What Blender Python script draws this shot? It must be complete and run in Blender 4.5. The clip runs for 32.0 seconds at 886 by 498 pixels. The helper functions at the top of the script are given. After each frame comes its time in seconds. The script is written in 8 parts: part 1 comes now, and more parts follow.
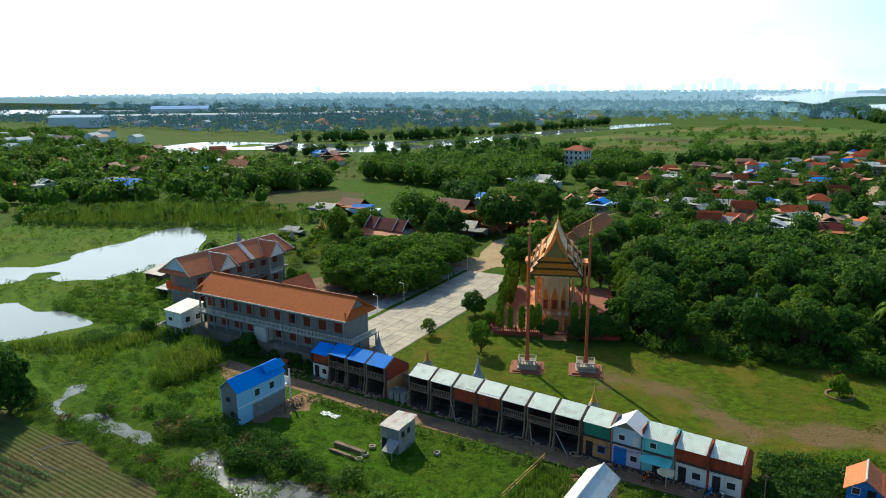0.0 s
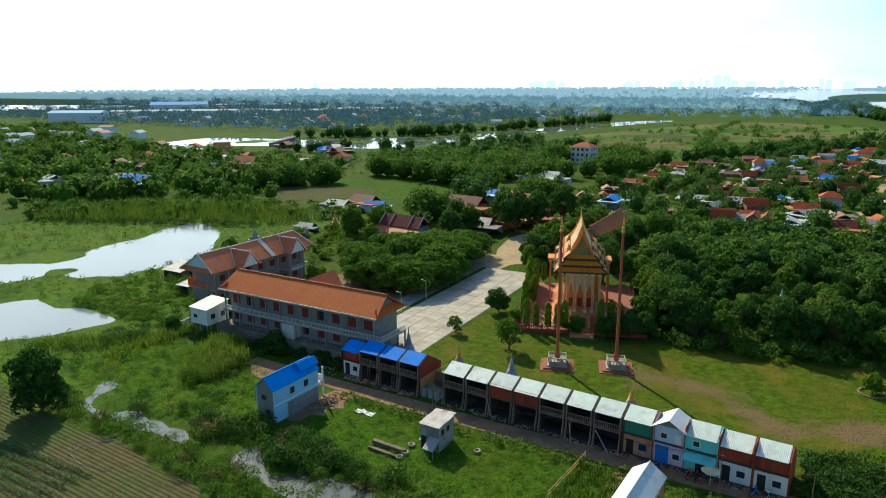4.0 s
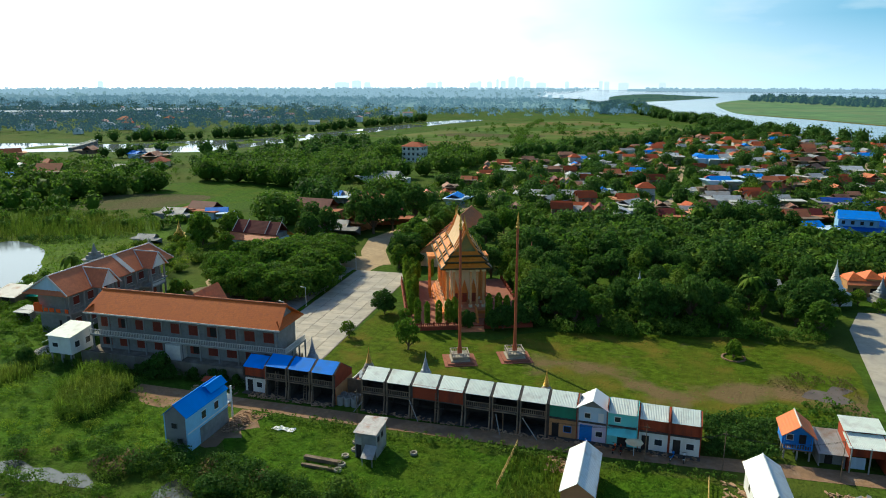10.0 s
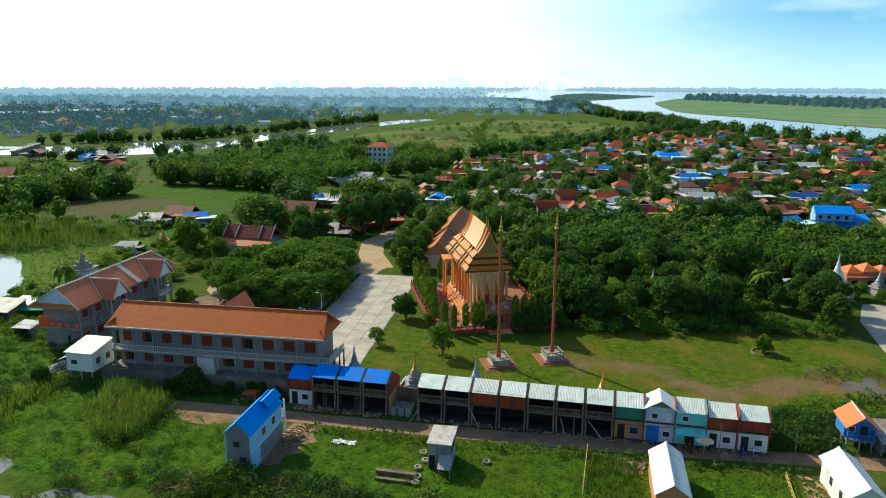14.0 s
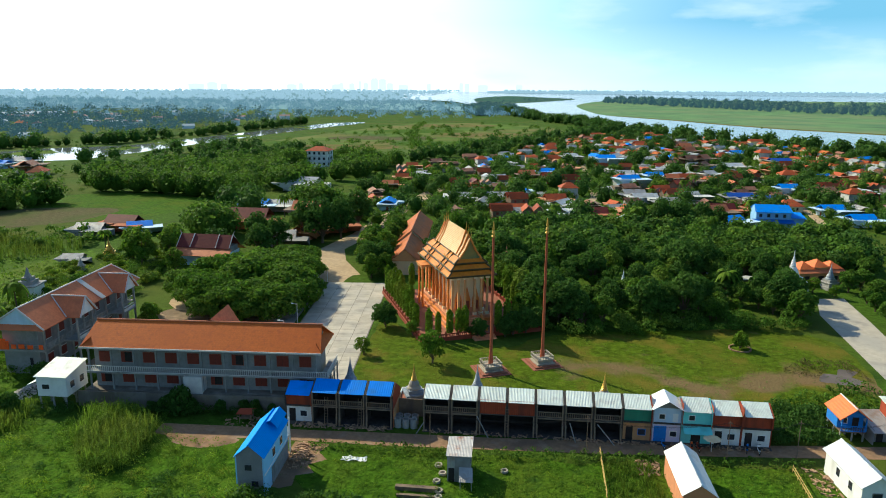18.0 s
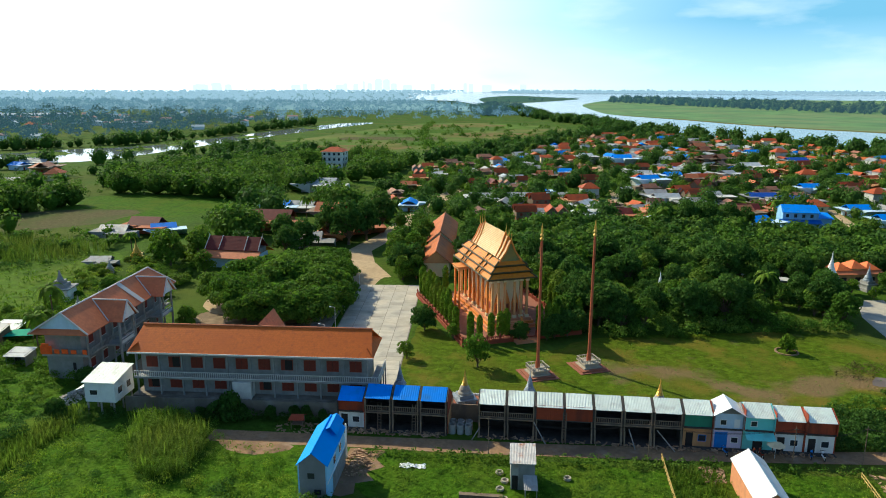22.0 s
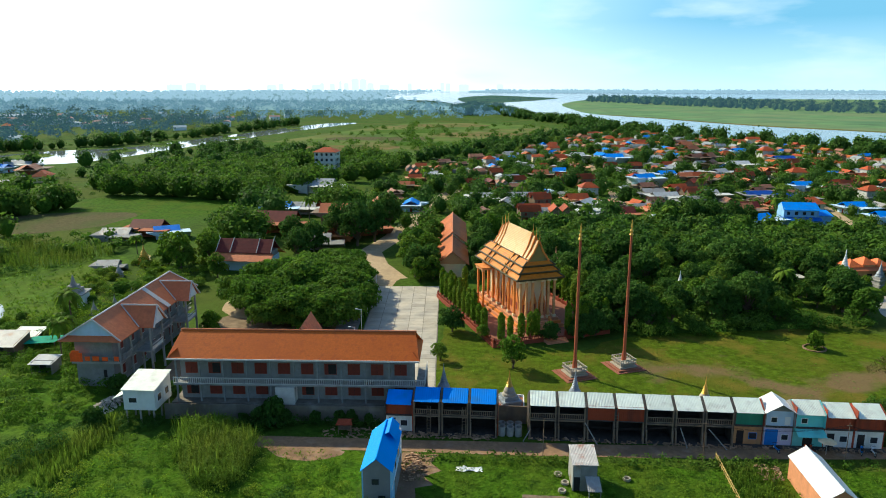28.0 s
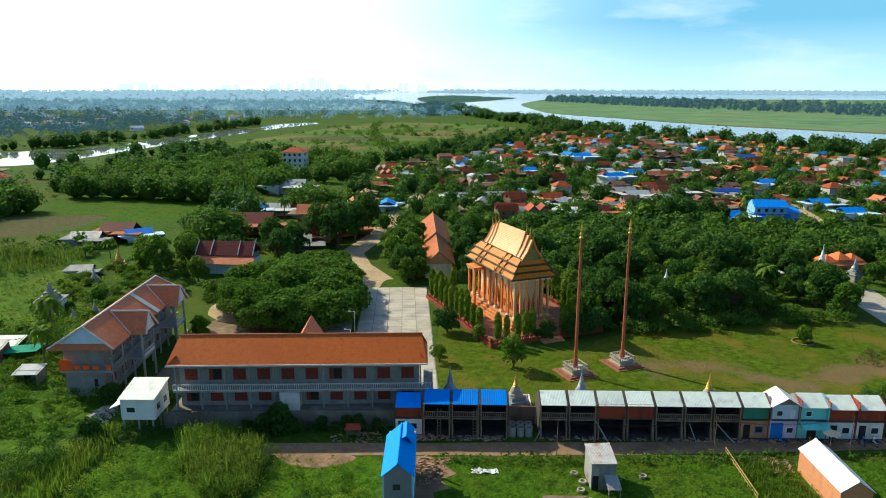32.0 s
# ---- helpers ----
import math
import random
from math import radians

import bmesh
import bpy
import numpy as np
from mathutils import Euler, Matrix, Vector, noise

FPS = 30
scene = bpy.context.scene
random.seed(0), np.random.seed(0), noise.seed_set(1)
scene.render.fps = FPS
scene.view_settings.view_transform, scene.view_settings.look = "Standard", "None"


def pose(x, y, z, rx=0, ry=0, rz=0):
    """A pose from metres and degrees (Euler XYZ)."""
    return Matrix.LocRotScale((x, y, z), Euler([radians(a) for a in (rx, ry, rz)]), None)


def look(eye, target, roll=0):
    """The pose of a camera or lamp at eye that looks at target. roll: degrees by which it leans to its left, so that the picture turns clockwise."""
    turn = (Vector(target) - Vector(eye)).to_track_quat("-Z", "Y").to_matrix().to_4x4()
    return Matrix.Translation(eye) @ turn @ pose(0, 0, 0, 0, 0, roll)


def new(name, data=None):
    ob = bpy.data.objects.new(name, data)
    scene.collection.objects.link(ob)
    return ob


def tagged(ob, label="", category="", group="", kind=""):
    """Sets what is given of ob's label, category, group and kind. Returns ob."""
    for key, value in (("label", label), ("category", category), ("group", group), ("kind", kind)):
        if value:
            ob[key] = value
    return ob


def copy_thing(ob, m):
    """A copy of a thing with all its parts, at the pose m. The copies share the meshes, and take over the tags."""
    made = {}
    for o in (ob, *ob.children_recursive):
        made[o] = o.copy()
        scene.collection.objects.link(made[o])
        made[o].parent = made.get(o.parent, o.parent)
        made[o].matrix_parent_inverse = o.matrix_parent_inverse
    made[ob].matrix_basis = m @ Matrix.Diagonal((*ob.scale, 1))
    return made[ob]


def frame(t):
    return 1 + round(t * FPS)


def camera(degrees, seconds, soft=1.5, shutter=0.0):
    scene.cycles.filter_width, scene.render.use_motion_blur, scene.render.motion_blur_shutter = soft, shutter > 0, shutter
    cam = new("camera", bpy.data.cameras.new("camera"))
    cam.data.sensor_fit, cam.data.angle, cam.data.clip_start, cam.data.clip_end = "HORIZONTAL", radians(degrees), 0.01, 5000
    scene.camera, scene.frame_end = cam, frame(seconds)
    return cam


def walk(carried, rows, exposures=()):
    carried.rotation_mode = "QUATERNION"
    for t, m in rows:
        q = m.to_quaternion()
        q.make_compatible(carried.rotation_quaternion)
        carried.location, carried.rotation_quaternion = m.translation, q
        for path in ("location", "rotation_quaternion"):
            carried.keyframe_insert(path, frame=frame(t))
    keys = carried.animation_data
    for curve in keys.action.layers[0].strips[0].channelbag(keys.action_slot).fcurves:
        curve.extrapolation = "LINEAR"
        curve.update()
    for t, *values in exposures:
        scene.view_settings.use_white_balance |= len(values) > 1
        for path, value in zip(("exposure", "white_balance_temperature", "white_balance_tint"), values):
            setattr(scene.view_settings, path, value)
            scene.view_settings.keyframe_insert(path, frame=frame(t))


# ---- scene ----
cam = camera(64.4, 32.0, soft=1.0)
PATH = [
    (0, (57.73, -76.014, 45.309), (56.651, -74.392, 44.857), -0.4),
    (0.5, (57.619, -76.373, 45.291), (56.542, -74.753, 44.824), -0.3),
    (1, (57.247, -76.671, 45.298), (56.172, -75.051, 44.828), -0.1),
    (1.5, (56.537, -77.003, 45.301), (55.463, -75.382, 44.835), -0.2),
    (2, (55.747, -77.376, 45.3), (54.671, -75.754, 44.84), -0.5),
    (2.5, (55.064, -77.722, 45.327), (53.989, -76.099, 44.868), -0.5),
    (4.5, (52.117, -79.134, 45.363), (51.048, -77.508, 44.901), -0.2),
    (5, (51.248, -79.59, 45.354), (50.178, -77.965, 44.894), -0.4),
    (5.5, (50.342, -80.05, 45.363), (49.272, -78.424, 44.904), -0.4),
    (6, (49.441, -80.511, 45.386), (48.413, -78.858, 44.927), -0.3),
    (6.5, (48.438, -81.008, 45.411), (47.512, -79.296, 44.951), -0.3),
    (7, (47.248, -81.524, 45.438), (46.389, -79.778, 44.976), -0.3),
    (7.5, (46.19, -81.951, 45.458), (45.349, -80.196, 44.997), -0.2),
    (8, (45.229, -82.391, 45.476), (44.391, -80.635, 45.016), -0.1),
    (8.5, (44.273, -82.839, 45.487), (43.458, -81.072, 45.028), -0.1),
    (9, (43.16, -83.403, 45.501), (42.415, -81.605, 45.041), -0.1),
    (9.5, (41.803, -83.985, 45.513), (41.133, -82.158, 45.051), 0.0),
    (10, (40.202, -84.479, 45.544), (39.608, -82.626, 45.082), 0.1),
    (10.5, (38.365, -84.882, 45.581), (37.847, -83.006, 45.117), 0.2),
    (11, (36.316, -85.167, 45.602), (35.863, -83.275, 45.136), 0.1),
    (11.5, (34.295, -85.378, 45.64), (33.858, -83.482, 45.177), 0.0),
    (12, (32.463, -85.616, 45.657), (32.027, -83.719, 45.196), 0.0),
    (12.5, (30.66, -85.905, 45.638), (30.225, -84.009, 45.176), 0.1),
    (13, (28.731, -86.175, 45.585), (28.295, -84.279, 45.122), 0.2),
    (13.5, (26.642, -86.388, 45.579), (26.204, -84.492, 45.116), 0.1),
    (15.5, (18.246, -87.326, 45.711), (17.882, -85.414, 45.247), -0.1),
    (16, (16.879, -87.27, 45.768), (16.558, -85.351, 45.305), -0.3),
    (16.5, (15.899, -87.087, 45.837), (15.625, -85.16, 45.378), -0.1),
    (17, (15.104, -86.942, 45.887), (14.872, -85.008, 45.432), 0.2),
    (17.5, (14.333, -86.91, 45.923), (14.111, -84.975, 45.469), 0.3),
    (18, (13.503, -86.91, 45.952), (13.282, -84.975, 45.496), 0.3),
    (18.5, (12.645, -86.89, 45.971), (12.423, -84.956, 45.512), 0.3),
    (19, (11.719, -86.843, 45.967), (11.497, -84.909, 45.507), 0.2),
    (20, (9.907, -86.484, 46.029), (9.682, -84.551, 45.569), 0.2),
    (21, (8.099, -86.288, 46.043), (7.872, -84.354, 45.587), 0.1),
    (22, (6.438, -86.238, 46.052), (6.208, -84.305, 45.596), 0.1),
    (23, (4.787, -86.181, 46.101), (4.558, -84.248, 45.646), 0.2),
    (24, (3.241, -86.159, 46.085), (3.006, -84.226, 45.628), 0.2),
    (25, (1.731, -86.161, 46.065), (1.493, -84.228, 45.607), 0.1),
    (25.5, (0.979, -86.255, 46.053), (0.747, -84.322, 45.598), 0.1),
    (27.5, (-2.32, -86.438, 46.077), (-2.499, -84.498, 45.622), 0.0),
    (28, (-3.157, -86.439, 46.086), (-3.322, -84.498, 45.629), -0.0),
    (29, (-4.643, -86.417, 46.072), (-4.782, -84.475, 45.616), 0.0),
    (30, (-6.144, -86.327, 46.034), (-6.255, -84.383, 45.577), -0.0),
    (31, (-7.766, -86.103, 45.977), (-7.847, -84.158, 45.52), -0.0),
    (31.5, (-8.659, -85.974, 45.959), (-8.724, -84.028, 45.503), 0.0),
    (32, (-9.759, -85.831, 45.915), (-9.808, -83.884, 45.458), 0.1),
]
walk(cam, [(t, look(eye, target, roll)) for t, eye, target, roll in PATH], [(0.0, 0.3, 5850, 0.0), (5.0, 0.27, 5850, 0.0), (9.0, 0.18, 5850, 0.0), (13.0, 0.34, 5850, 0.0), (18.0, 0.42, 5850, 0.0), (32.0, 0.43, 5850, 0.0)])
# ---- world and sun ----
SUN_AZ, SUN_EL = radians(-54), radians(35)      # azimuth clockwise from +y
world = bpy.data.worlds.new("sky")
scene.world = world
world.use_nodes = True
wn = world.node_tree.nodes
sky = wn.new("ShaderNodeTexSky")
sky.sky_type = 'NISHITA'
sky.sun_disc = False
sky.sun_elevation, sky.sun_rotation = SUN_EL, SUN_AZ % (2 * math.pi)
sky.air_density, sky.dust_density, sky.ozone_density = 1.3, 1.5, 5.0
wn["Background"].inputs["Strength"].default_value = 0.10
world.node_tree.links.new(sky.outputs[0], wn["Background"].inputs["Color"])
sun = new("sun", bpy.data.lights.new("sun", 'SUN'))
sun.data.energy, sun.data.angle, sun.data.color = 4.4, radians(0.6), (1.0, 0.84, 0.58)
sun_from = Vector((math.sin(SUN_AZ) * math.cos(SUN_EL), math.cos(SUN_AZ) * math.cos(SUN_EL), math.sin(SUN_EL)))
sun.matrix_world = look(sun_from * 200, (0, 0, 0))


# ---- materials ----
def mat(name, col, rough=0.8, metal=0.0, var=0.25, scale=1.0, big=0.1, bump=0.0, bump_scale=None, per_object=0.0, island=0.0,
        stripes=None, col2=None, stain=None, emit=None, spec=0.3, translucent=0.0):
    """Base colour with grain and stains at two scales; stripes: (axis, pitch in m, depth) relief of corrugation or courses."""
    m = bpy.data.materials.new(name)
    m.use_nodes = True
    nt = m.node_tree
    n, l = nt.nodes, nt.links
    b = n["Principled BSDF"]
    b.inputs["Roughness"].default_value = rough
    b.inputs["Metallic"].default_value = metal
    b.inputs["Specular IOR Level"].default_value = spec
    tc = n.new("ShaderNodeTexCoord")
    geo = n.new("ShaderNodeNewGeometry")
    n1 = n.new("ShaderNodeTexNoise")
    n1.inputs["Scale"].default_value, n1.inputs["Detail"].default_value = scale, 9
    n1.inputs["Roughness"].default_value = 0.62
    l.new(geo.outputs["Position"], n1.inputs["Vector"])
    n2 = n.new("ShaderNodeTexNoise")
    n2.inputs["Scale"].default_value, n2.inputs["Detail"].default_value = big, 4
    l.new(geo.outputs["Position"], n2.inputs["Vector"])
    r1 = n.new("ShaderNodeValToRGB")
    e = r1.color_ramp.elements
    e[0].position, e[1].position = 0.3, 0.7
    e[0].color = tuple(c * (1 - var) for c in col) + (1,)
    e[1].color = tuple(min(1, c * (1 + var)) for c in col) + (1,)
    l.new(n1.outputs[0], r1.inputs[0])
    out = r1.outputs[0]
    second = col2 or tuple(c * (1 - 0.8 * var) for c in col)
    r2 = n.new("ShaderNodeValToRGB")
    r2.color_ramp.elements[0].position, r2.color_ramp.elements[1].position = 0.45, 0.68
    l.new(n2.outputs[0], r2.inputs[0])
    mx = n.new("ShaderNodeMix")
    mx.data_type = 'RGBA'
    l.new(r2.outputs[0], mx.inputs["Factor"])
    l.new(out, mx.inputs[6])
    mx.inputs[7].default_value = (*second, 1)
    out = mx.outputs[2]
    if stain:
        n3 = n.new("ShaderNodeTexNoise")
        n3.inputs["Scale"].default_value, n3.inputs["Detail"].default_value = stain[1], 8
        mp = n.new("ShaderNodeMapping")
        mp.inputs["Scale"].default_value = (1, 1, stain[2] if len(stain) > 2 else 1)
        l.new(geo.outputs["Position"], mp.inputs["Vector"])
        l.new(mp.outputs[0], n3.inputs["Vector"])
        r3 = n.new("ShaderNodeValToRGB")
        r3.color_ramp.elements[0].position, r3.color_ramp.elements[1].position = 0.52, 0.72
        l.new(n3.outputs[0], r3.inputs[0])
        mx3 = n.new("ShaderNodeMix")
        mx3.data_type = 'RGBA'
        l.new(r3.outputs[0], mx3.inputs["Factor"])
        l.new(out, mx3.inputs[6])
        mx3.inputs[7].default_value = (*stain[0], 1)
        out = mx3.outputs[2]
    if per_object or island:
        src = n.new("ShaderNodeObjectInfo").outputs["Random"] if per_object else geo.outputs["Random Per Island"]
        amount = per_object or island
        mr = n.new("ShaderNodeMapRange")
        mr.inputs["To Min"].default_value, mr.inputs["To Max"].default_value = 1 - amount, 1 + amount
        l.new(src, mr.inputs["Value"])
        sc = n.new("ShaderNodeVectorMath")
        sc.operation = 'SCALE'
        l.new(out, sc.inputs[0])
        l.new(mr.outputs[0], sc.inputs["Scale"])
        out = sc.outputs[0]
    l.new(out, b.inputs["Base Color"])
    height = None
    if stripes:
        axis, pitch, depth = stripes
        sep = n.new("ShaderNodeSeparateXYZ")
        l.new(tc.outputs["Object"], sep.inputs[0])
        w = n.new("ShaderNodeMath")
        w.operation = 'MULTIPLY'
        w.inputs[1].default_value = 2 * math.pi / pitch
        l.new(sep.outputs["XYZ".index(axis)], w.inputs[0])
        sn = n.new("ShaderNodeMath")
        sn.operation = 'SINE'
        l.new(w.outputs[0], sn.inputs[0])
        bp = n.new("ShaderNodeBump")
        bp.inputs["Distance"].default_value, bp.inputs["Strength"].default_value = depth, 0.9
        l.new(sn.outputs[0], bp.inputs["Height"])
        height = bp
    if bump:
        n4 = n.new("ShaderNodeTexNoise")
        n4.inputs["Scale"].default_value, n4.inputs["Detail"].default_value = bump_scale or scale * 3, 5
        l.new(geo.outputs["Position"], n4.inputs["Vector"])
        bp2 = n.new("ShaderNodeBump")
        bp2.inputs["Distance"].default_value, bp2.inputs["Strength"].default_value = bump, 0.8
        l.new(n4.outputs[0], bp2.inputs["Height"])
        if height:
            l.new(height.outputs[0], bp2.inputs["Normal"])
        height = bp2
    if height:
        l.new(height.outputs[0], b.inputs["Normal"])
    # emit: pale blue glow that stands for haze on far materials
    if emit:
        b.inputs["Emission Color"].default_value = (*emit[0], 1)
        b.inputs["Emission Strength"].default_value = emit[1]
    if translucent:
        b.inputs["Subsurface Weight"].default_value = 0
        tr = n.new("ShaderNodeBsdfTranslucent")
        l.new(out, tr.inputs["Color"])
        ms = n.new("ShaderNodeMixShader")
        ms.inputs[0].default_value = translucent
        l.new(b.outputs[0], ms.inputs[1])
        l.new(tr.outputs[0], ms.inputs[2])
        l.new(ms.outputs[0], n["Material Output"].inputs[0])
    return m


GRASS = mat("meadow_grass", (0.055, 0.105, 0.010), 0.95, var=0.45, scale=0.9, big=0.03, col2=(0.085, 0.105, 0.016), bump=0.25, bump_scale=2.5, stain=((0.032, 0.066, 0.009), 0.12), spec=0.04)
LAWN = mat("lawn", (0.054, 0.115, 0.006), 0.95, var=0.5, scale=0.8, big=0.09, col2=(0.078, 0.115, 0.009), bump=0.35, bump_scale=2.2, stain=((0.036, 0.078, 0.008), 0.35), spec=0.04)
DRYGRASS = mat("dry_grass", (0.155, 0.125, 0.04), 0.95, var=0.3, scale=0.7, big=0.08, col2=(0.085, 0.12, 0.018), bump=0.2, bump_scale=3, stain=((0.21, 0.135, 0.08), 0.09), spec=0.04)
LUSH = mat("lush_marsh_carpet", (0.060, 0.130, 0.006), 0.9, var=0.55, scale=1.3, big=0.16, col2=(0.086, 0.148, 0.009), bump=0.4, bump_scale=2.6, stain=((0.028, 0.07, 0.007), 0.28), spec=0.04)
MARSH = mat("marsh_plants", (0.075, 0.14, 0.009), 0.9, var=0.45, scale=0.6, big=0.06, col2=(0.10, 0.14, 0.012), bump=0.3, bump_scale=2, stain=((0.04, 0.085, 0.01), 0.1), spec=0.04)
DIRT = mat("dirt_road", (0.30, 0.185, 0.105), 0.95, var=0.25, scale=1.5, big=0.2, col2=(0.2, 0.13, 0.085), bump=0.08, bump_scale=5, stain=((0.33, 0.23, 0.16), 0.5), spec=0.04)
SOIL = mat("trodden_sandy_soil", (0.24, 0.17, 0.11), 0.95, var=0.3, scale=0.9, big=0.12, col2=(0.15, 0.12, 0.085), bump=0.06, bump_scale=4, stain=((0.34, 0.25, 0.16), 0.3), spec=0.04)
FIELD = mat("tilled_soil", (0.105, 0.092, 0.042), 0.95, var=0.3, scale=0.8, big=0.07, col2=(0.075, 0.100, 0.026), stripes=("Y", 0.62, 0.05), bump=0.1, bump_scale=4, spec=0.04)
CONCRETE = mat("concrete", (0.34, 0.33, 0.31), 0.85, var=0.15, scale=2, big=0.3, bump=0.02, stain=((0.2, 0.19, 0.18), 0.6, 0.3), spec=0.12)
# Stained cement with the open floors' shade put into its colour; also planter soil.
SHADECEMENT = mat("shade_darkened_stained_cement", (0.10, 0.085, 0.075), 0.9, var=0.25, scale=1.5, big=0.3, stain=((0.06, 0.05, 0.045), 0.7, 0.3), spec=0.1)
STAINWALL = mat("stained_retaining_concrete", (0.22, 0.19, 0.155), 0.9, var=0.3, scale=0.8, big=0.2, col2=(0.15, 0.12, 0.09), bump=0.02, stain=((0.30, 0.27, 0.23), 0.5, 0.2), spec=0.08)
TANCEMENT = mat("earth_stained_cement", (0.26, 0.19, 0.13), 0.9, var=0.25, scale=1.5, big=0.3, stain=((0.17, 0.13, 0.10), 0.7, 0.3), spec=0.1)
CEMENT = mat("bare_cement", (0.27, 0.265, 0.26), 0.9, var=0.18, scale=1.5, big=0.25, bump=0.02, stain=((0.20, 0.195, 0.19), 0.7, 0.3), spec=0.12)
SLAB = mat("paving_slab", (0.50, 0.44, 0.35), 0.85, var=0.14, scale=0.7, big=0.12, col2=(0.42, 0.385, 0.33), per_object=0.12, bump=0.01, stain=((0.32, 0.29, 0.25), 0.35), spec=0.12)
JOINT = mat("slab_joint", (0.24, 0.21, 0.17), 0.95, var=0.2, scale=2)
WHITEWALL = mat("white_plaster", (0.78, 0.78, 0.76), 0.8, var=0.06, scale=1.5, big=0.3, stain=((0.6, 0.59, 0.56), 0.6, 0.25))
PALEBLUE = mat("pale_blue_plaster", (0.52, 0.66, 0.80), 0.8, var=0.07, scale=1.5, big=0.3, stain=((0.42, 0.55, 0.66), 0.6, 0.25))
SKYBLUE = mat("sky_blue_plaster", (0.34, 0.62, 0.86), 0.8, var=0.07, scale=1.5, big=0.3, stain=((0.3, 0.52, 0.7), 0.6, 0.25))
AQUA = mat("aqua_plaster", (0.22, 0.68, 0.66), 0.8, var=0.07, scale=1.5, big=0.3, stain=((0.18, 0.52, 0.5), 0.6, 0.25))
LILAC = mat("lilac_plaster", (0.62, 0.58, 0.74), 0.8, var=0.07, scale=1.5, big=0.3, stain=((0.5, 0.47, 0.6), 0.6, 0.25))
DEEPBLUE = mat("deep_blue_boards", (0.03, 0.20, 0.62), 0.7, var=0.1, scale=1.5, stripes=("Z", 0.2, 0.01))
GREENWALL = mat("green_boards", (0.05, 0.27, 0.17), 0.7, var=0.15, scale=1.5, stain=((0.04, 0.18, 0.12), 0.6, 0.25))
TANWALL = mat("tan_plaster", (0.55, 0.30, 0.13), 0.8, var=0.12, scale=1.5, stain=((0.35, 0.2, 0.1), 0.6, 0.25))
BROWNWALL = mat("rust_red_boards", (0.34, 0.06, 0.024), 0.8, var=0.15, scale=1.2, stripes=("X", 0.25, 0.012), stain=((0.15, 0.04, 0.025), 0.6, 0.25))
BRICK = mat("red_brick_wall", (0.42, 0.15, 0.075), 0.9, var=0.2, scale=3, big=0.4, stripes=("Z", 0.09, 0.01), stain=((0.28, 0.11, 0.06), 0.6, 0.4), spec=0.12)
CREAM = mat("cream_plaster", (0.80, 0.66, 0.42), 0.7, var=0.08, scale=2, stain=((0.62, 0.47, 0.28), 0.7, 0.3))
ORANGEWALL = mat("orange_plaster", (0.72, 0.25, 0.05), 0.7, var=0.12, scale=2, stain=((0.55, 0.18, 0.045), 0.7, 0.3))
APRICOT = mat("apricot_plaster", (0.72, 0.37, 0.15), 0.7, var=0.1, scale=2, stain=((0.58, 0.27, 0.10), 0.7, 0.3))
PINKWALL = mat("salmon_plaster", (0.62, 0.27, 0.13), 0.75, var=0.12, scale=2, stain=((0.45, 0.2, 0.11), 0.7, 0.3))
PALESTONE = mat("pale_cast_stone", (0.40, 0.35, 0.28), 0.85, var=0.12, scale=2, stain=((0.34, 0.29, 0.24), 0.8, 0.4))
TIMBER = mat("weathered_timber", (0.20, 0.14, 0.095), 0.85, var=0.3, scale=3, big=0.6)
# Near-black: paints the shade inside doorways and rooms; also tyres, seats, cables.
DARKOPEN = mat("black_and_painted_shade", (0.035, 0.03, 0.028), 0.95, var=0.3, scale=1)
SHUTTER = mat("red_shutter", (0.20, 0.035, 0.022), 0.6, var=0.2, scale=3)
GLASS = mat("window_glass", (0.03, 0.035, 0.045), 0.08, var=0.1, scale=1, spec=0.6)
TILE = mat("orange_roof_tiles", (0.56, 0.13, 0.022), 0.6, var=0.14, scale=3.5, big=0.15, col2=(0.50, 0.11, 0.022), stripes=("Y", 0.3, 0.002), bump=0.02, bump_scale=7, stain=((0.45, 0.10, 0.025), 1.6), spec=0.12)
TILE2 = mat("red_brown_roof_tiles", (0.58, 0.185, 0.08), 0.6, var=0.14, scale=2.2, big=0.25, stripes=("Y", 0.3, 0.003), bump=0.02, bump_scale=7, stain=((0.47, 0.145, 0.07), 0.8), spec=0.12)
VTILE = mat("village_roof_tiles", (0.40, 0.085, 0.03), 0.65, var=0.2, scale=1.5, big=0.15, stripes=("Y", 0.3, 0.004), stain=((0.28, 0.075, 0.035), 0.5), per_object=0.3, spec=0.1)
OLDTILE = mat("old_rust_roof_tiles", (0.46, 0.125, 0.03), 0.65, var=0.2, scale=1.5, big=0.15, stripes=("Y", 0.3, 0.004), stain=((0.26, 0.085, 0.035), 0.6), spec=0.1)
DARKTILE = mat("maroon_roof_tiles", (0.17, 0.035, 0.03), 0.6, var=0.2, scale=2, stripes=("Y", 0.3, 0.004), stain=((0.12, 0.03, 0.028), 0.7), spec=0.12)
TRIM = mat("pale_ridge_trim", (0.62, 0.58, 0.54), 0.7, var=0.1, scale=2)
ZINC = mat("galvanised_roof_sheet", (0.80, 0.84, 0.74), 0.6, metal=0.0, var=0.08, scale=1.2, big=0.4, stripes=("X", 0.2, 0.016), stain=((0.60, 0.60, 0.52), 0.7), per_object=0.08)
OLDZINC = mat("weathered_roof_sheet", (0.36, 0.35, 0.34), 0.6, metal=0.1, var=0.15, scale=1.2, big=0.4, stripes=("X", 0.2, 0.012), stain=((0.25, 0.17, 0.12), 0.6), per_object=0.15)
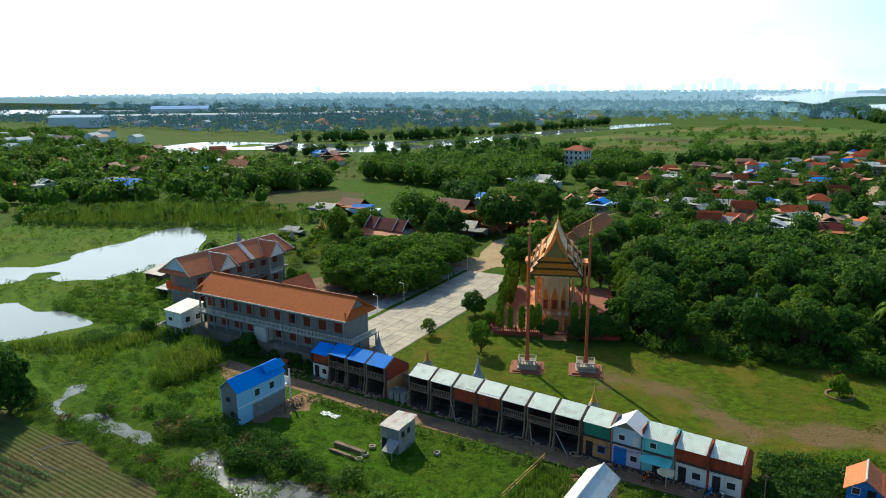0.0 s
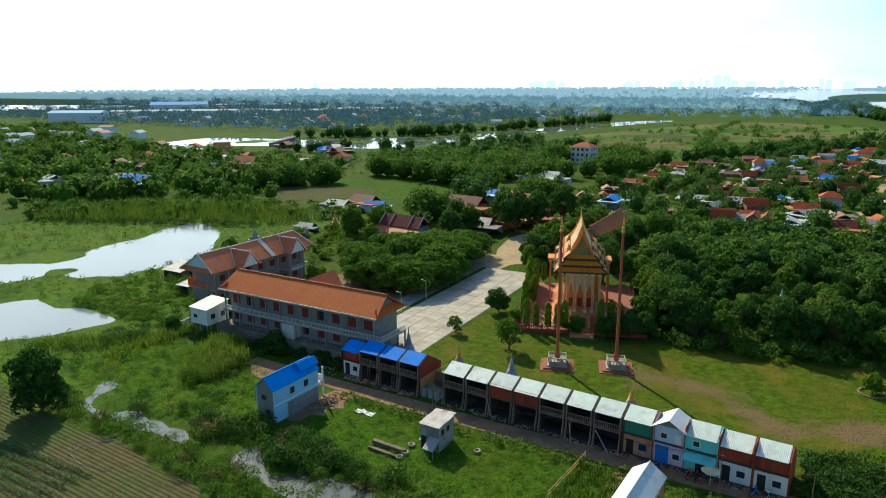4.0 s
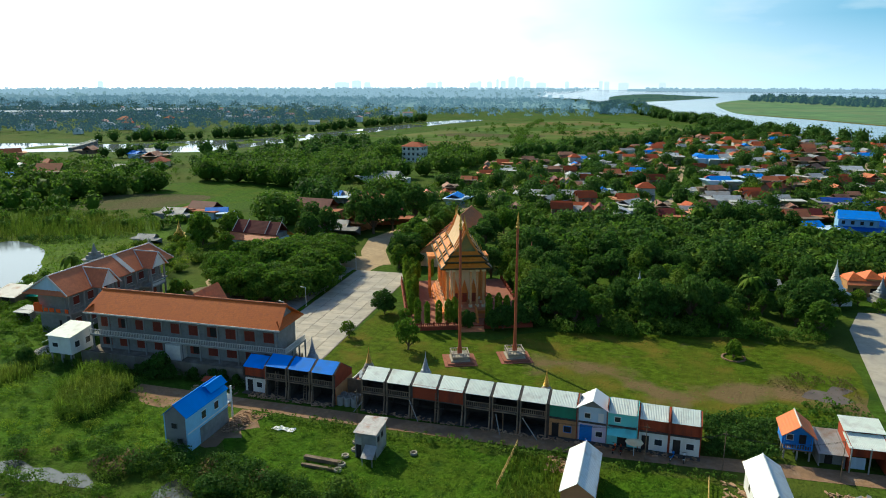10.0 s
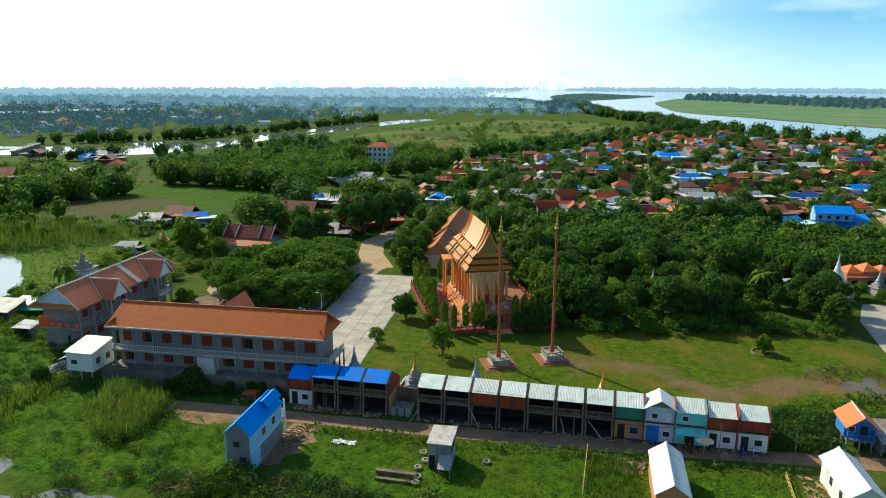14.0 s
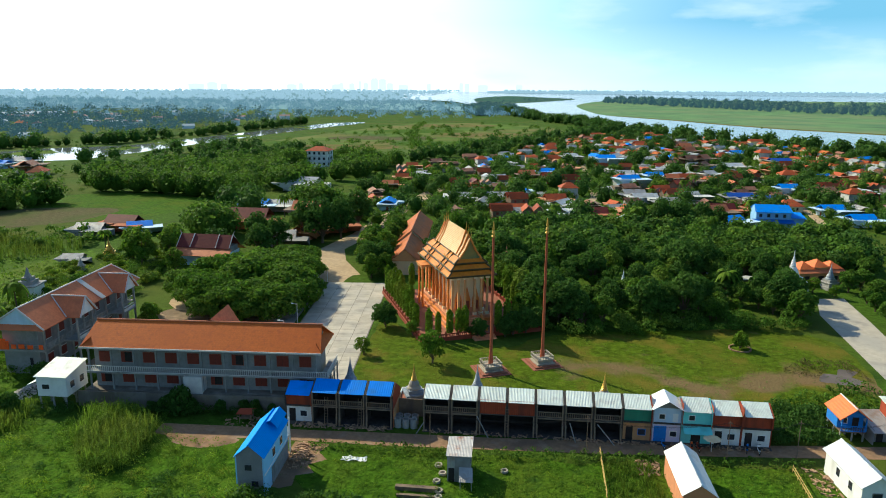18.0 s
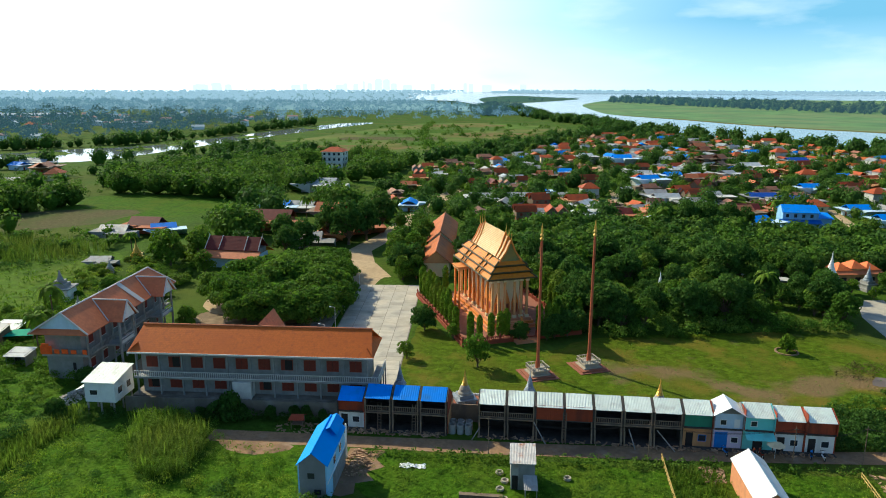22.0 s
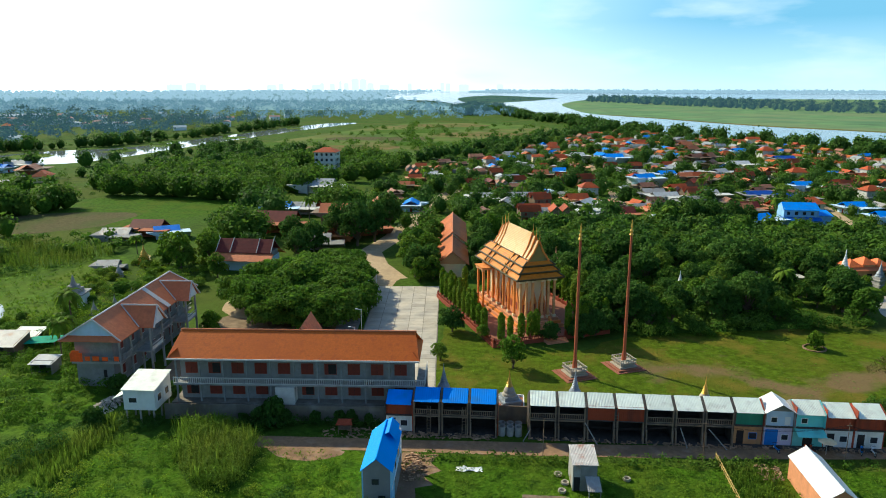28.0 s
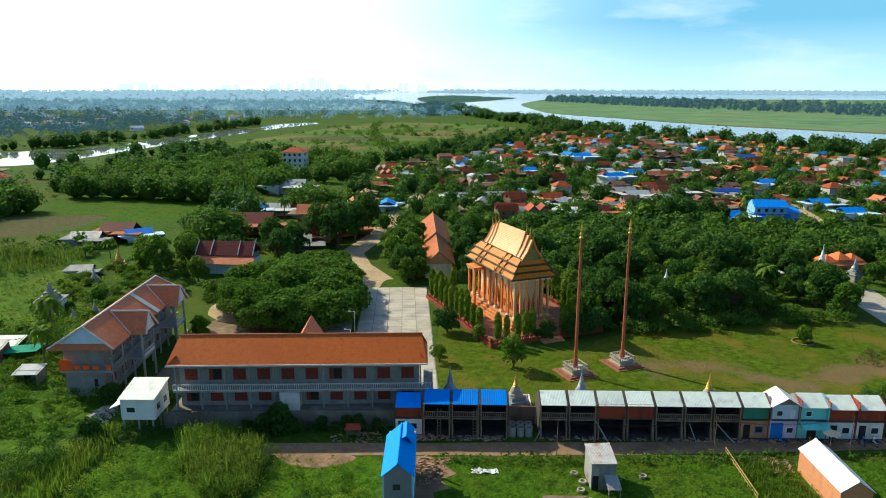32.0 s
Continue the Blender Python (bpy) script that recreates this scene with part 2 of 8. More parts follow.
BLUEROOF = mat("blue_roof_sheet", (0.015, 0.24, 0.85), 0.65, metal=0.0, var=0.08, scale=1.2, big=0.4, stripes=("X", 0.3, 0.012), stain=((0.03, 0.2, 0.6), 0.6), per_object=0.06, spec=0.1)
RUSTROOF = mat("rusty_roof_sheet", (0.30, 0.13, 0.075), 0.7, var=0.25, scale=1.2, big=0.4, stripes=("X", 0.2, 0.012), stain=((0.2, 0.08, 0.05), 0.6), per_object=0.2)
GOLD = mat("gold_paint", (0.72, 0.42, 0.08), 0.35, metal=0.6, var=0.12, scale=3)
SILVER = mat("silver_grey_paint", (0.30, 0.33, 0.37), 0.5, metal=0.2, var=0.15, scale=2, stain=((0.2, 0.22, 0.25), 0.7))
POLE = mat("red_oxide_pole", (0.42, 0.105, 0.045), 0.6, var=0.15, scale=2)
REDCARPET = mat("terracotta_paving", (0.30, 0.11, 0.065), 0.85, var=0.18, scale=1.5)
MAROON = mat("maroon_trim", (0.28, 0.06, 0.03), 0.7, var=0.15, scale=2)
GREENGABLE = mat("green_pediment", (0.05, 0.16, 0.09), 0.6, var=0.3, scale=3, col2=(0.35, 0.22, 0.05))
BARK = mat("bark", (0.13, 0.095, 0.065), 0.95, var=0.3, scale=3, bump=0.03)
STRAW = mat("rubble", (0.40, 0.25, 0.15), 0.95, var=0.35, scale=2, island=0.35)
PALERUBBLE = mat("pale_litter", (0.5, 0.46, 0.40), 0.95, var=0.35, scale=2, island=0.5)
TARPRED = mat("orange_cloth", (0.85, 0.12, 0.02), 0.9, var=0.15, scale=3)
TARPGREEN = mat("green_netting", (0.02, 0.33, 0.2), 0.9, var=0.2, scale=2)
WHITEPAINT = mat("white_paint", (0.8, 0.8, 0.8), 0.5, var=0.05, scale=2)


def lawn_with_soil():
    """Grass with yellowed and bare patches, thickest along the trodden band across the lawn."""
    m = mat("trodden_lawn", (0.072, 0.110, 0.006), 0.95, var=0.5, scale=0.7, big=0.07, col2=(0.105, 0.110, 0.012), bump=0.3, bump_scale=2.4, stain=((0.16, 0.125, 0.02), 0.14), spec=0.04)
    n, l = m.node_tree.nodes, m.node_tree.links
    b = n["Principled BSDF"]
    was = b.inputs["Base Color"].links[0].from_socket
    geo = n.new("ShaderNodeNewGeometry")
    sep = n.new("ShaderNodeSeparateXYZ")
    l.new(geo.outputs["Position"], sep.inputs[0])

    def calc(op, a, c):
        q = n.new("ShaderNodeMath")
        q.operation = op
        for i, v in enumerate((a, c)):
            if isinstance(v, (int, float)):
                q.inputs[i].default_value = v
            else:
                l.new(v, q.inputs[i])
        return q.outputs[0]
    swing = calc('MULTIPLY', calc('COSINE', calc('MULTIPLY', calc('SUBTRACT', sep.outputs[0], 28.0), 0.196), 0), 3.2)
    off = calc('ABSOLUTE', calc('SUBTRACT', calc('SUBTRACT', sep.outputs[1], 22.8), swing), 0)
    band = calc('SUBTRACT', 1.0, calc('DIVIDE', off, 6.5))
    side = calc('MINIMUM', calc('DIVIDE', calc('SUBTRACT', sep.outputs[0], 6.0), 26.0), 1.0)
    mask = calc('MULTIPLY', calc('MAXIMUM', band, 0.0), calc('MAXIMUM', side, 0.0))
    t = n.new("ShaderNodeTexNoise")
    t.inputs["Scale"].default_value, t.inputs["Detail"].default_value = 0.16, 8
    l.new(geo.outputs["Position"], t.inputs["Vector"])
    raw = calc('MULTIPLY', calc('SUBTRACT', calc('ADD', t.outputs[0], calc('MULTIPLY', mask, 0.40)), 0.64), 4.0)
    fac = calc('MINIMUM', calc('MAXIMUM', raw, 0.0), 0.85)
    mx = n.new("ShaderNodeMix")
    mx.data_type = 'RGBA'
    mx.inputs[7].default_value = (0.18, 0.118, 0.062, 1)
    l.new(fac, mx.inputs["Factor"])
    l.new(was, mx.inputs[6])
    l.new(mx.outputs[2], b.inputs["Base Color"])
    return m


TEMPLELAWN = lawn_with_soil()


def leaves(name, a, b, spread=0.35):
    m = mat(name, a, 0.75, var=0.3, scale=1.5, big=0.12, col2=b, island=spread, translucent=0.4, spec=0.1)
    return m


LEAF_DARK = leaves("dark_leaves", (0.0567, 0.1242, 0.0189), (0.081, 0.1553, 0.0243))
LEAF_MID = leaves("mid_green_leaves", (0.085, 0.17, 0.018), (0.125, 0.2, 0.026))
LEAF_LIGHT = leaves("light_green_leaves", (0.13, 0.225, 0.017), (0.165, 0.235, 0.026))
LEAF_RAIN = leaves("rain_tree_leaves", (0.0878, 0.1755, 0.0162), (0.1215, 0.2025, 0.0243))
LEAF_BUSH = leaves("shrub_leaves", (0.105, 0.20, 0.016), (0.15, 0.22, 0.026))
LEAF_CYP = leaves("cypress_leaves", (0.15, 0.255, 0.018), (0.21, 0.28, 0.03))


# Air haze is put into these far woods as bluish emission.
LEAF_FAR = mat("far_woods_haze_glow", (0.05, 0.095, 0.03), 0.9, var=0.4, scale=0.02, big=0.004, col2=(0.07, 0.10, 0.03), island=0.4, emit=((0.2, 0.42, 0.58), 0.12), spec=0.05)
LEAF_FARTHER = mat("farther_woods_haze_glow", (0.05, 0.09, 0.035), 0.9, var=0.4, scale=0.02, big=0.004, island=0.3, emit=((0.28, 0.50, 0.66), 0.36), spec=0.05)
# Island grass with a faint bluish emission painted in for haze.
ISLAND = mat("island_grass_haze_glow", (0.115, 0.195, 0.055), 0.95, var=0.45, scale=0.03, big=0.007, col2=(0.17, 0.195, 0.07), stain=((0.075, 0.14, 0.05), 0.015, 1), emit=((0.2, 0.4, 0.5), 0.08), spec=0.04)
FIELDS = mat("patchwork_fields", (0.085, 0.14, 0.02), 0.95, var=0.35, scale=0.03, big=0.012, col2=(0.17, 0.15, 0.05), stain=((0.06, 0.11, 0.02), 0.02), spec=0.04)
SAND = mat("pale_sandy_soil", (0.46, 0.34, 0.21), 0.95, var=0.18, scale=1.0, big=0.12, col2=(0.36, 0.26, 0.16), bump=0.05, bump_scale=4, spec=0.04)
# Horizon woods glow pale blue in place of real haze.
LEAF_HORIZON = mat("horizon_woods_haze_glow", (0.035, 0.06, 0.03), 0.9, var=0.3, scale=0.02, big=0.002, island=0.2, emit=((0.46, 0.66, 0.80), 0.6))


def water(name, col, rough, bump, scale):
    m = bpy.data.materials.new(name)
    m.use_nodes = True
    n, l = m.node_tree.nodes, m.node_tree.links
    b = n["Principled BSDF"]
    b.inputs["Base Color"].default_value = (*col, 1)
    b.inputs["Roughness"].default_value = rough
    b.inputs["IOR"].default_value = 1.33
    b.inputs["Specular IOR Level"].default_value = 1.0
    geo = n.new("ShaderNodeNewGeometry")
    t = n.new("ShaderNodeTexNoise")
    t.inputs["Scale"].default_value, t.inputs["Detail"].default_value = scale, 4
    l.new(geo.outputs["Position"], t.inputs["Vector"])
    bp = n.new("ShaderNodeBump")
    bp.inputs["Distance"].default_value, bp.inputs["Strength"].default_value = bump, 0.5
    l.new(t.outputs[0], bp.inputs["Height"])
    l.new(bp.outputs[0], b.inputs["Normal"])
    return m


WATER = water("pond_water", (0.20, 0.23, 0.24), 0.04, 0.012, 0.8)
STREAM = water("stream_water", (0.07, 0.075, 0.06), 0.05, 0.05, 1.5)
RIVER = water("river_water", (0.30, 0.31, 0.29), 0.15, 0.15, 0.05)


MUD = mat("wet_mud", (0.13, 0.10, 0.085), 0.6, var=0.2, scale=0.8, big=0.2, stain=((0.12, 0.09, 0.07), 0.3))


# ---- mesh helpers ----
class Geo:
    """Vertices and faces gathered for one mesh."""

    def __init__(self):
        self.v, self.f = [], []

    def add(self, verts, faces):
        k = len(self.v)
        self.v += [tuple(p) for p in verts]
        self.f += [tuple(i + k for i in f) for f in faces]
        return self

    def box(self, x0, y0, z0, x1, y1, z1):
        return self.add([(x0, y0, z0), (x1, y0, z0), (x1, y1, z0), (x0, y1, z0), (x0, y0, z1), (x1, y0, z1), (x1, y1, z1), (x0, y1, z1)],
                        [(3, 2, 1, 0), (4, 5, 6, 7), (0, 1, 5, 4), (1, 2, 6, 5), (2, 3, 7, 6), (3, 0, 4, 7)])

    def slab(self, corners, thick):
        """A sheet through three or four corners, thickened downwards."""
        k = len(corners)
        top = [tuple(c) for c in corners]
        low = [(x, y, z - thick) for x, y, z in top]
        return self.add(top + low, [tuple(range(k)), tuple(range(2 * k - 1, k - 1, -1))] + [((i + 1) % k, i, k + i, k + (i + 1) % k) for i in range(k)])

    def lathe(self, rings, n=12, x=0, y=0, z=0, turn=0.0):
        """rings: (radius, height) from the bottom up; closed at both ends."""
        vs = [(x + r * math.cos(turn + 2 * math.pi * i / n), y + r * math.sin(turn + 2 * math.pi * i / n), z + h) for r, h in rings for i in range(n)]
        fs = [(a * n + i, a * n + (i + 1) % n, (a + 1) * n + (i + 1) % n, (a + 1) * n + i) for a in range(len(rings) - 1) for i in range(n)]
        fs += [tuple(range(n - 1, -1, -1)), tuple((len(rings) - 1) * n + i for i in range(n))]
        return self.add(vs, fs)

    def rod(self, p, q, r, n=6, r2=None):
        p, q = Vector(p), Vector(q)
        t = (q - p).to_track_quat('Z', 'Y')
        ring = lambda c, rr: [c + t @ Vector((rr * math.cos(2 * math.pi * i / n), rr * math.sin(2 * math.pi * i / n), 0)) for i in range(n)]
        vs = ring(p, r) + ring(q, r if r2 is None else r2)
        return self.add(vs, [(i, (i + 1) % n, n + (i + 1) % n, n + i) for i in range(n)] + [tuple(range(n - 1, -1, -1)), tuple(range(n, 2 * n))])

    def prism(self, outline, y0, y1):
        """An outline in x, z pushed from y0 to y1."""
        k = len(outline)
        vs = [(x, y0, z) for x, z in outline] + [(x, y1, z) for x, z in outline]
        return self.add(vs, [tuple(range(k)), tuple(range(2 * k - 1, k - 1, -1))] + [((i + 1) % k, i, k + i, k + (i + 1) % k) for i in range(k)])

    def moved(self, m):
        self.v = [tuple(m @ Vector(p)) for p in self.v]
        return self

    def mesh(self, name, material):
        me = bpy.data.meshes.new(name)
        me.from_pydata(self.v, [], self.f)
        me.materials.append(material)
        return me


def part(name, geo, material, parent, label=""):
    me = geo if isinstance(geo, bpy.types.Mesh) else geo.mesh(name, material)
    ob = new(name, me)
    ob.parent = parent
    if label:
        ob["label"] = label
    return ob


def thing(name, m, label, category, group="", kind=""):
    ob = new(name)
    ob.empty_display_size = 0.5
    ob.matrix_basis = m
    return tagged(ob, label, category, group, kind)


def solid(name, geo, material, label, category, kind="", m=None, group=""):
    ob = new(name, geo if isinstance(geo, bpy.types.Mesh) else geo.mesh(name, material))
    if m is not None:
        ob.matrix_basis = m
    return tagged(ob, label, category, group, kind)


def box(*a):
    return Geo().box(*a)


def at(x, y, z=0, turn=0):
    return pose(x, y, z, 0, 0, turn)


# ---- ground and water ----
def sheet(name, outline, z, material, label, category, inside=None):
    """A flat piece of ground with an uneven edge through the outline's points."""
    pts = []
    k = len(outline)
    for i in range(k):
        p0, p1, p2, p3 = (Vector((*outline[(i + j) % k], 0)) for j in (-1, 0, 1, 2))
        steps = max(2, min(14, int((p2 - p1).length / 2.0)))
        for s in range(steps):
            t = s / steps
            p = 0.5 * ((2 * p1) + (p2 - p0) * t + (2 * p0 - 5 * p1 + 4 * p2 - p3) * t * t + (3 * p1 - p0 - 3 * p2 + p3) * t ** 3)
            w = min(1.2, 0.06 * (p2 - p1).length)
            pts.append((p.x + w * noise.noise(p * 0.35), p.y + w * noise.noise(p * 0.35 + Vector((31, 7, 0))), z))
    g = Geo().add(pts, [tuple(range(len(pts)))])
    return solid(name, g, material, label, category, "structure")


def strip(name, line, width, z, material, label, category, kind="structure"):
    g = Geo()
    vs = []
    for i, (x, y) in enumerate(line):
        a, b = line[max(0, i - 1)], line[min(len(line) - 1, i + 1)]
        d = Vector((b[0] - a[0], b[1] - a[1])).normalized()
        w = width * 0.5 * (1 + 0.12 * noise.noise(Vector((x, y, 3)) * 0.2))
        vs += [(x - d.y * w, y + d.x * w, z), (x + d.y * w, y - d.x * w, z)]
    g.add(vs, [(2 * i + 1, 2 * i + 3, 2 * i + 2, 2 * i) for i in range(len(line) - 1)])
    return solid(name, g, material, label, category, kind)


ground = solid("ground", Geo().add([(-4600, -700, 0), (4600, -700, 0), (4600, 4700, 0), (-4600, 4700, 0)], [(0, 1, 2, 3)]), GRASS,
               "green scrubby grassland with olive and dry patches", "ground", "structure")
sheet("marsh", [(-170, -60), (-60, -60), (-40, -22), (-58, -4), (-66, 12), (-75, 40), (-95, 60), (-110, 95), (-190, 100)], 0.02, MARSH, "bright green marsh plants round the ponds", "marsh")
sheet("lawn", [(-13, 9), (20, 8), (62, 8), (70, 22), (70, 44), (52, 47), (20, 40), (12, 33), (-4, 34), (-13, 46), (-13.4, 30)], 0.025, TEMPLELAWN, "short green lawn with bare soil patches round the temple and the poles", "lawn")
sheet("near_meadow", [(-13, -6.2), (30, -6), (48, -5), (50, -18), (20, -20), (4, -22), (-8, -19)], 0.022, LAWN, "rough bright green grass beside the dirt road", "meadow")
sheet("lush_marsh", [(-62, -24), (-60, -8), (-52, -5), (-47, -4), (-44, -9), (-38, -16), (-33, -15), (-33, -9), (-30, -6), (-21, -5.4), (-19, -9), (-19.3, -16), (-16, -21), (-30, -24), (-45, -23.5)], 0.024, LUSH, "vivid green carpet of marsh plants", "marsh")
sheet("lush_marsh", [(-97, -2), (-72, -3), (-63, -4), (-62, 8), (-72, 14), (-92, 10)], 0.026, LUSH, "vivid green carpet of marsh plants", "marsh")
sheet("tilled_field", [(-90, -62), (-70, -34), (-50, -33), (-38, -33.5), (-27, -32.5), (-19, -33.7), (-8, -36), (0, -62)], 0.03, FIELD, "brown tilled field with shallow furrows", "field")
POND_FAR = [(-200, -60), (-160, -12)] + [(-134.2, 9.4), (-128.5, 13.6), (-129.0, 21.9), (-133.9, 25.7), (-136.7, 37.2), (-136.6, 44.5), (-141.2, 53.5), (-143.4, 61.2), (-141.0, 68.2), (-128.1, 65.2), (-119.1, 58.8), (-112.3, 51.2), (-107.3, 46.7)] + [(-100.7, 35.6), (-100.7, 28.7), (-102.1, 22.6), (-103.0, 20.1), (-102.2, 15.7), (-107.3, 11.9), (-109.7, 8.7), (-113.8, 8.6), (-119.3, 6.4), (-118.3, 1.6)] + [(-130, -24), (-160, -60)]
POND_NEAR = [(-140, -44), (-110, -20)] + [(-101.5, -6.6), (-98.8, -5.6), (-90.9, -6.6), (-85.8, -3.4), (-81.2, -3.6), (-75.2, -3.6), (-73.0, -4.6), (-72.8, -6.9), (-73.7, -9.0), (-74.4, -12.1), (-75.3, -15.1), (-76.6, -17.4)] + [(-92, -36), (-120, -56)]
for outline in (POND_FAR, POND_NEAR):
    sheet("pond", outline, 0.05, WATER, "still pond that mirrors the bright sky", "pond")
sheet("weed_islet", [(-120.0, 6.5), (-122.4, 9.4), (-121.1, 11.5), (-118.9, 13.5), (-116.0, 12.7), (-115.8, 9.8), (-114.3, 7.0), (-116.1, 5.3)], 0.08, LUSH, "low green islet of water weeds in the pond", "islet")
for outline in ([(-47.5, -23.3), (-46.2, -21.6), (-43.9, -22.9), (-43.6, -25.6), (-42.6, -27.4), (-40.5, -28.6), (-37, -28.4), (-35.5, -26.8), (-33.5, -25.7), (-30.3, -26.6), (-28.5, -25.9), (-26, -26.4), (-23.4, -25.7), (-20, -27.8), (-23, -28.4), (-26.7, -28.4), (-29, -29.3), (-32.5, -28.6), (-36, -29.9), (-40, -29.6), (-43.6, -28.2), (-45, -25.6)],
                [(-12.4, -27.7), (-13.0, -25.2), (-12.0, -23.1), (-9.6, -23.8), (-8.1, -26.0), (-5.6, -27.3), (-3.4, -26.0), (-2.9, -24.2), (-0.5, -25.9), (0.6, -24.1), (5.2, -23.4), (8.5, -24.4), (7.1, -25.8), (2.8, -28.2), (-0.3, -29.6), (-3.0, -29.4), (-5.7, -28.9), (-9.0, -28.9)]):
    sheet("stream", outline, 0.05, STREAM, "shallow stream between shrubs, mirroring the sky", "stream")
sheet("puddle", [(61.5, 24), (63.5, 23.4), (66, 22.6), (68.6, 24.6), (67.2, 26.2), (69.4, 28.6), (66.6, 29.6), (65.4, 27.0), (63.4, 27.4)], 0.045, MUD, "shallow muddy puddle on bare soil", "puddle")
strip("dirt_road", [(-35, -4.0), (-25, -3.7), (-14, -3.4), (-4, -3.1), (10, -2.6), (25, -1.8), (40, -0.8), (52, 0.4), (66, 1.6), (90, 2.5), (140, 4)], 3.2, 0.035, DIRT, "narrow packed dirt road", "road")
strip("village_lane", [(-29, 76), (-36, 90), (-40, 104), (-36, 125), (-34, 150), (-30, 190), (-22, 240)], 7, 0.03, SAND, "pale sandy lane between trees", "lane")
sheet("forecourt", [(-32, 42), (-48, 44), (-58, 46), (-62, 54), (-58, 70), (-34, 84), (-28, 78), (-30, 60)], 0.028, SAND, "bare sandy forecourt under trees", "ground")
# concrete square beyond the meadow
solid("concrete_square", Geo().add([(71.5, 15, 0.05), (80, 13, 0.05), (81, 30, 0.05), (82, 45, 0.05), (83.5, 57, 0.05), (85, 72, 0.05), (79, 71, 0.05), (75, 59, 0.05)], [(0, 1, 2, 3, 4, 5, 6, 7)]), SLAB, "pale concrete square", "pavement", "structure")
# fields behind the ponds
BROWN_FIELD = [(-172, 124), (-160, 115), (-136, 133), (-136, 156), (-163, 155), (-178, 142)]
GREEN_FIELD = [(-182, 168), (-172, 187), (-152, 191), (-108, 182), (-106, 166), (-121, 141), (-135, 133), (-135, 158), (-164, 157)]
sheet("field", BROWN_FIELD, 0.03, FIELD, "brown tilled field", "field")
sheet("field", GREEN_FIELD, 0.032, LAWN, "bright green rice field", "field")
sheet("field", [(-190, 400), (-60, 380), (40, 480), (60, 560), (30, 720), (-100, 780), (-160, 620)], 0.03, FIELDS, "patchwork of green and dry fields", "field")
sheet("canal", [(-420, 250), (-338, 290), (-300, 300), (-262, 312), (-248, 352), (-236, 450), (-206, 640), (-180, 760), (-205, 760), (-226, 712), (-262, 515), (-280, 424), (-320, 385), (-348, 346), (-440, 320)], 0.05, WATER, "wide canal with reed islands, mirroring the sky", "canal")
for x, y, r in ((-312, 352, 11), (-272, 388, 8), (-262, 440, 9), (-240, 520, 9), (-222, 655, 9), (-380, 312, 10)):
    sheet("reed_islet", [(x + r * random.uniform(0.7, 1.5) * math.cos(a * 0.9), y + 1.6 * r * random.uniform(0.6, 1.3) * math.sin(a * 0.9)) for a in range(7)], 0.09, MARSH, "reed islet in the canal", "islet")
sheet("river", [(700, 60), (480, 240), (380, 320), (290, 400), (235, 470), (205, 520), (178, 575), (150, 640), (133, 679), (113, 742), (89, 830), (52, 922), (17, 1103), (-74, 1326), (-181, 1867), (-420, 2500), (-200, 4600), (4500, 4600), (4500, 2400), (2300, 60)], 0.06, RIVER, "broad pale river", "river")
ISLAND_EDGE = [(126, 1545), (124, 1250), (138, 1050), (206, 905), (252, 795), (295, 716), (333, 673), (364, 635), (480, 500), (700, 380)]
sheet("river_island", ISLAND_EDGE + [(1100, 420), (2200, 1300), (1500, 2050), (800, 2230), (459, 2261), (289, 2146), (215, 1990), (156, 1746)], 0.12, ISLAND, "low green river island", "island")
sheet("sand_bank", [(p[0] + 2, p[1] + 3) for p in ISLAND_EDGE[2:]] + [(p[0] * 1.025, p[1] * 1.025 + 3) for p in ISLAND_EDGE[:2:-1]], 0.15, DRYGRASS, "narrow sandy shore of the river island", "shore")
sheet("river_island", [(-99, 1740), (-60, 1690), (-24, 1704), (54, 1890), (110, 2060), (173, 2321), (98, 2547), (-42, 2882), (-133, 2606), (-150, 2200)], 0.12, ISLAND, "low green river island", "island")
sheet("lake", [(-1180, 470), (-1240, 520), (-1273, 592), (-1222, 671), (-1192, 758), (-1284, 820), (-1440, 776), (-1600, 700), (-1560, 560), (-1400, 420)], 0.06, WATER, "far shallow lake mirroring the sky", "lake")
sheet("lake", [(-1226, 940), (-1101, 1013), (-1120, 1100), (-1272, 1087)], 0.06, WATER, "far shallow lake mirroring the sky", "lake")
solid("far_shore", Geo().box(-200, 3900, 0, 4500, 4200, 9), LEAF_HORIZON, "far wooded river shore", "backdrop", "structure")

# ---- hazy sky behind everything ----
SKY = bpy.data.materials.new("hazy_sky")
SKY.use_nodes = True
kn, kl = SKY.node_tree.nodes, SKY.node_tree.links
kn.remove(kn["Principled BSDF"])
glow = kn.new("ShaderNodeEmission")
kl.new(glow.outputs[0], kn["Material Output"].inputs[0])
kg = kn.new("ShaderNodeNewGeometry")
ks = kn.new("ShaderNodeSeparateXYZ")
kl.new(kg.outputs["Position"], ks.inputs[0])
across = kn.new("ShaderNodeMapRange")
across.interpolation_type = 'SMOOTHSTEP'
across.inputs["From Min"].default_value, across.inputs["From Max"].default_value = -2700, 1500
kl.new(ks.outputs[0], across.inputs["Value"])
upward = kn.new("ShaderNodeMapRange")
upward.inputs["From Min"].default_value, upward.inputs["From Max"].default_value = 40, 420
upward.inputs["To Min"].default_value = 0.72
kl.new(ks.outputs[2], upward.inputs["Value"])
both = kn.new("ShaderNodeMath")
both.operation = 'MULTIPLY'
kl.new(across.outputs[0], both.inputs[0])
kl.new(upward.outputs[0], both.inputs[1])
blend = kn.new("ShaderNodeMix")
blend.data_type = 'RGBA'
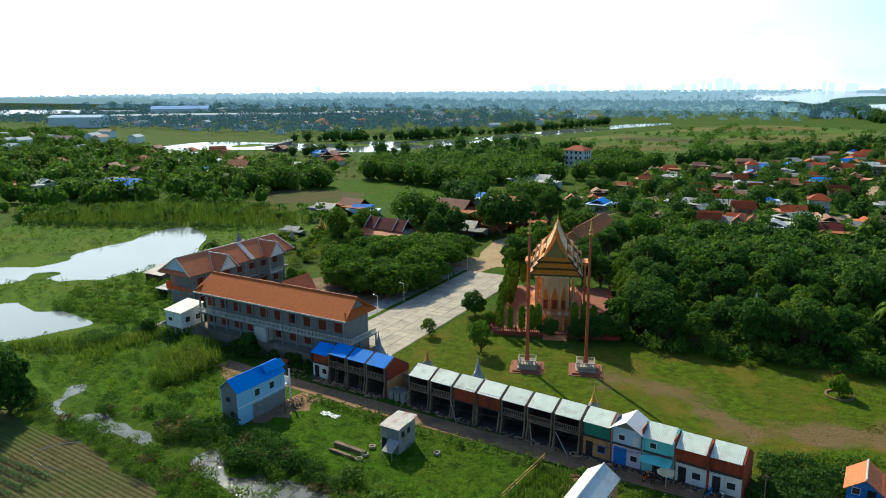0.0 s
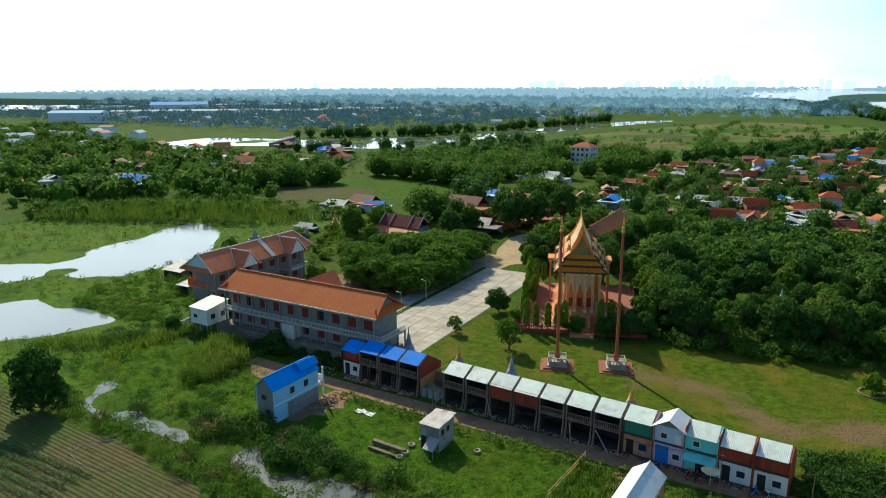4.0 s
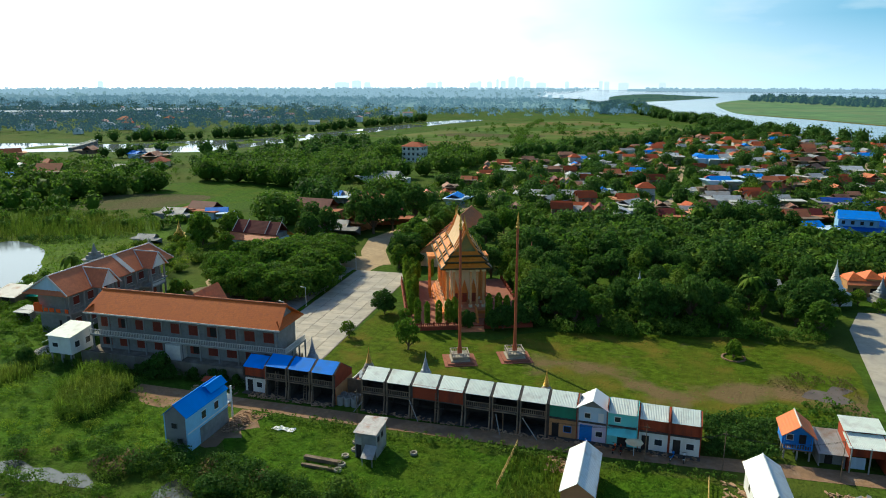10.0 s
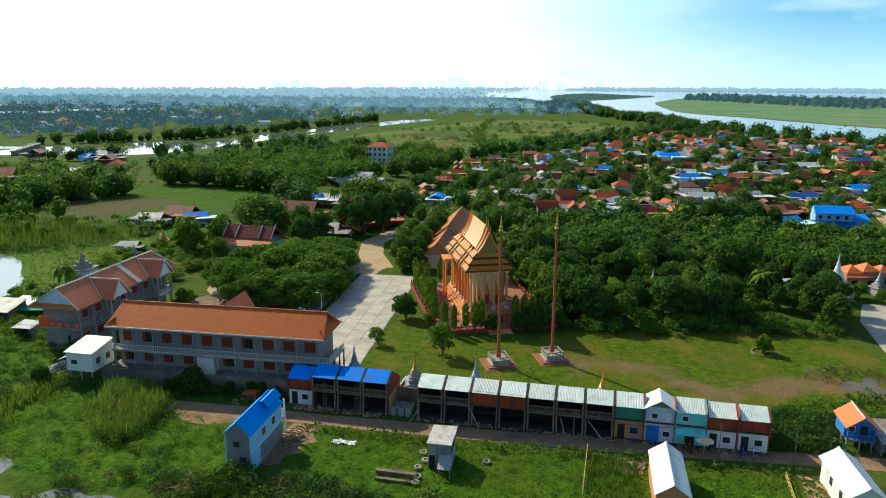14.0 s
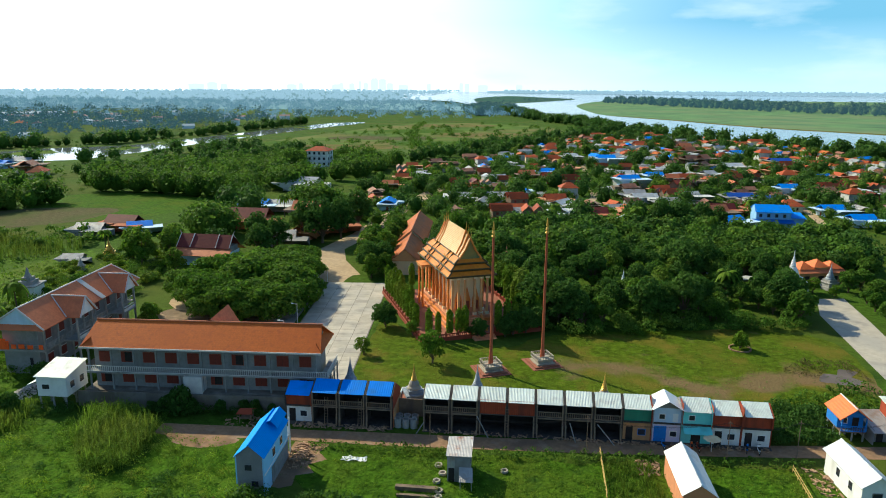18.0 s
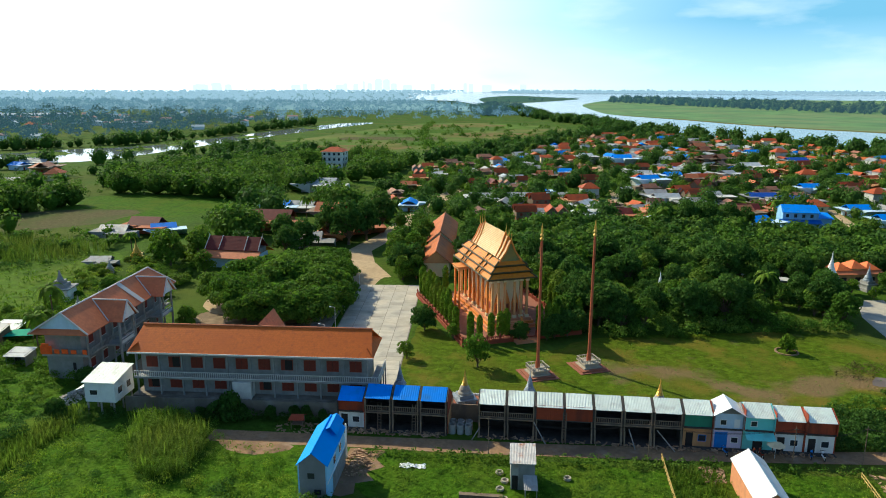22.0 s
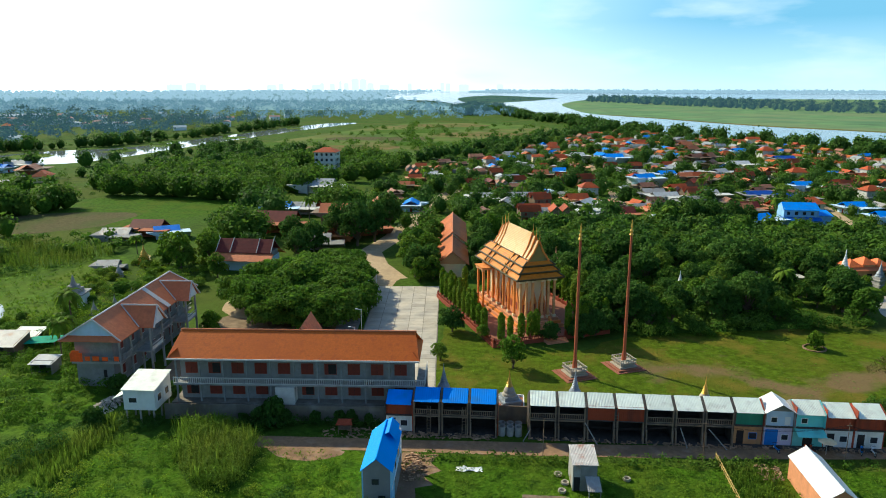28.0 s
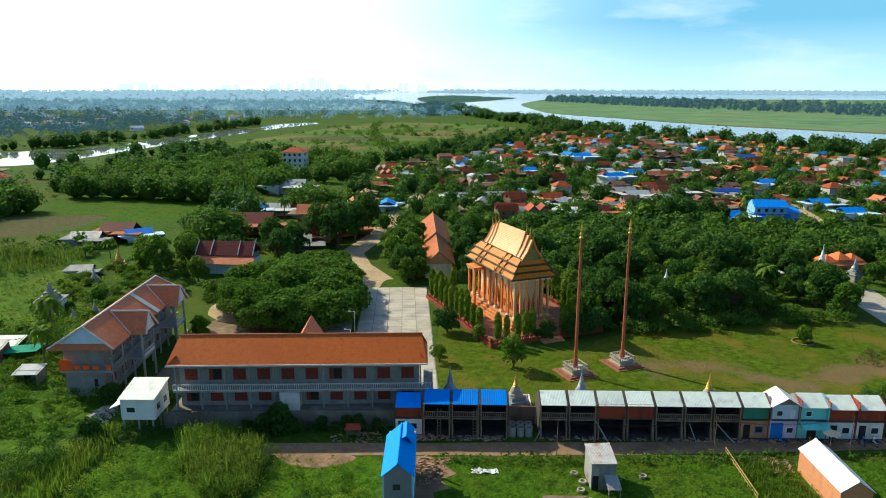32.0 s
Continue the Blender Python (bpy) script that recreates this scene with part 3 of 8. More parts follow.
blend.inputs[6].default_value, blend.inputs[7].default_value = (1.55, 1.62, 1.65, 1), (0.205, 0.46, 0.64, 1)
kl.new(both.outputs[0], blend.inputs["Factor"])
kc = kn.new("ShaderNodeTexNoise")
kc.inputs["Scale"].default_value, kc.inputs["Detail"].default_value = 1.0, 6
km = kn.new("ShaderNodeMapping")
km.inputs["Scale"].default_value = (0.0011, 0.0011, 0.0042)
kl.new(kg.outputs["Position"], km.inputs["Vector"])
kl.new(km.outputs[0], kc.inputs["Vector"])
kr = kn.new("ShaderNodeValToRGB")
kr.color_ramp.elements[0].position, kr.color_ramp.elements[1].position = 0.5, 0.8
kl.new(kc.outputs[0], kr.inputs[0])
clouds = kn.new("ShaderNodeMix")
clouds.data_type = 'RGBA'
clouds.inputs[7].default_value = (0.70, 0.80, 0.85, 1)
kl.new(kr.outputs[0], clouds.inputs["Factor"])
kl.new(blend.outputs[2], clouds.inputs[6])
kl.new(clouds.outputs[2], glow.inputs["Color"])
arc = Geo()
for i in range(57):
    a = radians(-85 + 2.5 * i)
    for z in (-5, 2300):
        arc.v.append((20 + 4650 * math.sin(a), -80 + 4650 * math.cos(a), z))
arc.f = [(2 * i, 2 * i + 1, 2 * i + 3, 2 * i + 2) for i in range(56)]
solid("sky_backdrop", arc, SKY, "bright hazy sky with thin clouds above the horizon", "sky", "structure")
# Flat sheet laid over the far ground; its haze is emission, not air.
FARPLAIN = mat("plain_haze_glow", (0.06, 0.10, 0.04), 0.95, var=0.3, scale=0.01, big=0.002, emit=((0.40, 0.60, 0.74), 0.42), spec=0.0)
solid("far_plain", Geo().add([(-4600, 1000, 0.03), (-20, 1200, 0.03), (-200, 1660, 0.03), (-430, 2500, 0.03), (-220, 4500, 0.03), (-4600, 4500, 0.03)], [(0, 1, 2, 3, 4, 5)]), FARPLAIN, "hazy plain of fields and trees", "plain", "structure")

# ---- square before the temple, laid with slabs ----
PLAZA = at(-13.0, 13.0, 0, 4.5)        # right front corner; the square runs back along its own y
plaza_bed = solid("plaza", box(-14.2, 0, 0, 0.2, 58, 0.06), JOINT, "pale square paved with large slabs", "pavement", "structure", PLAZA)
slab_mesh = box(0.03, 0.03, 0.06, 2.75, 1.91, 0.1).mesh("slab", SLAB)
for i in range(5):
    for j in range(30):
        s = part("slab", slab_mesh, SLAB, plaza_bed)
        s.matrix_basis = pose(-14.0 + 2.82 * i, 0.1 + 1.93 * j, random.uniform(-0.006, 0.006), 0, 0, random.uniform(-0.3, 0.3))


# ---- row of narrow two-storey shop houses ----
W = 3.8


def opening(x0, z0, x1, z1, y, parent, glass, frame_mat, depth=0.06, name="window"):
    w = part(name, box(x0, y - 0.03, z0, x1, y + 0.05, z1), glass, parent)
    g = Geo()
    t = 0.07
    g.box(x0 - t, y - depth, z0 - t, x0, y + 0.02, z1 + t).box(x1, y - depth, z0 - t, x1 + t, y + 0.02, z1 + t)
    g.box(x0, y - depth, z1, x1, y + 0.02, z1 + t).box(x0, y - depth, z0 - t, x1, y + 0.02, z0)
    part("frame", g, frame_mat, w)
    return w


def balustrade(parent, x0, x1, y, z, material, h=0.85, step=0.28):
    g = Geo().box(x0, y - 0.05, z + h - 0.09, x1, y + 0.05, z + h).box(x0, y - 0.05, z, x1, y + 0.05, z + 0.08)
    k = max(1, int((x1 - x0) / step))
    for i in range(k + 1):
        x = x0 + (x1 - x0) * i / k
        g.box(x - 0.04, y - 0.035, z + 0.08, x + 0.04, y + 0.035, z + h - 0.09)
    return part("balustrade", g, material, parent)


def shop_house(x, style, roof_mat, label, drop=0.0):
    """One unit: walls, upper floor, posts, roof falling to the front. The front is at y = 0."""
    h = thing("shop_house", at(x, 0.5 + 0.006 * x, 0), label, "shop house", "row of shop houses")
    d, zf, zb, zm = 5.4, 4.95 - drop, 5.8 - drop, 2.85 - 0.5 * drop
    side = {"teal": AQUA, "lilac": LILAC}.get(style, CEMENT)
    slope = (zb - zf) / 1.85
    # party walls with the profile of the roof
    prof = [(0, 0), (d, 0), (d, 3.6 - drop), (1.85, zb - 0.02), (-0.35, zf - 0.2), (-0.35, zm), (0, zm)]
    for sx in (0.0, W - 0.14):
        g = Geo().prism([(b, c) for b, c in prof], 0, 0.14).moved(Matrix(((0, 1, 0, sx), (1, 0, 0, 0), (0, 0, 1, 0), (0, 0, 0, 1))))
        # Darkened cement paints in the shade of open floors and gaps between units.
        part("side_wall", g, {"brown": BROWNWALL, "shop": SHADECEMENT, "teal": AQUA, "gable": CEMENT, "open": SHADECEMENT}.get(style, SHADECEMENT if sx < 1 else BROWNWALL), h)
    part("upper_floor", box(0.14, -0.3, zm - 0.14, W - 0.14, d - 0.1, zm), SHADECEMENT, h)
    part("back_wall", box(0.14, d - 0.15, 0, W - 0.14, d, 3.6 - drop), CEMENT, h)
    part("ground_slab", box(0, -0.9, 0.0, W, d, 0.1), SHADECEMENT, h)
    if style == "gable":
        part("roof", Geo().slab([(-0.15, -0.7, zf - 0.1), (W / 2, -0.7, zb + 0.3), (W / 2, 3.4, zb + 0.3), (-0.15, 3.4, zf - 0.1)], 0.05)
             .slab([(W / 2, -0.7, zb + 0.3), (W + 0.15, -0.7, zf - 0.1), (W + 0.15, 3.4, zf - 0.1), (W / 2, 3.4, zb + 0.3)], 0.05), roof_mat, h)
        part("gable", Geo().prism([(0.14, zf - 0.06), (W - 0.14, zf - 0.06), (W / 2, zb + 0.2)], 0.0, 0.12), CEMENT, h)
    else:
        lean = 0.5
        part("roof", Geo().slab([(0.18, -lean, zf - slope * lean), (W - 0.22, -lean, zf - slope * lean), (W - 0.22, 1.9, zb), (0.18, 1.9, zb)], 0.05), roof_mat, h)
        part("rear_roof", Geo().slab([(0.16, 1.9, zb - 0.1), (W - 0.16, 1.9, zb - 0.1), (W - 0.16, d + 0.3, 3.5 - drop), (0.16, d + 0.3, 3.5 - drop)], 0.05), OLDZINC, h)
    if style in ("teal", "brown"):
        part("side_panel", box(-0.02, -0.4, zm, 0.05, 1.7, zb - 0.1), BROWNWALL, h, "rust-red boards closing the side")
    if style == "open":
        for px in (0.1, W - 0.32):
            part("post", Geo().box(px, -0.5, 0.1, px + 0.16, -0.34, zf - 0.2), TANCEMENT, h)
        part("beam", box(0.14, -0.45, zm - 0.3, W - 0.14, -0.2, zm - 0.14), TANCEMENT, h)
        # Added near-black board that stands for the shade deep in the open room.
        part("interior_shade_board", box(0.14, 2.4, 0.1, W - 0.14, 2.52, zb - 0.6), DARKOPEN, h)
        balustrade(h, 0.2, W - 0.2, -0.3, zm, TANCEMENT, 0.75)
        for px in (0.12, W - 0.3):
            part("buttress", Geo().prism([(-1.0, 0.1), (-0.5, 0.1), (-0.5, 1.9), (-0.62, 1.9)], 0, 0.18).moved(Matrix(((0, 1, 0, px), (1, 0, 0, 0), (0, 0, 1, 0), (0, 0, 0, 1)))), TANCEMENT, h)
    elif style == "shop":
        part("upper_front", box(0.14, -0.25, zm, W - 0.14, -0.1, zf - 0.1), BROWNWALL, h)
        for px in (0.1, W - 0.32):
            part("post", Geo().box(px, -0.5, 0.1, px + 0.16, -0.34, zm), TANCEMENT, h)
            part("buttress", Geo().prism([(-1.1, 0.1), (-0.5, 0.1), (-0.5, 2.0), (-0.62, 2.0)], 0, 0.18).moved(Matrix(((0, 1, 0, px), (1, 0, 0, 0), (0, 0, 1, 0), (0, 0, 0, 1)))), TANCEMENT, h)
        # Added near-black board, painted shade at the back of the open shop floor.
        part("interior_shade_board", box(0.14, 2.4, 0.1, W - 0.14, 2.52, zm - 0.2), DARKOPEN, h)
    else:
        up, low = {"green": (GREENWALL, TANWALL), "gable": (PALEBLUE, LILAC), "teal": (AQUA, AQUA), "brown": (BROWNWALL, WHITEWALL), "mix": (BROWNWALL, WHITEWALL)}[style]
        part("upper_front", box(0.14, 0.0, zm, W - 0.14, 0.14, zf - 0.05), up, h)
        part("lower_front", box(0.14, 0.03, 0.1, W - 0.14, 0.16, zm), low, h)
        if style in ("teal", "gable"):
            opening(0.9, zm + 0.5, 1.6, zm + 1.15, 0.0, h, GLASS, WHITEPAINT)
        if style == "gable":
            part("shutter_door", box(0.3, -0.03, 0.1, 1.9, 0.03, 2.3), DEEPBLUE, h)
            part("panel", box(2.6, -0.04, zm + 0.1, 3.3, 0.0, zm + 1.3), WHITEPAINT, h)
            opening(2.4, 0.9, 3.2, 1.6, 0.03, h, GLASS, WHITEPAINT)
        elif style == "teal":
            part("awning", Geo().slab([(0.1, -1.5, 2.1), (W - 0.1, -1.5, 2.1), (W - 0.1, 0.0, 2.7), (0.1, 0.0, 2.7)], 0.05), AQUA, h)
            part("doorway", box(1.3, 0.0, 0.1, 2.5, 0.06, 2.1), DARKOPEN, h)
        else:
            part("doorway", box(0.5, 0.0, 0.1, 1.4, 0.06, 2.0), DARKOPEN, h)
            opening(2.1, 0.9, 3.0, 1.7, 0.03, h, GLASS, DEEPBLUE if style == "green" else WHITEPAINT)
    return h


shop_house(-18.4, "mix", BLUEROOF, "narrow house with blue sheet roof, red boards above white plaster", 0.5)
for i in range(3):
    u = shop_house(-14.6 + W * i, "open", BLUEROOF, "unfinished concrete shop house, open front, blue sheet roof")
part("end_wall", Geo().prism([(-0.3, 0), (5.3, 0), (5.3, 3.5), (1.85, 5.7), (-0.3, 4.7)], 0, 0.06).moved(Matrix(((0, 1, 0, W), (1, 0, 0, 0), (0, 0, 1, 0), (0, 0, 0, 1)))), BROWNWALL, u, "rust-red boarded end wall")
part("end_wall_foot", box(W + 0.06, -0.3, 0, W + 0.12, 5.3, 2.7), TANWALL, u, "tan plastered foot of the end wall")
STYLES = ["open", "open", "shop", "shop", "open", "open", "open", "green", "gable", "teal", "brown", "brown"]
NOTES = {"open": "unfinished concrete shop house, open front, grey sheet roof", "shop": "shop house with rust-red boards above an open ground floor",
         "green": "shop house with green boards above tan plaster", "gable": "pale blue and lilac shop house with a white gable roof",
         "teal": "aqua shop house with an awning and grey sheet roof", "brown": "shop house with rust-red boards above white plaster"}
for i, st in enumerate(STYLES):
    shop_house(0.9 + W * i, st, ZINC if st != "gable" else WHITEPAINT, NOTES[st], 0.25 if st == "brown" else 0.0)
solid("garden_wall", box(-3.1, 4.0, 0, 0.85, 4.2, 2.6), TANCEMENT, "stained concrete wall between the shop houses", "wall", "structure")
for i in range(6):
    g = Geo().lathe([(0.5, 0), (0.5, 1.3), (0.42, 1.3), (0.42, 0.1)], 14)
    solid("cistern_ring", g, CONCRETE, "grey concrete cistern ring on the ground", "cistern", m=at(-2.6 + 1.1 * (i % 3), 0.6 + 1.2 * (i // 3), 0), group="concrete cisterns")


# ---- two-storey monks' hall ----
def hall():
    L, D = 34.2, 7.2
    h = thing("monastery_hall", at(-48.85, 2.65, 0, 3.0), "long grey two-storey hall with an orange tiled roof", "building")
    z0, z1, z2, zr = 2.25, 5.0, 8.93, 11.65
    part("plinth", box(-0.4, -0.6, 0, L + 0.4, D, z0), STAINWALL, h, "stained concrete base")
    part("wall", box(0.6, 1.0, z0, L - 0.6, D - 0.4, z2), CEMENT, h, "bare grey cement walls")
    part("gallery_floor", box(0, -0.4, z1 - 0.25, L, 1.0, z1), CONCRETE, h)
    balustrade(h, 0, L, -0.3, z1, TRIM, 0.9, 0.3)
    n = 11
    for i in range(n):
        x = 0.4 + (L - 0.8) * i / (n - 1)
        part("column", box(x - 0.11, -0.2, z1, x + 0.11, 0.02, z2), CEMENT, h)
        part("column", box(x - 0.11, -0.2, z0 - 1.2, x + 0.11, 0.02, z1 - 0.25), CEMENT, h)
    for row, zb in ((0, z0 + 0.7), (1, z1 + 1.1)):
        for i in range(10):
            x = 2.2 + (L - 4.4) * i / 9
            if row == 0 and i == 4:
                continue
            w = opening(x - 0.8, zb, x + 0.8, zb + 1.5, 1.0, h, DARKOPEN, MAROON)
            wide = ((x - 0.78, x - 0.02), (x + 0.02, x + 0.78)) if (i * 7 + row * 3) % 5 else ((x - 0.78, x - 0.3),)
            for sa, sb in wide:
                part("shutter", box(sa, 0.9, zb + 0.02, sb, 0.955, zb + 1.48), SHUTTER, w)
    part("gallery_floor", box(L, -0.4, z1 - 0.25, L + 1.3, D - 0.5, z1), CONCRETE, h)
    g = Geo().box(L + 1.2, -0.35, z1 + 0.8, L + 1.3, D - 0.5, z1 + 0.9).box(L + 1.2, -0.35, z1, L + 1.3, D - 0.5, z1 + 0.08)
    for i in range(24):
        g.box(L + 1.21, -0.3 + 0.29 * i, z1 + 0.08, L + 1.29, -0.22 + 0.29 * i, z1 + 0.8)
    part("balustrade", g, TRIM, h)
    balustrade(h, L, L + 1.3, -0.3, z1, TRIM, 0.9, 0.3)
    for y in (-0.3, 2.0, 4.3, 6.4):
        part("column", box(L + 1.1, y, 0, L + 1.3, y + 0.2, z1 - 0.25), CEMENT, h)
    part("stair_box", box(14.5, -0.75, z0 - 0.3, 17.2, 1.0, z1 - 0.3), TRIM, h, "pale boxed stair landing")
    e, yr = 0.6, D / 2
    roof = Geo()
    roof.slab([(-0.6, -e, z2 - 0.1), (L + 0.5, -e, z2 - 0.1), (L - 0.2, yr, zr), (0.2, yr, zr)], 0.14)
    roof.slab([(0.2, yr, zr), (L - 0.2, yr, zr), (L + 0.5, D + e, z2 - 0.1), (-0.6, D + e, z2 - 0.1)], 0.14)
    r = part("roof", roof, TILE, h)
    for sx, s in ((0.15, 1), (L - 0.15, -1)):
        part("gable", Geo().prism([(-e + 1.0, z2), (D + e - 1.0, z2), (yr, zr - 0.25)], 0, 0.2).moved(Matrix(((0, 1, 0, sx + 0.5 * s - 0.1), (1, 0, 0, 0), (0, 0, 1, 0), (0, 0, 0, 1)))), CEMENT, h)
        part("gable_skirt", Geo().slab([(sx - 0.75 * s, -e, z2 - 0.1), (sx + 0.3 * s, 0.4, z2 + 0.9), (sx + 0.3 * s, D - 0.4, z2 + 0.9), (sx - 0.75 * s, D + e, z2 - 0.1)][::s], 0.1), TILE, h)
    part("ridge", Geo().rod((0.1, yr, zr + 0.02), (L - 0.1, yr, zr + 0.02), 0.14, 6), TILE2, h)
    part("fascia", box(-0.65, -e - 0.1, z2 - 0.32, L + 0.55, -e, z2 - 0.08), TRIM, h)
    # porch gable at the back
    part("porch_roof", Geo().add([(15.7, D + 3.6, 9.3), (19.1, D + 3.6, 9.3), (17.4, D + 3.6, 12.1), (15.7, yr, 9.3), (19.1, yr, 9.3), (17.4, yr, 12.1)],
                                 [(0, 1, 2), (5, 4, 3), (0, 2, 5, 3), (2, 1, 4, 5), (1, 0, 3, 4)]), TILE2, h)
    return h


hall()


# ---- hipped school-like hall beside the pond ----
def side_hall():
    L, D = 27.0, 5.9
    h = thing("monastery_school", at(-68.6, 10.8, 0, 2.3), "grey two-storey hall with orange hipped roof and white ridges", "building")
    # local: x across (0 to D), y back (0 to L)
    z0, z1, z2, zr = 0.6, 4.4, 8.4, 11.6
    part("wall", box(0, 0, 0, D, L, z2), CEMENT, h, "bare grey cement walls")
    part("gallery_floor", box(-0.2, -0.9, z1 - 0.25, D + 1.6, L, z1), CONCRETE, h)
    balustrade(h, -0.2, D + 1.6, -0.85, z1, CONCRETE, 0.9, 0.3)
    g = Geo().box(D + 1.5, -0.8, z1 + 0.8, D + 1.62, L, z1 + 0.9)
    for i in range(70):
        g.box(D + 1.52, -0.7 + i * L / 70, z1, D + 1.6, -0.6 + i * L / 70, z1 + 0.8)
    part("balustrade", g, CONCRETE, h)
    for i in range(8):
        part("column", box(D + 1.35, -0.6 + i * 3.6, 0, D + 1.6, -0.35 + i * 3.6, z2), CONCRETE, h)
    for row, zb in ((0, 1.2), (1, z1 + 0.9)):
        for i in range(7):
            y = 2.0 + i * 3.6
            w = part("window", box(D - 0.05, y, zb, D + 0.04, y + 1.4, zb + 1.5), SHUTTER, h)
            part("sill", Geo().box(D, y - 0.1, zb - 0.1, D + 0.08, y + 1.5, zb), TRIM, w)
            part("lintel", Geo().box(D, y - 0.1, zb + 1.5, D + 0.08, y + 1.5, zb + 1.6), TRIM, w)
    part("window", box(4.2, -0.05, 1.6, 4.7, 0.04, 2.8), DARKOPEN, h)
    e, xr = 1.3, 4.1
    x0, x1 = -1.2, 8.5
    roof = Geo()
    zs = z2 - 0.1
    ya, yb = -1.6, 26.3
    roof.slab([(x0, -2.0, zs), (xr, ya, zr), (xr, yb, zr), (x0, L + e, zs)][::-1], 0.14)
    roof.slab([(x1, -2.0, zs), (x1, L + e, zs), (xr, yb, zr), (xr, ya, zr)], 0.14)
    roof.slab([(x0, L + e, zs), (xr, yb, zr), (x1, L + e, zs)], 0.14)
    part("roof", roof, TILE2, h)
    part("skirt_roof", Geo().slab([(x0, -2.2, zs - 0.02), (x1, -2.2, zs - 0.02), (x1 - 1.0, -1.35, zs + 0.72), (x0 + 1.0, -1.35, zs + 0.72)], 0.12), TILE2, h)
    part("front_gable", Geo().prism([(x0 + 1.0, zs + 0.65), (x1 - 1.0, zs + 0.65), (xr, zr - 0.1)], -1.5, -1.35), PALEBLUE, h, "pale blue triangular gable")
    part("front_beam", box(x0 + 0.6, -1.3, zs - 0.2, x1 - 0.6, 0.0, zs), CEMENT, h)
    zd = zr - 0.35
    xs = xr + (zr - zd) / (zr - zs) * (x1 - xr)
    for yc in (6.55, 20.8):
        for q in (-1, 1):
            part("dormer_roof", Geo().slab([(xs, yc, zd + 0.06), (x1 + 2.0, yc, zd + 0.06), (x1 + 2.3, yc + q * 2.4, zs + 0.06), (x1 - 0.1, yc + q * 2.4, zs + 0.06)][::-q], 0.1), TILE2, h)
            part("ridge_trim", Geo().rod((x1 + 2.05, yc, zd + 0.1), (x1 + 2.35, yc + q * 2.45, zs + 0.08), 0.14), TRIM, h)
            part("valley_trim", Geo().rod((xs, yc, zd + 0.12), (x1 - 0.1, yc + q * 2.4, zs + 0.14), 0.1), TRIM, h)
            part("bay_column", box(x1 + 1.3, yc + q * 2.1 - 0.14, 0, x1 + 1.58, yc + q * 2.1 + 0.14, zs), CONCRETE, h)
        part("dormer_gable", Geo().prism([(yc - 2.15, zs + 0.08), (yc + 2.15, zs + 0.08), (yc, zd - 0.12)], 0, 0.15).moved(Matrix(((0, 1, 0, x1 + 1.75), (1, 0, 0, 0), (0, 0, 1, 0), (0, 0, 0, 1)))), WHITEWALL, h)
        part("ridge_trim", Geo().rod((xs, yc, zd + 0.1), (x1 + 2.05, yc, zd + 0.1), 0.13), TRIM, h)
        part("bay_floor", box(D + 1.6, yc - 2.3, z1 - 0.25, x1 + 1.6, yc + 2.3, z1), CONCRETE, h)
        part("bay_rail", Geo().box(x1 + 1.46, yc - 1.96, z1 + 0.78, x1 + 1.56, yc + 1.96, z1 + 0.9).box(x1 + 1.48, yc - 1.96, z1, x1 + 1.54, yc + 1.96, z1 + 0.5), TRIM, h)
    for a, b in (((xr, ya, zr), (xr, yb, zr)), ((x0, -2.0, zs), (xr, ya, zr)), ((x1, -2.0, zs), (xr, ya, zr)), ((x1, L + e, zs), (xr, yb, zr))):
        part("ridge_trim", Geo().rod(a, b, 0.14), TRIM, h)
    part("cross_ridge", Geo().slab([(xr - 0.1, 14.6, zr + 0.1), (x1 + 0.1, 14.6, zs + 0.12), (x1 + 0.1, 15.8, zs + 0.12), (xr - 0.1, 15.8, zr + 0.1)], 0.12), TRIM, h)
    part("cloth", Geo().box(-0.3, -1.02, z1 + 0.1, 1.6, -0.93, z1 + 1.5).box(0.0, -1.1, z1 + 0.5, 1.2, -1.02, z1 + 1.9), TARPRED, h, "orange robes hung on the balustrade")
    for u, wd, tp in ((2.0, 0.8, 0.95), (3.2, 1.0, 1.0), (4.7, 0.9, 0.9), (6.6, 0.7, 1.0)):
        part("cloth", box(u, -1.0, z1 + 0.25, u + wd, -0.93, z1 + tp), TARPRED, h, "orange robe hung on the balustrade")
    return h


side_hall()


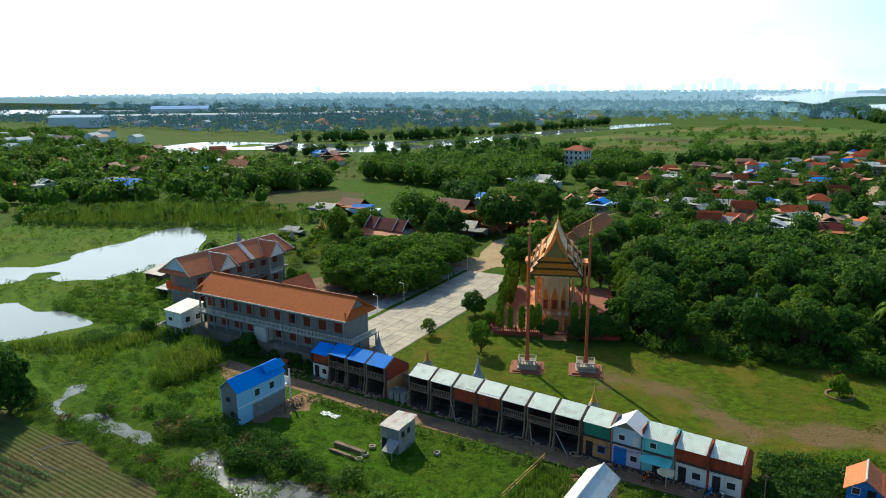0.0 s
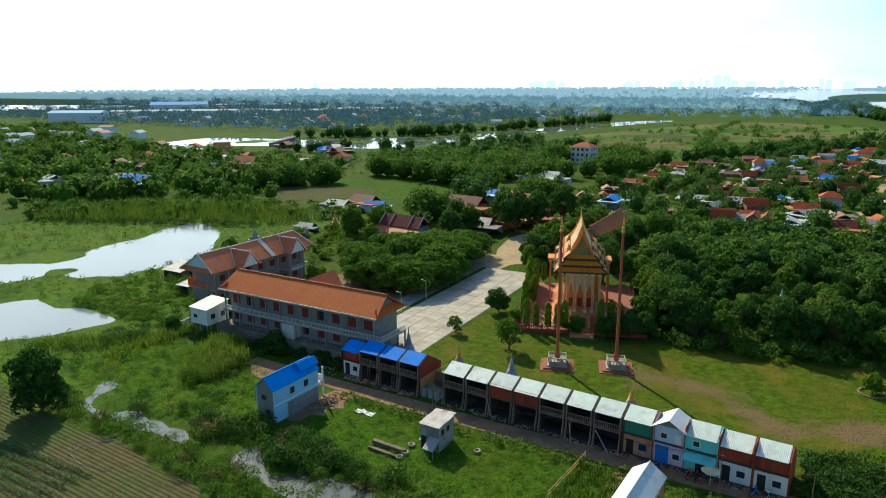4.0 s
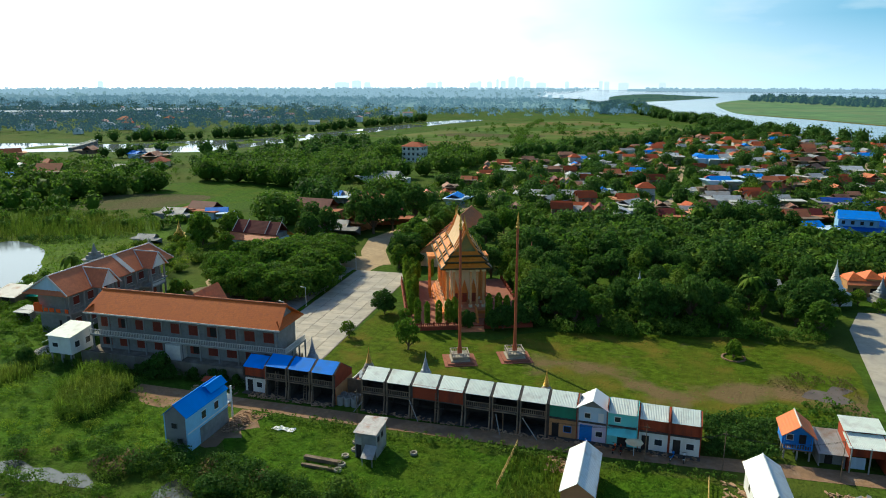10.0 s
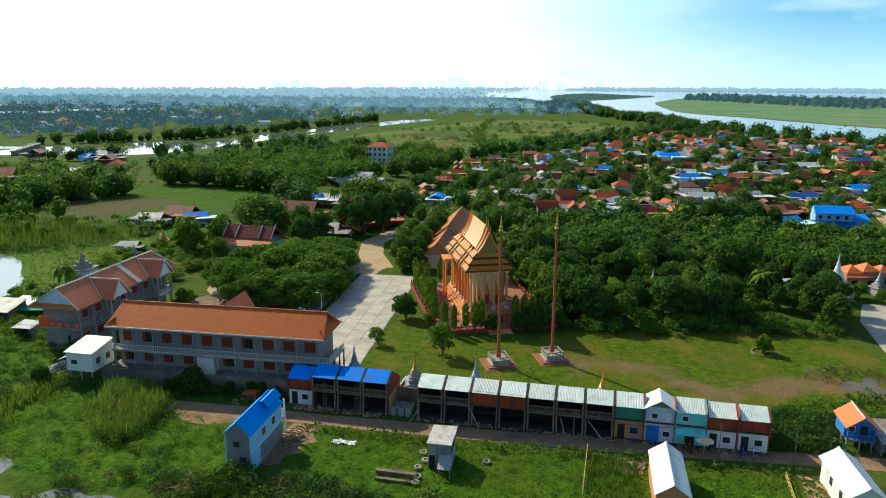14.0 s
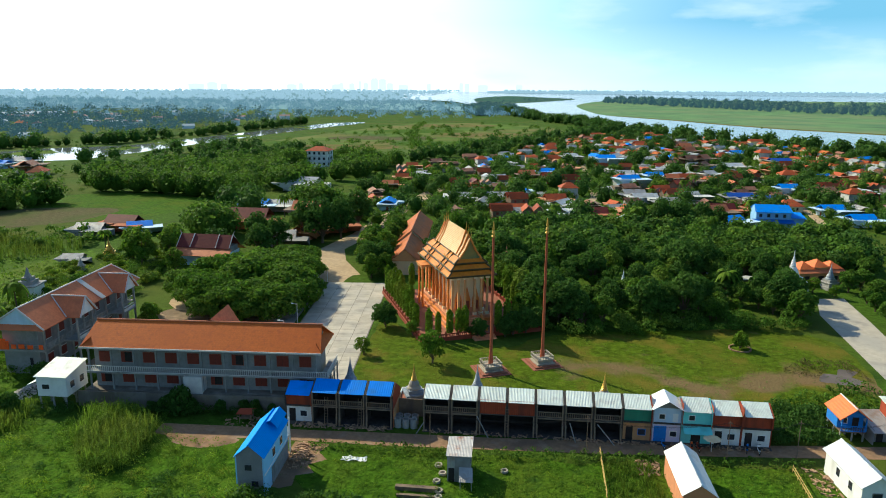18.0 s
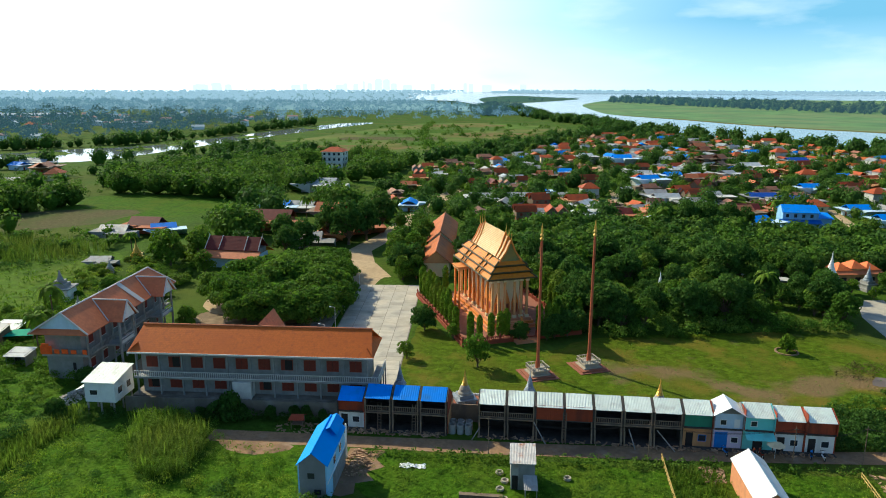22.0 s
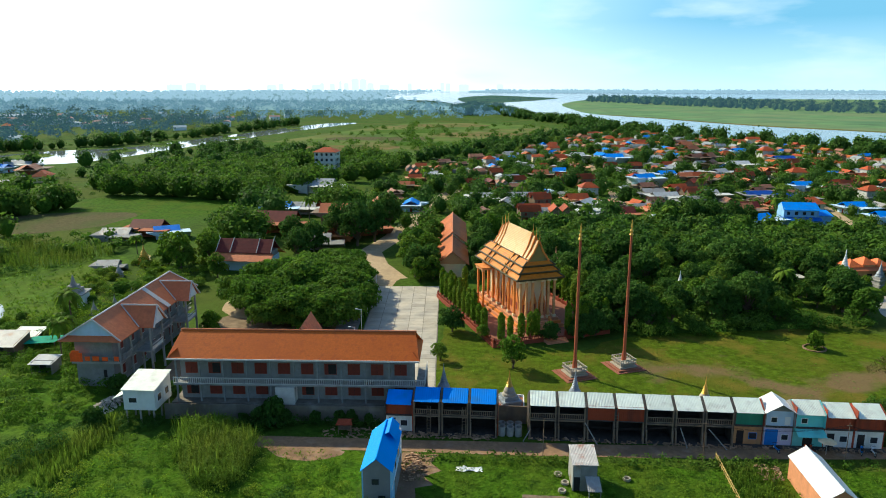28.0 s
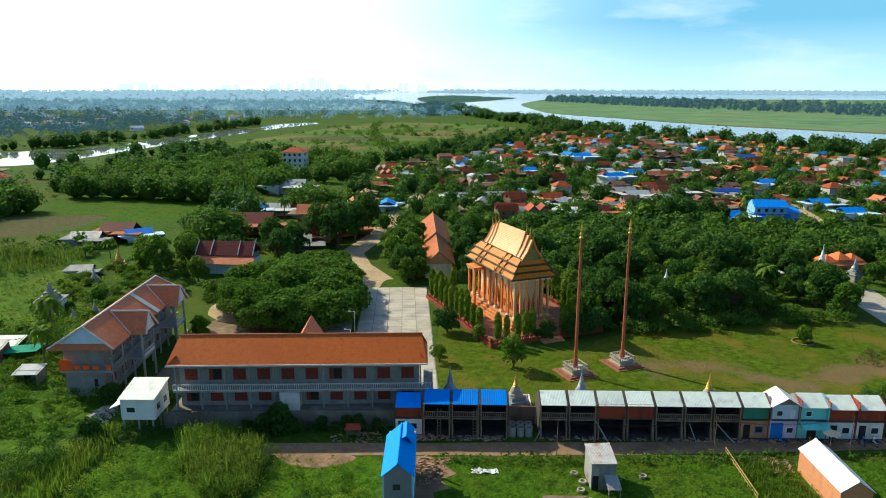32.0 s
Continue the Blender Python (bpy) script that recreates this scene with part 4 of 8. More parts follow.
def temple():
    """The vihara: front at local y = 0, looking to -y, its roofs in three steps."""
    h = thing("temple", at(4.05, 43.05, 0, 23.5), "orange and cream temple with tiered golden tiled roofs", "temple")
    w, L, z0, z1 = 3.95, 19.5, 2.2, 10.45           # half width with colonnade, length, floor, eaves
    for k in range(4):
        part("base_step", box(-w - 1.4 + 0.35 * k, -1.4 + 0.35 * k, 0.55 * k, w + 1.4 - 0.35 * k, L + 1.4 - 0.35 * k, 0.55 * (k + 1)), PINKWALL if k % 2 else ORANGEWALL, h)
    part("hall_wall", box(-2.7, 2.2, z0, 2.7, L - 2.2, z1 + 0.4), CREAM, h, "cream plaster walls")
    part("wall_foot", box(-2.85, 2.05, z0, 2.85, L - 2.05, z0 + 1.0), PINKWALL, h)
    part("entablature", box(-w + 0.1, 0.1, z1 - 0.5, w - 0.1, L - 0.1, z1 + 0.1), CREAM, h)
    cols = [(x, 0.4) for x in (-w + 0.4, -2.3, -1.0, 1.0, 2.3, w - 0.4)] + [(x, L - 0.4) for x in (-w + 0.4, -1.3, 1.3, w - 0.4)]
    cols += [(s * (w - 0.4), 0.4 + (L - 0.8) * i / 7) for s in (-1, 1) for i in range(1, 7)]
    for x, y in cols:
        c = part("column", box(x - 0.2, y - 0.2, z0, x + 0.2, y + 0.2, z1 - 0.5), APRICOT if abs(y - L / 2) > L / 2 - 0.6 else ORANGEWALL, h)
        part("capital", Geo().box(x - 0.36, y - 0.36, z1 - 0.95, x + 0.36, y + 0.36, z1 - 0.5), CREAM, c)
        part("column_foot", Geo().box(x - 0.34, y - 0.34, z0, x + 0.34, y + 0.34, z0 + 0.5), CREAM, c)
    def spire(x0, x1, z, top):
        return [(x0, z0 + 1.0), (x1, z0 + 1.0), (x1, z), (0.5 * x0 + 0.5 * x1, top), (x0, z)]
    for x in (-1.8, 0, 1.8):
        part("door_surround", Geo().prism(spire(x - 0.7, x + 0.7, z0 + 2.6, z0 + 5.2), 2.0, 2.2), ORANGEWALL, h)
        part("door" if x == 0 else "window", box(x - 0.45, 1.95, z0 + 0.6, x + 0.45, 2.0, z0 + 2.4), MAROON, h)
    for s in (-1, 1):
        for i in range(6):
            y = 3.6 + i * 2.36
            g = Geo().prism(spire(y - 0.75, y + 0.75, z0 + 2.8, z0 + 5.4), 0, 0.16).moved(Matrix(((0, s, 0, s * 2.7), (1, 0, 0, 0), (0, 0, 1, 0), (0, 0, 0, 1))))
            part("window_surround", g, ORANGEWALL, h)
            part("window", box(min(s * 2.86, s * 2.92), y - 0.35, z0 + 1.2, max(s * 2.86, s * 2.92), y + 0.35, z0 + 2.6), MAROON, h)
    # lower roofs: two rings of hipped skirts
    def skirt(xo, yo, zo, xi, yi, zi, name):
        g = Geo()
        a = [(-xo, -yo, zo), (xo, -yo, zo), (xo, L + yo, zo), (-xo, L + yo, zo)]
        b = [(-xi, -yi, zi), (xi, -yi, zi), (xi, L + yi, zi), (-xi, L + yi, zi)]
        for i in range(4):
            j = (i + 1) % 4
            g.slab([a[i], a[j], b[j], b[i]], 0.12)
        s = part(name, g, TEMPLETILE, h, "golden orange glazed tiles")
        e = Geo()
        for i in range(4):
            j = (i + 1) % 4
            e.rod(a[i], a[j], 0.17, 6).rod(a[i], b[i], 0.17, 6).rod(b[i], b[j], 0.14, 6)
        part("roof_edge", e, OLIVETRIM, h)
    skirt(w + 1.0, 1.0, z1 - 0.1, w - 0.2, 0.1, z1 + 0.85, "lower_roof")
    skirt(w + 0.25, 0.4, z1 + 1.05, 3.0, -0.3, z1 + 2.05, "middle_roof")
    skirt(3.35, 0.0, z1 + 2.25, 2.05, -0.7, z1 + 3.3, "inner_roof")
    part("roof_core", box(-w + 0.6, 0.5, z1, w - 0.6, L - 0.5, z1 + 1.4), MAROON, h)
    part("upper_core", box(-2.6, 0.9, z1 + 1.4, 2.6, L - 0.9, z1 + 2.6), MAROON, h)
    # stepped cross bands on the skirts
    for s in (-1, 1):
        for y in (4.3, 6.3, L - 6.3, L - 4.3):
            part("roof_band", Geo().rod((s * (w + 1.0), y, z1 + 0.1), (s * 2.1, y, z1 + 3.5), 0.14), OLIVETRIM, h)
            for t in (0.02, 0.32, 0.62, 0.92):
                part("finial", Geo().rod((s * (w + 1.0 - t * (w - 1.1)), y, z1 + t * 3.4), (s * (w + 1.25 - t * (w - 1.1)), y, z1 + t * 3.4 + 0.95), 0.14, 5, 0.02), GOLD, h)
    # upper roof: three stepped gables, the middle one highest
    for y0, y1, up, half in ((0.4, L - 2.2, 0.0, 2.25), (1.8, L - 3.6, 0.55, 2.1), (3.2, L - 5.0, 1.05, 1.95)):
        zb, zt = z1 + 3.0 + 0.4 * up, z1 + 6.95 + up
        g = Geo().slab([(-half, y0, zb), (-half * 0.42, y0, zb + 0.48 * (zt - zb)), (-half * 0.42, y1, zb + 0.48 * (zt - zb)), (-half, y1, zb)][::-1], 0.12)
        g.slab([(-half * 0.42, y0, zb + 0.48 * (zt - zb)), (0, y0, zt), (0, y1, zt), (-half * 0.42, y1, zb + 0.48 * (zt - zb))][::-1], 0.12)
        g.slab([(half, y0, zb), (half * 0.42, y0, zb + 0.48 * (zt - zb)), (half * 0.42, y1, zb + 0.48 * (zt - zb)), (half, y1, zb)], 0.12)
        g.slab([(half * 0.42, y0, zb + 0.48 * (zt - zb)), (0, y0, zt), (0, y1, zt), (half * 0.42, y1, zb + 0.48 * (zt - zb))], 0.12)
        part("upper_roof", g, UPPERTILE, h, "pale gold glazed tiles")
        for y in (y0, y1):
            e = Geo()
            for s in (-1, 1):
                e.rod((s * half, y, zb), (s * half * 0.42, y, zb + 0.48 * (zt - zb)), 0.18).rod((s * half * 0.42, y, zb + 0.48 * (zt - zb)), (0, y, zt + 0.1), 0.18)
            b = part("barge_board", e, ORANGEWALL, h)
            o = -1 if y == y0 else 1
            part("finial", Geo().rod((0, y, zt), (0, y + 0.35 * o, zt + 0.8), 0.12, 5, 0.08).rod((0, y + 0.35 * o, zt + 0.8), (0, y + 0.15 * o, zt + 1.9), 0.08, 5, 0.015), GOLD, b)
    for y, o in ((0.6, -1), (L - 2.4, 1)):
        part("pediment", Geo().prism([(-2.0, z1 + 2.95), (2.0, z1 + 2.95), (0.85, z1 + 4.9), (0, z1 + 6.7), (-0.85, z1 + 4.9)], y - 0.08, y + 0.08), GREENGABLE, h, "green and gold carved pediment")
    # flat side porches on tall columns near the rear
    for q in (-1, 1):
        xo = w + 2.0
        for y in (L - 6.2, L - 3.4):
            c = part("porch_column", box(q * xo - 0.18, y - 0.18, 0.5, q * xo + 0.18, y + 0.18, z1 - 1.4), ORANGEWALL, h)
            part("capital", Geo().box(q * xo - 0.3, y - 0.3, z1 - 1.7, q * xo + 0.3, y + 0.3, z1 - 1.4), APRICOT, c)
        xa, xb = sorted((q * (w - 0.1), q * (xo + 0.4)))
        part("porch_beam", box(xa, L - 6.6, z1 - 1.4, xb, L - 3.0, z1 - 1.0), APRICOT, h)
        part("porch_roof", box(xa - 0.15, L - 6.8, z1 - 1.0, xb + 0.15, L - 2.8, z1 - 0.84), ORANGEWALL, h)
    # stair with rails
    for k in range(9):
        part("step", box(-1.6, -1.5 - 0.32 * (9 - k), 0, 1.6, -1.2 - 0.32 * (9 - k) + 0.35, 0.24 * (k + 1)), PINKWALL, h)
    for s in (-1, 1):
        part("stair_rail", Geo().prism([(-4.6, 0), (-1.2, 0), (-1.2, 3.0), (-4.6, 0.9)], 0, 0.35).moved(Matrix(((0, 1, 0, s * 1.8 - 0.17), (1, 0, 0, 0), (0, 0, 1, 0), (0, 0, 0, 1)))), ORANGEWALL, h)
    return h


TEMPLETILE = mat("golden_orange_tiles", (0.66, 0.215, 0.02), 0.5, var=0.15, scale=2, stripes=("Z", 0.3, 0.02), stain=((0.54, 0.16, 0.025), 0.8), spec=0.15)
UPPERTILE = mat("pale_gold_tiles", (0.72, 0.46, 0.20), 0.4, var=0.12, scale=2, stripes=("Z", 0.3, 0.02), stain=((0.62, 0.38, 0.13), 0.8))
OLIVETRIM = mat("dark_olive_edge", (0.075, 0.055, 0.016), 0.6, var=0.2, scale=3)
temple()


# ---- flag poles ----
def flag_pole(x, y):
    h = thing("flag_pole", at(x, y, 0, 23.5), "tall red-brown mast with golden tip on a balustraded pedestal", "flag pole", "temple masts")
    part("apron", box(-2.7, -2.7, 0, 2.7, 2.7, 0.12), REDCARPET, h)
    part("apron_step", box(-2.2, -2.2, 0.12, 2.2, 2.2, 0.34), REDCARPET, h)
    part("pedestal", Geo().box(-1.6, -1.6, 0.34, 1.6, 1.6, 0.55).box(-1.3, -1.3, 0.55, 1.3, 1.3, 1.05).box(-1.5, -1.5, 1.05, 1.5, 1.5, 1.2), PALESTONE, h)
    for s in (-1, 1):
        part("rail", Geo().box(-1.5, s * 1.4 - 0.06, 1.65, 1.5, s * 1.4 + 0.06, 1.78), PALESTONE, h)
        part("rail", Geo().box(s * 1.4 - 0.06, -1.34, 1.65, s * 1.4 + 0.06, 1.34, 1.78), PALESTONE, h)
        for i in range(7):
            u = -1.4 + i * 2.8 / 6
            part("baluster", Geo().lathe([(0.09, 1.2), (0.05, 1.3), (0.09, 1.42), (0.05, 1.6), (0.07, 1.65)], 6, u, s * 1.4), PALESTONE, h)
            if 0 < i < 6:
                part("baluster", Geo().lathe([(0.09, 1.2), (0.05, 1.3), (0.09, 1.42), (0.05, 1.6), (0.07, 1.65)], 6, s * 1.4, u), PALESTONE, h)
    part("mast", Geo().lathe([(0.40, 1.2), (0.40, 2.2), (0.27, 2.8), (0.19, 22.4)], 10), POLE, h)
    part("tip", Geo().lathe([(0.19, 22.4), (0.36, 22.6), (0.16, 22.9), (0.3, 23.2), (0.12, 23.6), (0.2, 23.8), (0.03, 25.1)], 10), GOLD, h)
    return h


flag_pole(9.1, 21.8)
flag_pole(17.6, 25.9)


# ---- trees ----
def blob_leaves(n, pick, size, seed):
    """n leaf sprays: each a bent pair of quads, facing outwards with scatter. pick(rng) gives a place and an outward way."""
    rng = np.random.default_rng(seed)
    v, f = [], []
    for i in range(n):
        p, out = pick(rng)
        nrm = out + rng.normal(0, 0.55, 3)
        nrm /= np.linalg.norm(nrm) + 1e-6
        a = np.cross(nrm, rng.normal(0, 1, 3))
        a /= np.linalg.norm(a) + 1e-6
        b = np.cross(nrm, a)
        s = size * rng.uniform(0.6, 1.4)
        k = len(v)
        v += [tuple(p - a * s), tuple(p - b * s * 0.55 + nrm * s * 0.2), tuple(p + a * s), tuple(p + b * s * 0.55 + nrm * s * 0.2)]
        f.append((k, k + 1, k + 2, k + 3))
    g = Geo()
    g.v, g.f = v, f
    return g


def crown_pick(lobes):
    """Places on the shells of lobes (x, y, z, rx, rz), mostly on their upper sides."""
    w = np.array([l[3] * l[3] for l in lobes])
    w = w / w.sum()

    def pick(rng):
        x, y, z, r, rz = lobes[rng.choice(len(lobes), p=w)]
        d = rng.normal(0, 1, 3)
        d /= np.linalg.norm(d)
        if d[2] < -0.25:
            d[2] = -d[2]
        s = rng.uniform(0.72, 1.05)
        return np.array((x, y, z)) + d * s * np.array((r, r, rz)), d
    return pick


def make_tree(seed, height, spread, leaf, n, size, flat=0.75, lobes=9, bare=0.35, low=-0.45, girth=(0.26, 0.42), name="tree", label="broad-leaved tree with a dense green crown"):
    """A tree of trunk, limbs and a leafy crown."""
    rng = np.random.default_rng(seed)
    h = thing(name, at(0, 0, 0), label, "tree")
    zc = height * (bare + (1 - bare) * 0.5)
    half = height * (1 - bare) * 0.5
    ls = [(0, 0, zc + half * 0.2, spread * 0.62, half * flat)]
    trunk = Geo().rod((0, 0, 0), (0.1, 0, height * bare), 0.035 * height, 7, 0.024 * height)
    for i in range(lobes):
        a = 2 * math.pi * (i + rng.uniform(-0.3, 0.3)) / lobes
        r = spread * rng.uniform(0.42, 0.68)
        z = zc + half * rng.uniform(low, 0.45)
        s = spread * rng.uniform(*girth)
        ls.append((r * math.cos(a), r * math.sin(a), z, s, s * flat))
        trunk.rod((0.1, 0, height * bare * rng.uniform(0.7, 1)), (r * 0.8 * math.cos(a), r * 0.8 * math.sin(a), z), 0.014 * height, 5, 0.004 * height)
    part("trunk", trunk, BARK, h)
    part("crown", blob_leaves(n, crown_pick(ls), size, seed), leaf, h)
    return h


rough = dict(flat=0.85, lobes=17, low=-0.75, girth=(0.22, 0.42))
TREES = [make_tree(1, 8.5, 3.9, LEAF_DARK, 1700, 0.4, bare=0.14, **rough), make_tree(2, 7.0, 3.3, LEAF_MID, 1500, 0.365, bare=0.13, **rough), make_tree(3, 9.8, 4.2, LEAF_DARK, 1950, 0.42, bare=0.16, **rough),
         make_tree(4, 6.0, 3.0, LEAF_MID, 1300, 0.33, bare=0.12, **rough), make_tree(5, 5.0, 2.5, LEAF_LIGHT, 1000, 0.285, bare=0.12, **rough), make_tree(6, 8.0, 3.4, LEAF_BUSH, 1550, 0.375, bare=0.14, **rough)]
used = set()


def plant(k, x, y, s=1.0, label=""):
    t = TREES[k]
    m = at(x, y, 0, random.uniform(0, 360)) @ Matrix.Diagonal((s, s, s * random.uniform(0.9, 1.1), 1))
    if k not in used:
        used.add(k)
        t.matrix_basis = m
        o = t
    else:
        o = copy_thing(t, m)
        o.matrix_basis = m
    if label:
        o["label"] = label
    return o


def inside(x, y, poly):
    hit = False
    for (xa, ya), (xb, yb) in zip(poly, poly[1:] + poly[:1]):
        if (ya > y) != (yb > y) and x < (xb - xa) * (y - ya) / (yb - ya) + xa:
            hit = not hit
    return hit


def scatter(poly, gap, seed, keep=1.0):
    """Places inside a polygon on a shaken grid."""
    rng = random.Random(seed)
    xs, ys = [p[0] for p in poly], [p[1] for p in poly]
    out = []
    y = min(ys)
    while y < max(ys):
        x = min(xs)
        while x < max(xs):
            px, py = x + rng.uniform(-0.42, 0.42) * gap, y + rng.uniform(-0.42, 0.42) * gap
            if rng.random() < keep and inside(px, py, poly):
                out.append((px, py))
            x += gap
        y += gap
    return out




# ---- village houses ----
def make_house(name, w, d, hw, rise, walls, roof_mat, label, hip=False, stilts=False):
    """A house of width w and depth d, its ridge along x."""
    h = thing(name, at(0, 0), label, "house", "village houses")
    zb = 2.0 if stilts else 0.0
    if stilts:
        for x in (-w / 2 + 0.2, 0, w / 2 - 0.2):
            for y in (-d / 2 + 0.2, d / 2 - 0.2):
                part("stilt", box(x - 0.12, y - 0.12, 0, x + 0.12, y + 0.12, zb), TIMBER, h)
    wall = box(-w / 2, -d / 2, zb, w / 2, d / 2, zb + hw)
    if not hip:
        for s in (-1, 1):
            wall.prism([(-d / 2, zb + hw - 0.02), (d / 2, zb + hw - 0.02), (0, zb + hw + rise - 0.2)], 0, 0.12).v[-6:] = [(s * (w / 2 - 0.08) + y - 0.06, x, z) for x, y, z in wall.v[-6:]]
    part("wall", wall, walls, h)
    z, e = zb + hw, 0.6
    g = Geo()
    i = d / 2 if hip else 0.0
    a, b = -w / 2 - e, w / 2 + e
    g.slab([(a, -d / 2 - e, z - 0.2), (b, -d / 2 - e, z - 0.2), (b - i, 0, z + rise), (a + i, 0, z + rise)], 0.12)
    g.slab([(a + i, 0, z + rise), (b - i, 0, z + rise), (b, d / 2 + e, z - 0.2), (a, d / 2 + e, z - 0.2)], 0.12)
    if hip:
        g.slab([(b, -d / 2 - e, z - 0.2), (b, d / 2 + e, z - 0.2), (b - i, 0, z + rise)], 0.12)
        g.slab([(a, d / 2 + e, z - 0.2), (a, -d / 2 - e, z - 0.2), (a + i, 0, z + rise)], 0.12)
    part("roof", g, roof_mat, h)
    k = max(1, int(w / 4.5))
    for j in range(k):
        x = -w / 2 + (j + 0.5) * w / k
        part("window", box(x - 0.45, -d / 2 - 0.05, zb + hw * 0.4, x + 0.45, -d / 2 + 0.05, zb + hw * 0.4 + 1.1), GLASS, h)
    if hw > 5:
        for j in range(k + 1):
            x = -w / 2 + (j + 0.5) * w / (k + 1)
            part("window", box(x - 0.5, -d / 2 - 0.06, 0.9, x + 0.5, -d / 2 + 0.05, 2.1), GLASS, h)
        part("balcony_floor", box(-w / 2, -d / 2 - 1.2, hw * 0.5 - 0.15, w / 2, -d / 2, hw * 0.5), TRIM, h)
        for x in (-w / 2 + 0.1, 0, w / 2 - 0.1):
            part("post", box(x - 0.1, -d / 2 - 1.2, 0, x + 0.1, -d / 2 - 1.0, hw * 0.5 - 0.15), TRIM, h)
    part("window", box(w / 2 - 0.05, -0.6, zb + hw * 0.4, w / 2 + 0.05, 0.6, zb + hw * 0.4 + 1.1), GLASS, h)
    part("door", box(-w / 2 - 0.05, -0.5, zb, -w / 2 + 0.04, 0.5, zb + 2.0), SHUTTER, h)
    return h


DULLZINC = mat("dull_village_roof_sheet", (0.40, 0.42, 0.44), 0.6, var=0.15, scale=1.2, big=0.4, stripes=("X", 0.2, 0.012), stain=((0.28, 0.25, 0.22), 0.5), per_object=0.35)
DULLWALL = mat("weathered_white_plaster", (0.52, 0.52, 0.50), 0.85, var=0.1, scale=1.5, big=0.3, stain=((0.36, 0.34, 0.31), 0.6, 0.25))
DEEPROOF = mat("deep_blue_roof_sheet", (0.02, 0.085, 0.42), 0.6, var=0.12, scale=1.2, big=0.4, stripes=("X", 0.3, 0.012), stain=((0.03, 0.1, 0.3), 0.6), spec=0.1)


def make_twin(name, w, d, hw, rise, walls, roof_mat, label):
    """A stilt house under two gable roofs side by side, their ridges along x."""
    h = thing(name, at(0, 0), label, "house", "village houses")
    zb = 1.9
    for x in (-w / 2 + 0.2, 0, w / 2 - 0.2):
        for y in (-d / 2 + 0.2, 0, d / 2 - 0.2):
            part("stilt", box(x - 0.12, y - 0.12, 0, x + 0.12, y + 0.12, zb), CONCRETE, h)
    part("wall", box(-w / 2, -d / 2, zb, w / 2, d / 2, zb + hw), walls, h)
    part("ground_room", box(-w / 2 + 0.6, 0.3, 0, w / 2 - 1.8, d / 2 - 0.4, zb), BRICK, h)
    for c in (-d / 4, d / 4):
        z, a, b, q = zb + hw, -w / 2 - 0.5, w / 2 + 0.5, d / 4 + 0.18
        part("roof", Geo().slab([(a, c - q, z - 0.15), (b, c - q, z - 0.15), (b, c, z + rise), (a, c, z + rise)], 0.1).slab([(a, c, z + rise), (b, c, z + rise), (b, c + q, z - 0.15), (a, c + q, z - 0.15)], 0.1), roof_mat, h)
        for e in (-w / 2, w / 2 - 0.1):
            part("gable", Geo().prism([(c - d / 4, z), (c + d / 4, z), (c, z + rise - 0.2)], 0, 0.1).moved(Matrix(((0, 1, 0, e), (1, 0, 0, 0), (0, 0, 1, 0), (0, 0, 0, 1)))), walls, h)
        part("window", box(w / 2 - 0.05, c - 0.5, zb + 0.8, w / 2 + 0.06, c + 0.5, zb + 1.9), SHUTTER, h)
    for x in (-w / 4, w / 4):
        part("window", box(x - 0.5, -d / 2 - 0.06, zb + 0.8, x + 0.5, -d / 2 + 0.05, zb + 1.9), SHUTTER, h)
    part("stair", Geo().prism([(0, 0), (1.8, 0), (0, zb)], -0.5, 0.5).moved(at(w / 2 + 0.02, -d / 4)), TIMBER, h)
    return h


HOUSES = [
    make_house("house", 9, 6.5, 3.0, 2.3, PINKWALL, VTILE, "small house with an orange tiled gable roof"),
    make_house("house", 10, 7.5, 3.4, 2.4, CREAM, VTILE, "house with an orange tiled hipped roof", True),
    make_house("house", 8, 6, 2.6, 2.4, TIMBER, TILE2, "timber stilt house with a red-brown roof", False, True),
    make_house("house", 11, 7, 3.0, 1.6, DULLWALL, DULLZINC, "white house with a pale sheet roof"),
    make_house("house", 9, 7, 3.2, 1.8, PALEBLUE, BLUEROOF, "pale blue house with a blue sheet roof"),
    make_house("house", 8, 6, 2.6, 2.0, TIMBER, RUSTROOF, "timber stilt house with a rusty roof", False, True),
    make_house("house", 10, 7, 2.8, 2.0, CEMENT, OLDZINC, "grey house with a weathered sheet roof"),
    make_house("house", 8, 7, 6.2, 2.2, DULLWALL, VTILE, "white two-storey house with an orange roof", True),
    make_house("house", 9, 6, 2.8, 2.2, BRICK, DARKTILE, "brick house with a maroon roof"),
    make_house("house", 10, 7, 5.8, 1.8, PALEBLUE, BLUEROOF, "pale two-storey house with a blue sheet roof"),
    make_house("house", 7, 7.5, 5.2, 1.6, DULLWALL, DULLZINC, "white two-storey house with a pale sheet roof"),
    make_twin("house", 8, 9, 2.6, 2.1, TIMBER, VTILE, "timber stilt house under two parallel red tiled roofs"),
    make_twin("house", 7, 8, 2.5, 1.7, CEMENT, RUSTROOF, "grey stilt house under two parallel rusty roofs"),
    make_house("house", 12, 6, 3.4, 1.5, CEMENT, DEEPROOF, "long low house with a deep blue sheet roof"),
]
house_used = set()


def settle(k, x, y, turn, s=1.0):
    m = at(x, y, 0, turn) @ Matrix.Diagonal((s, s, s, 1))
    if k in house_used:
        o = copy_thing(HOUSES[k], m)
    else:
        house_used.add(k)
        o = HOUSES[k]
    o.matrix_basis = m
    return o


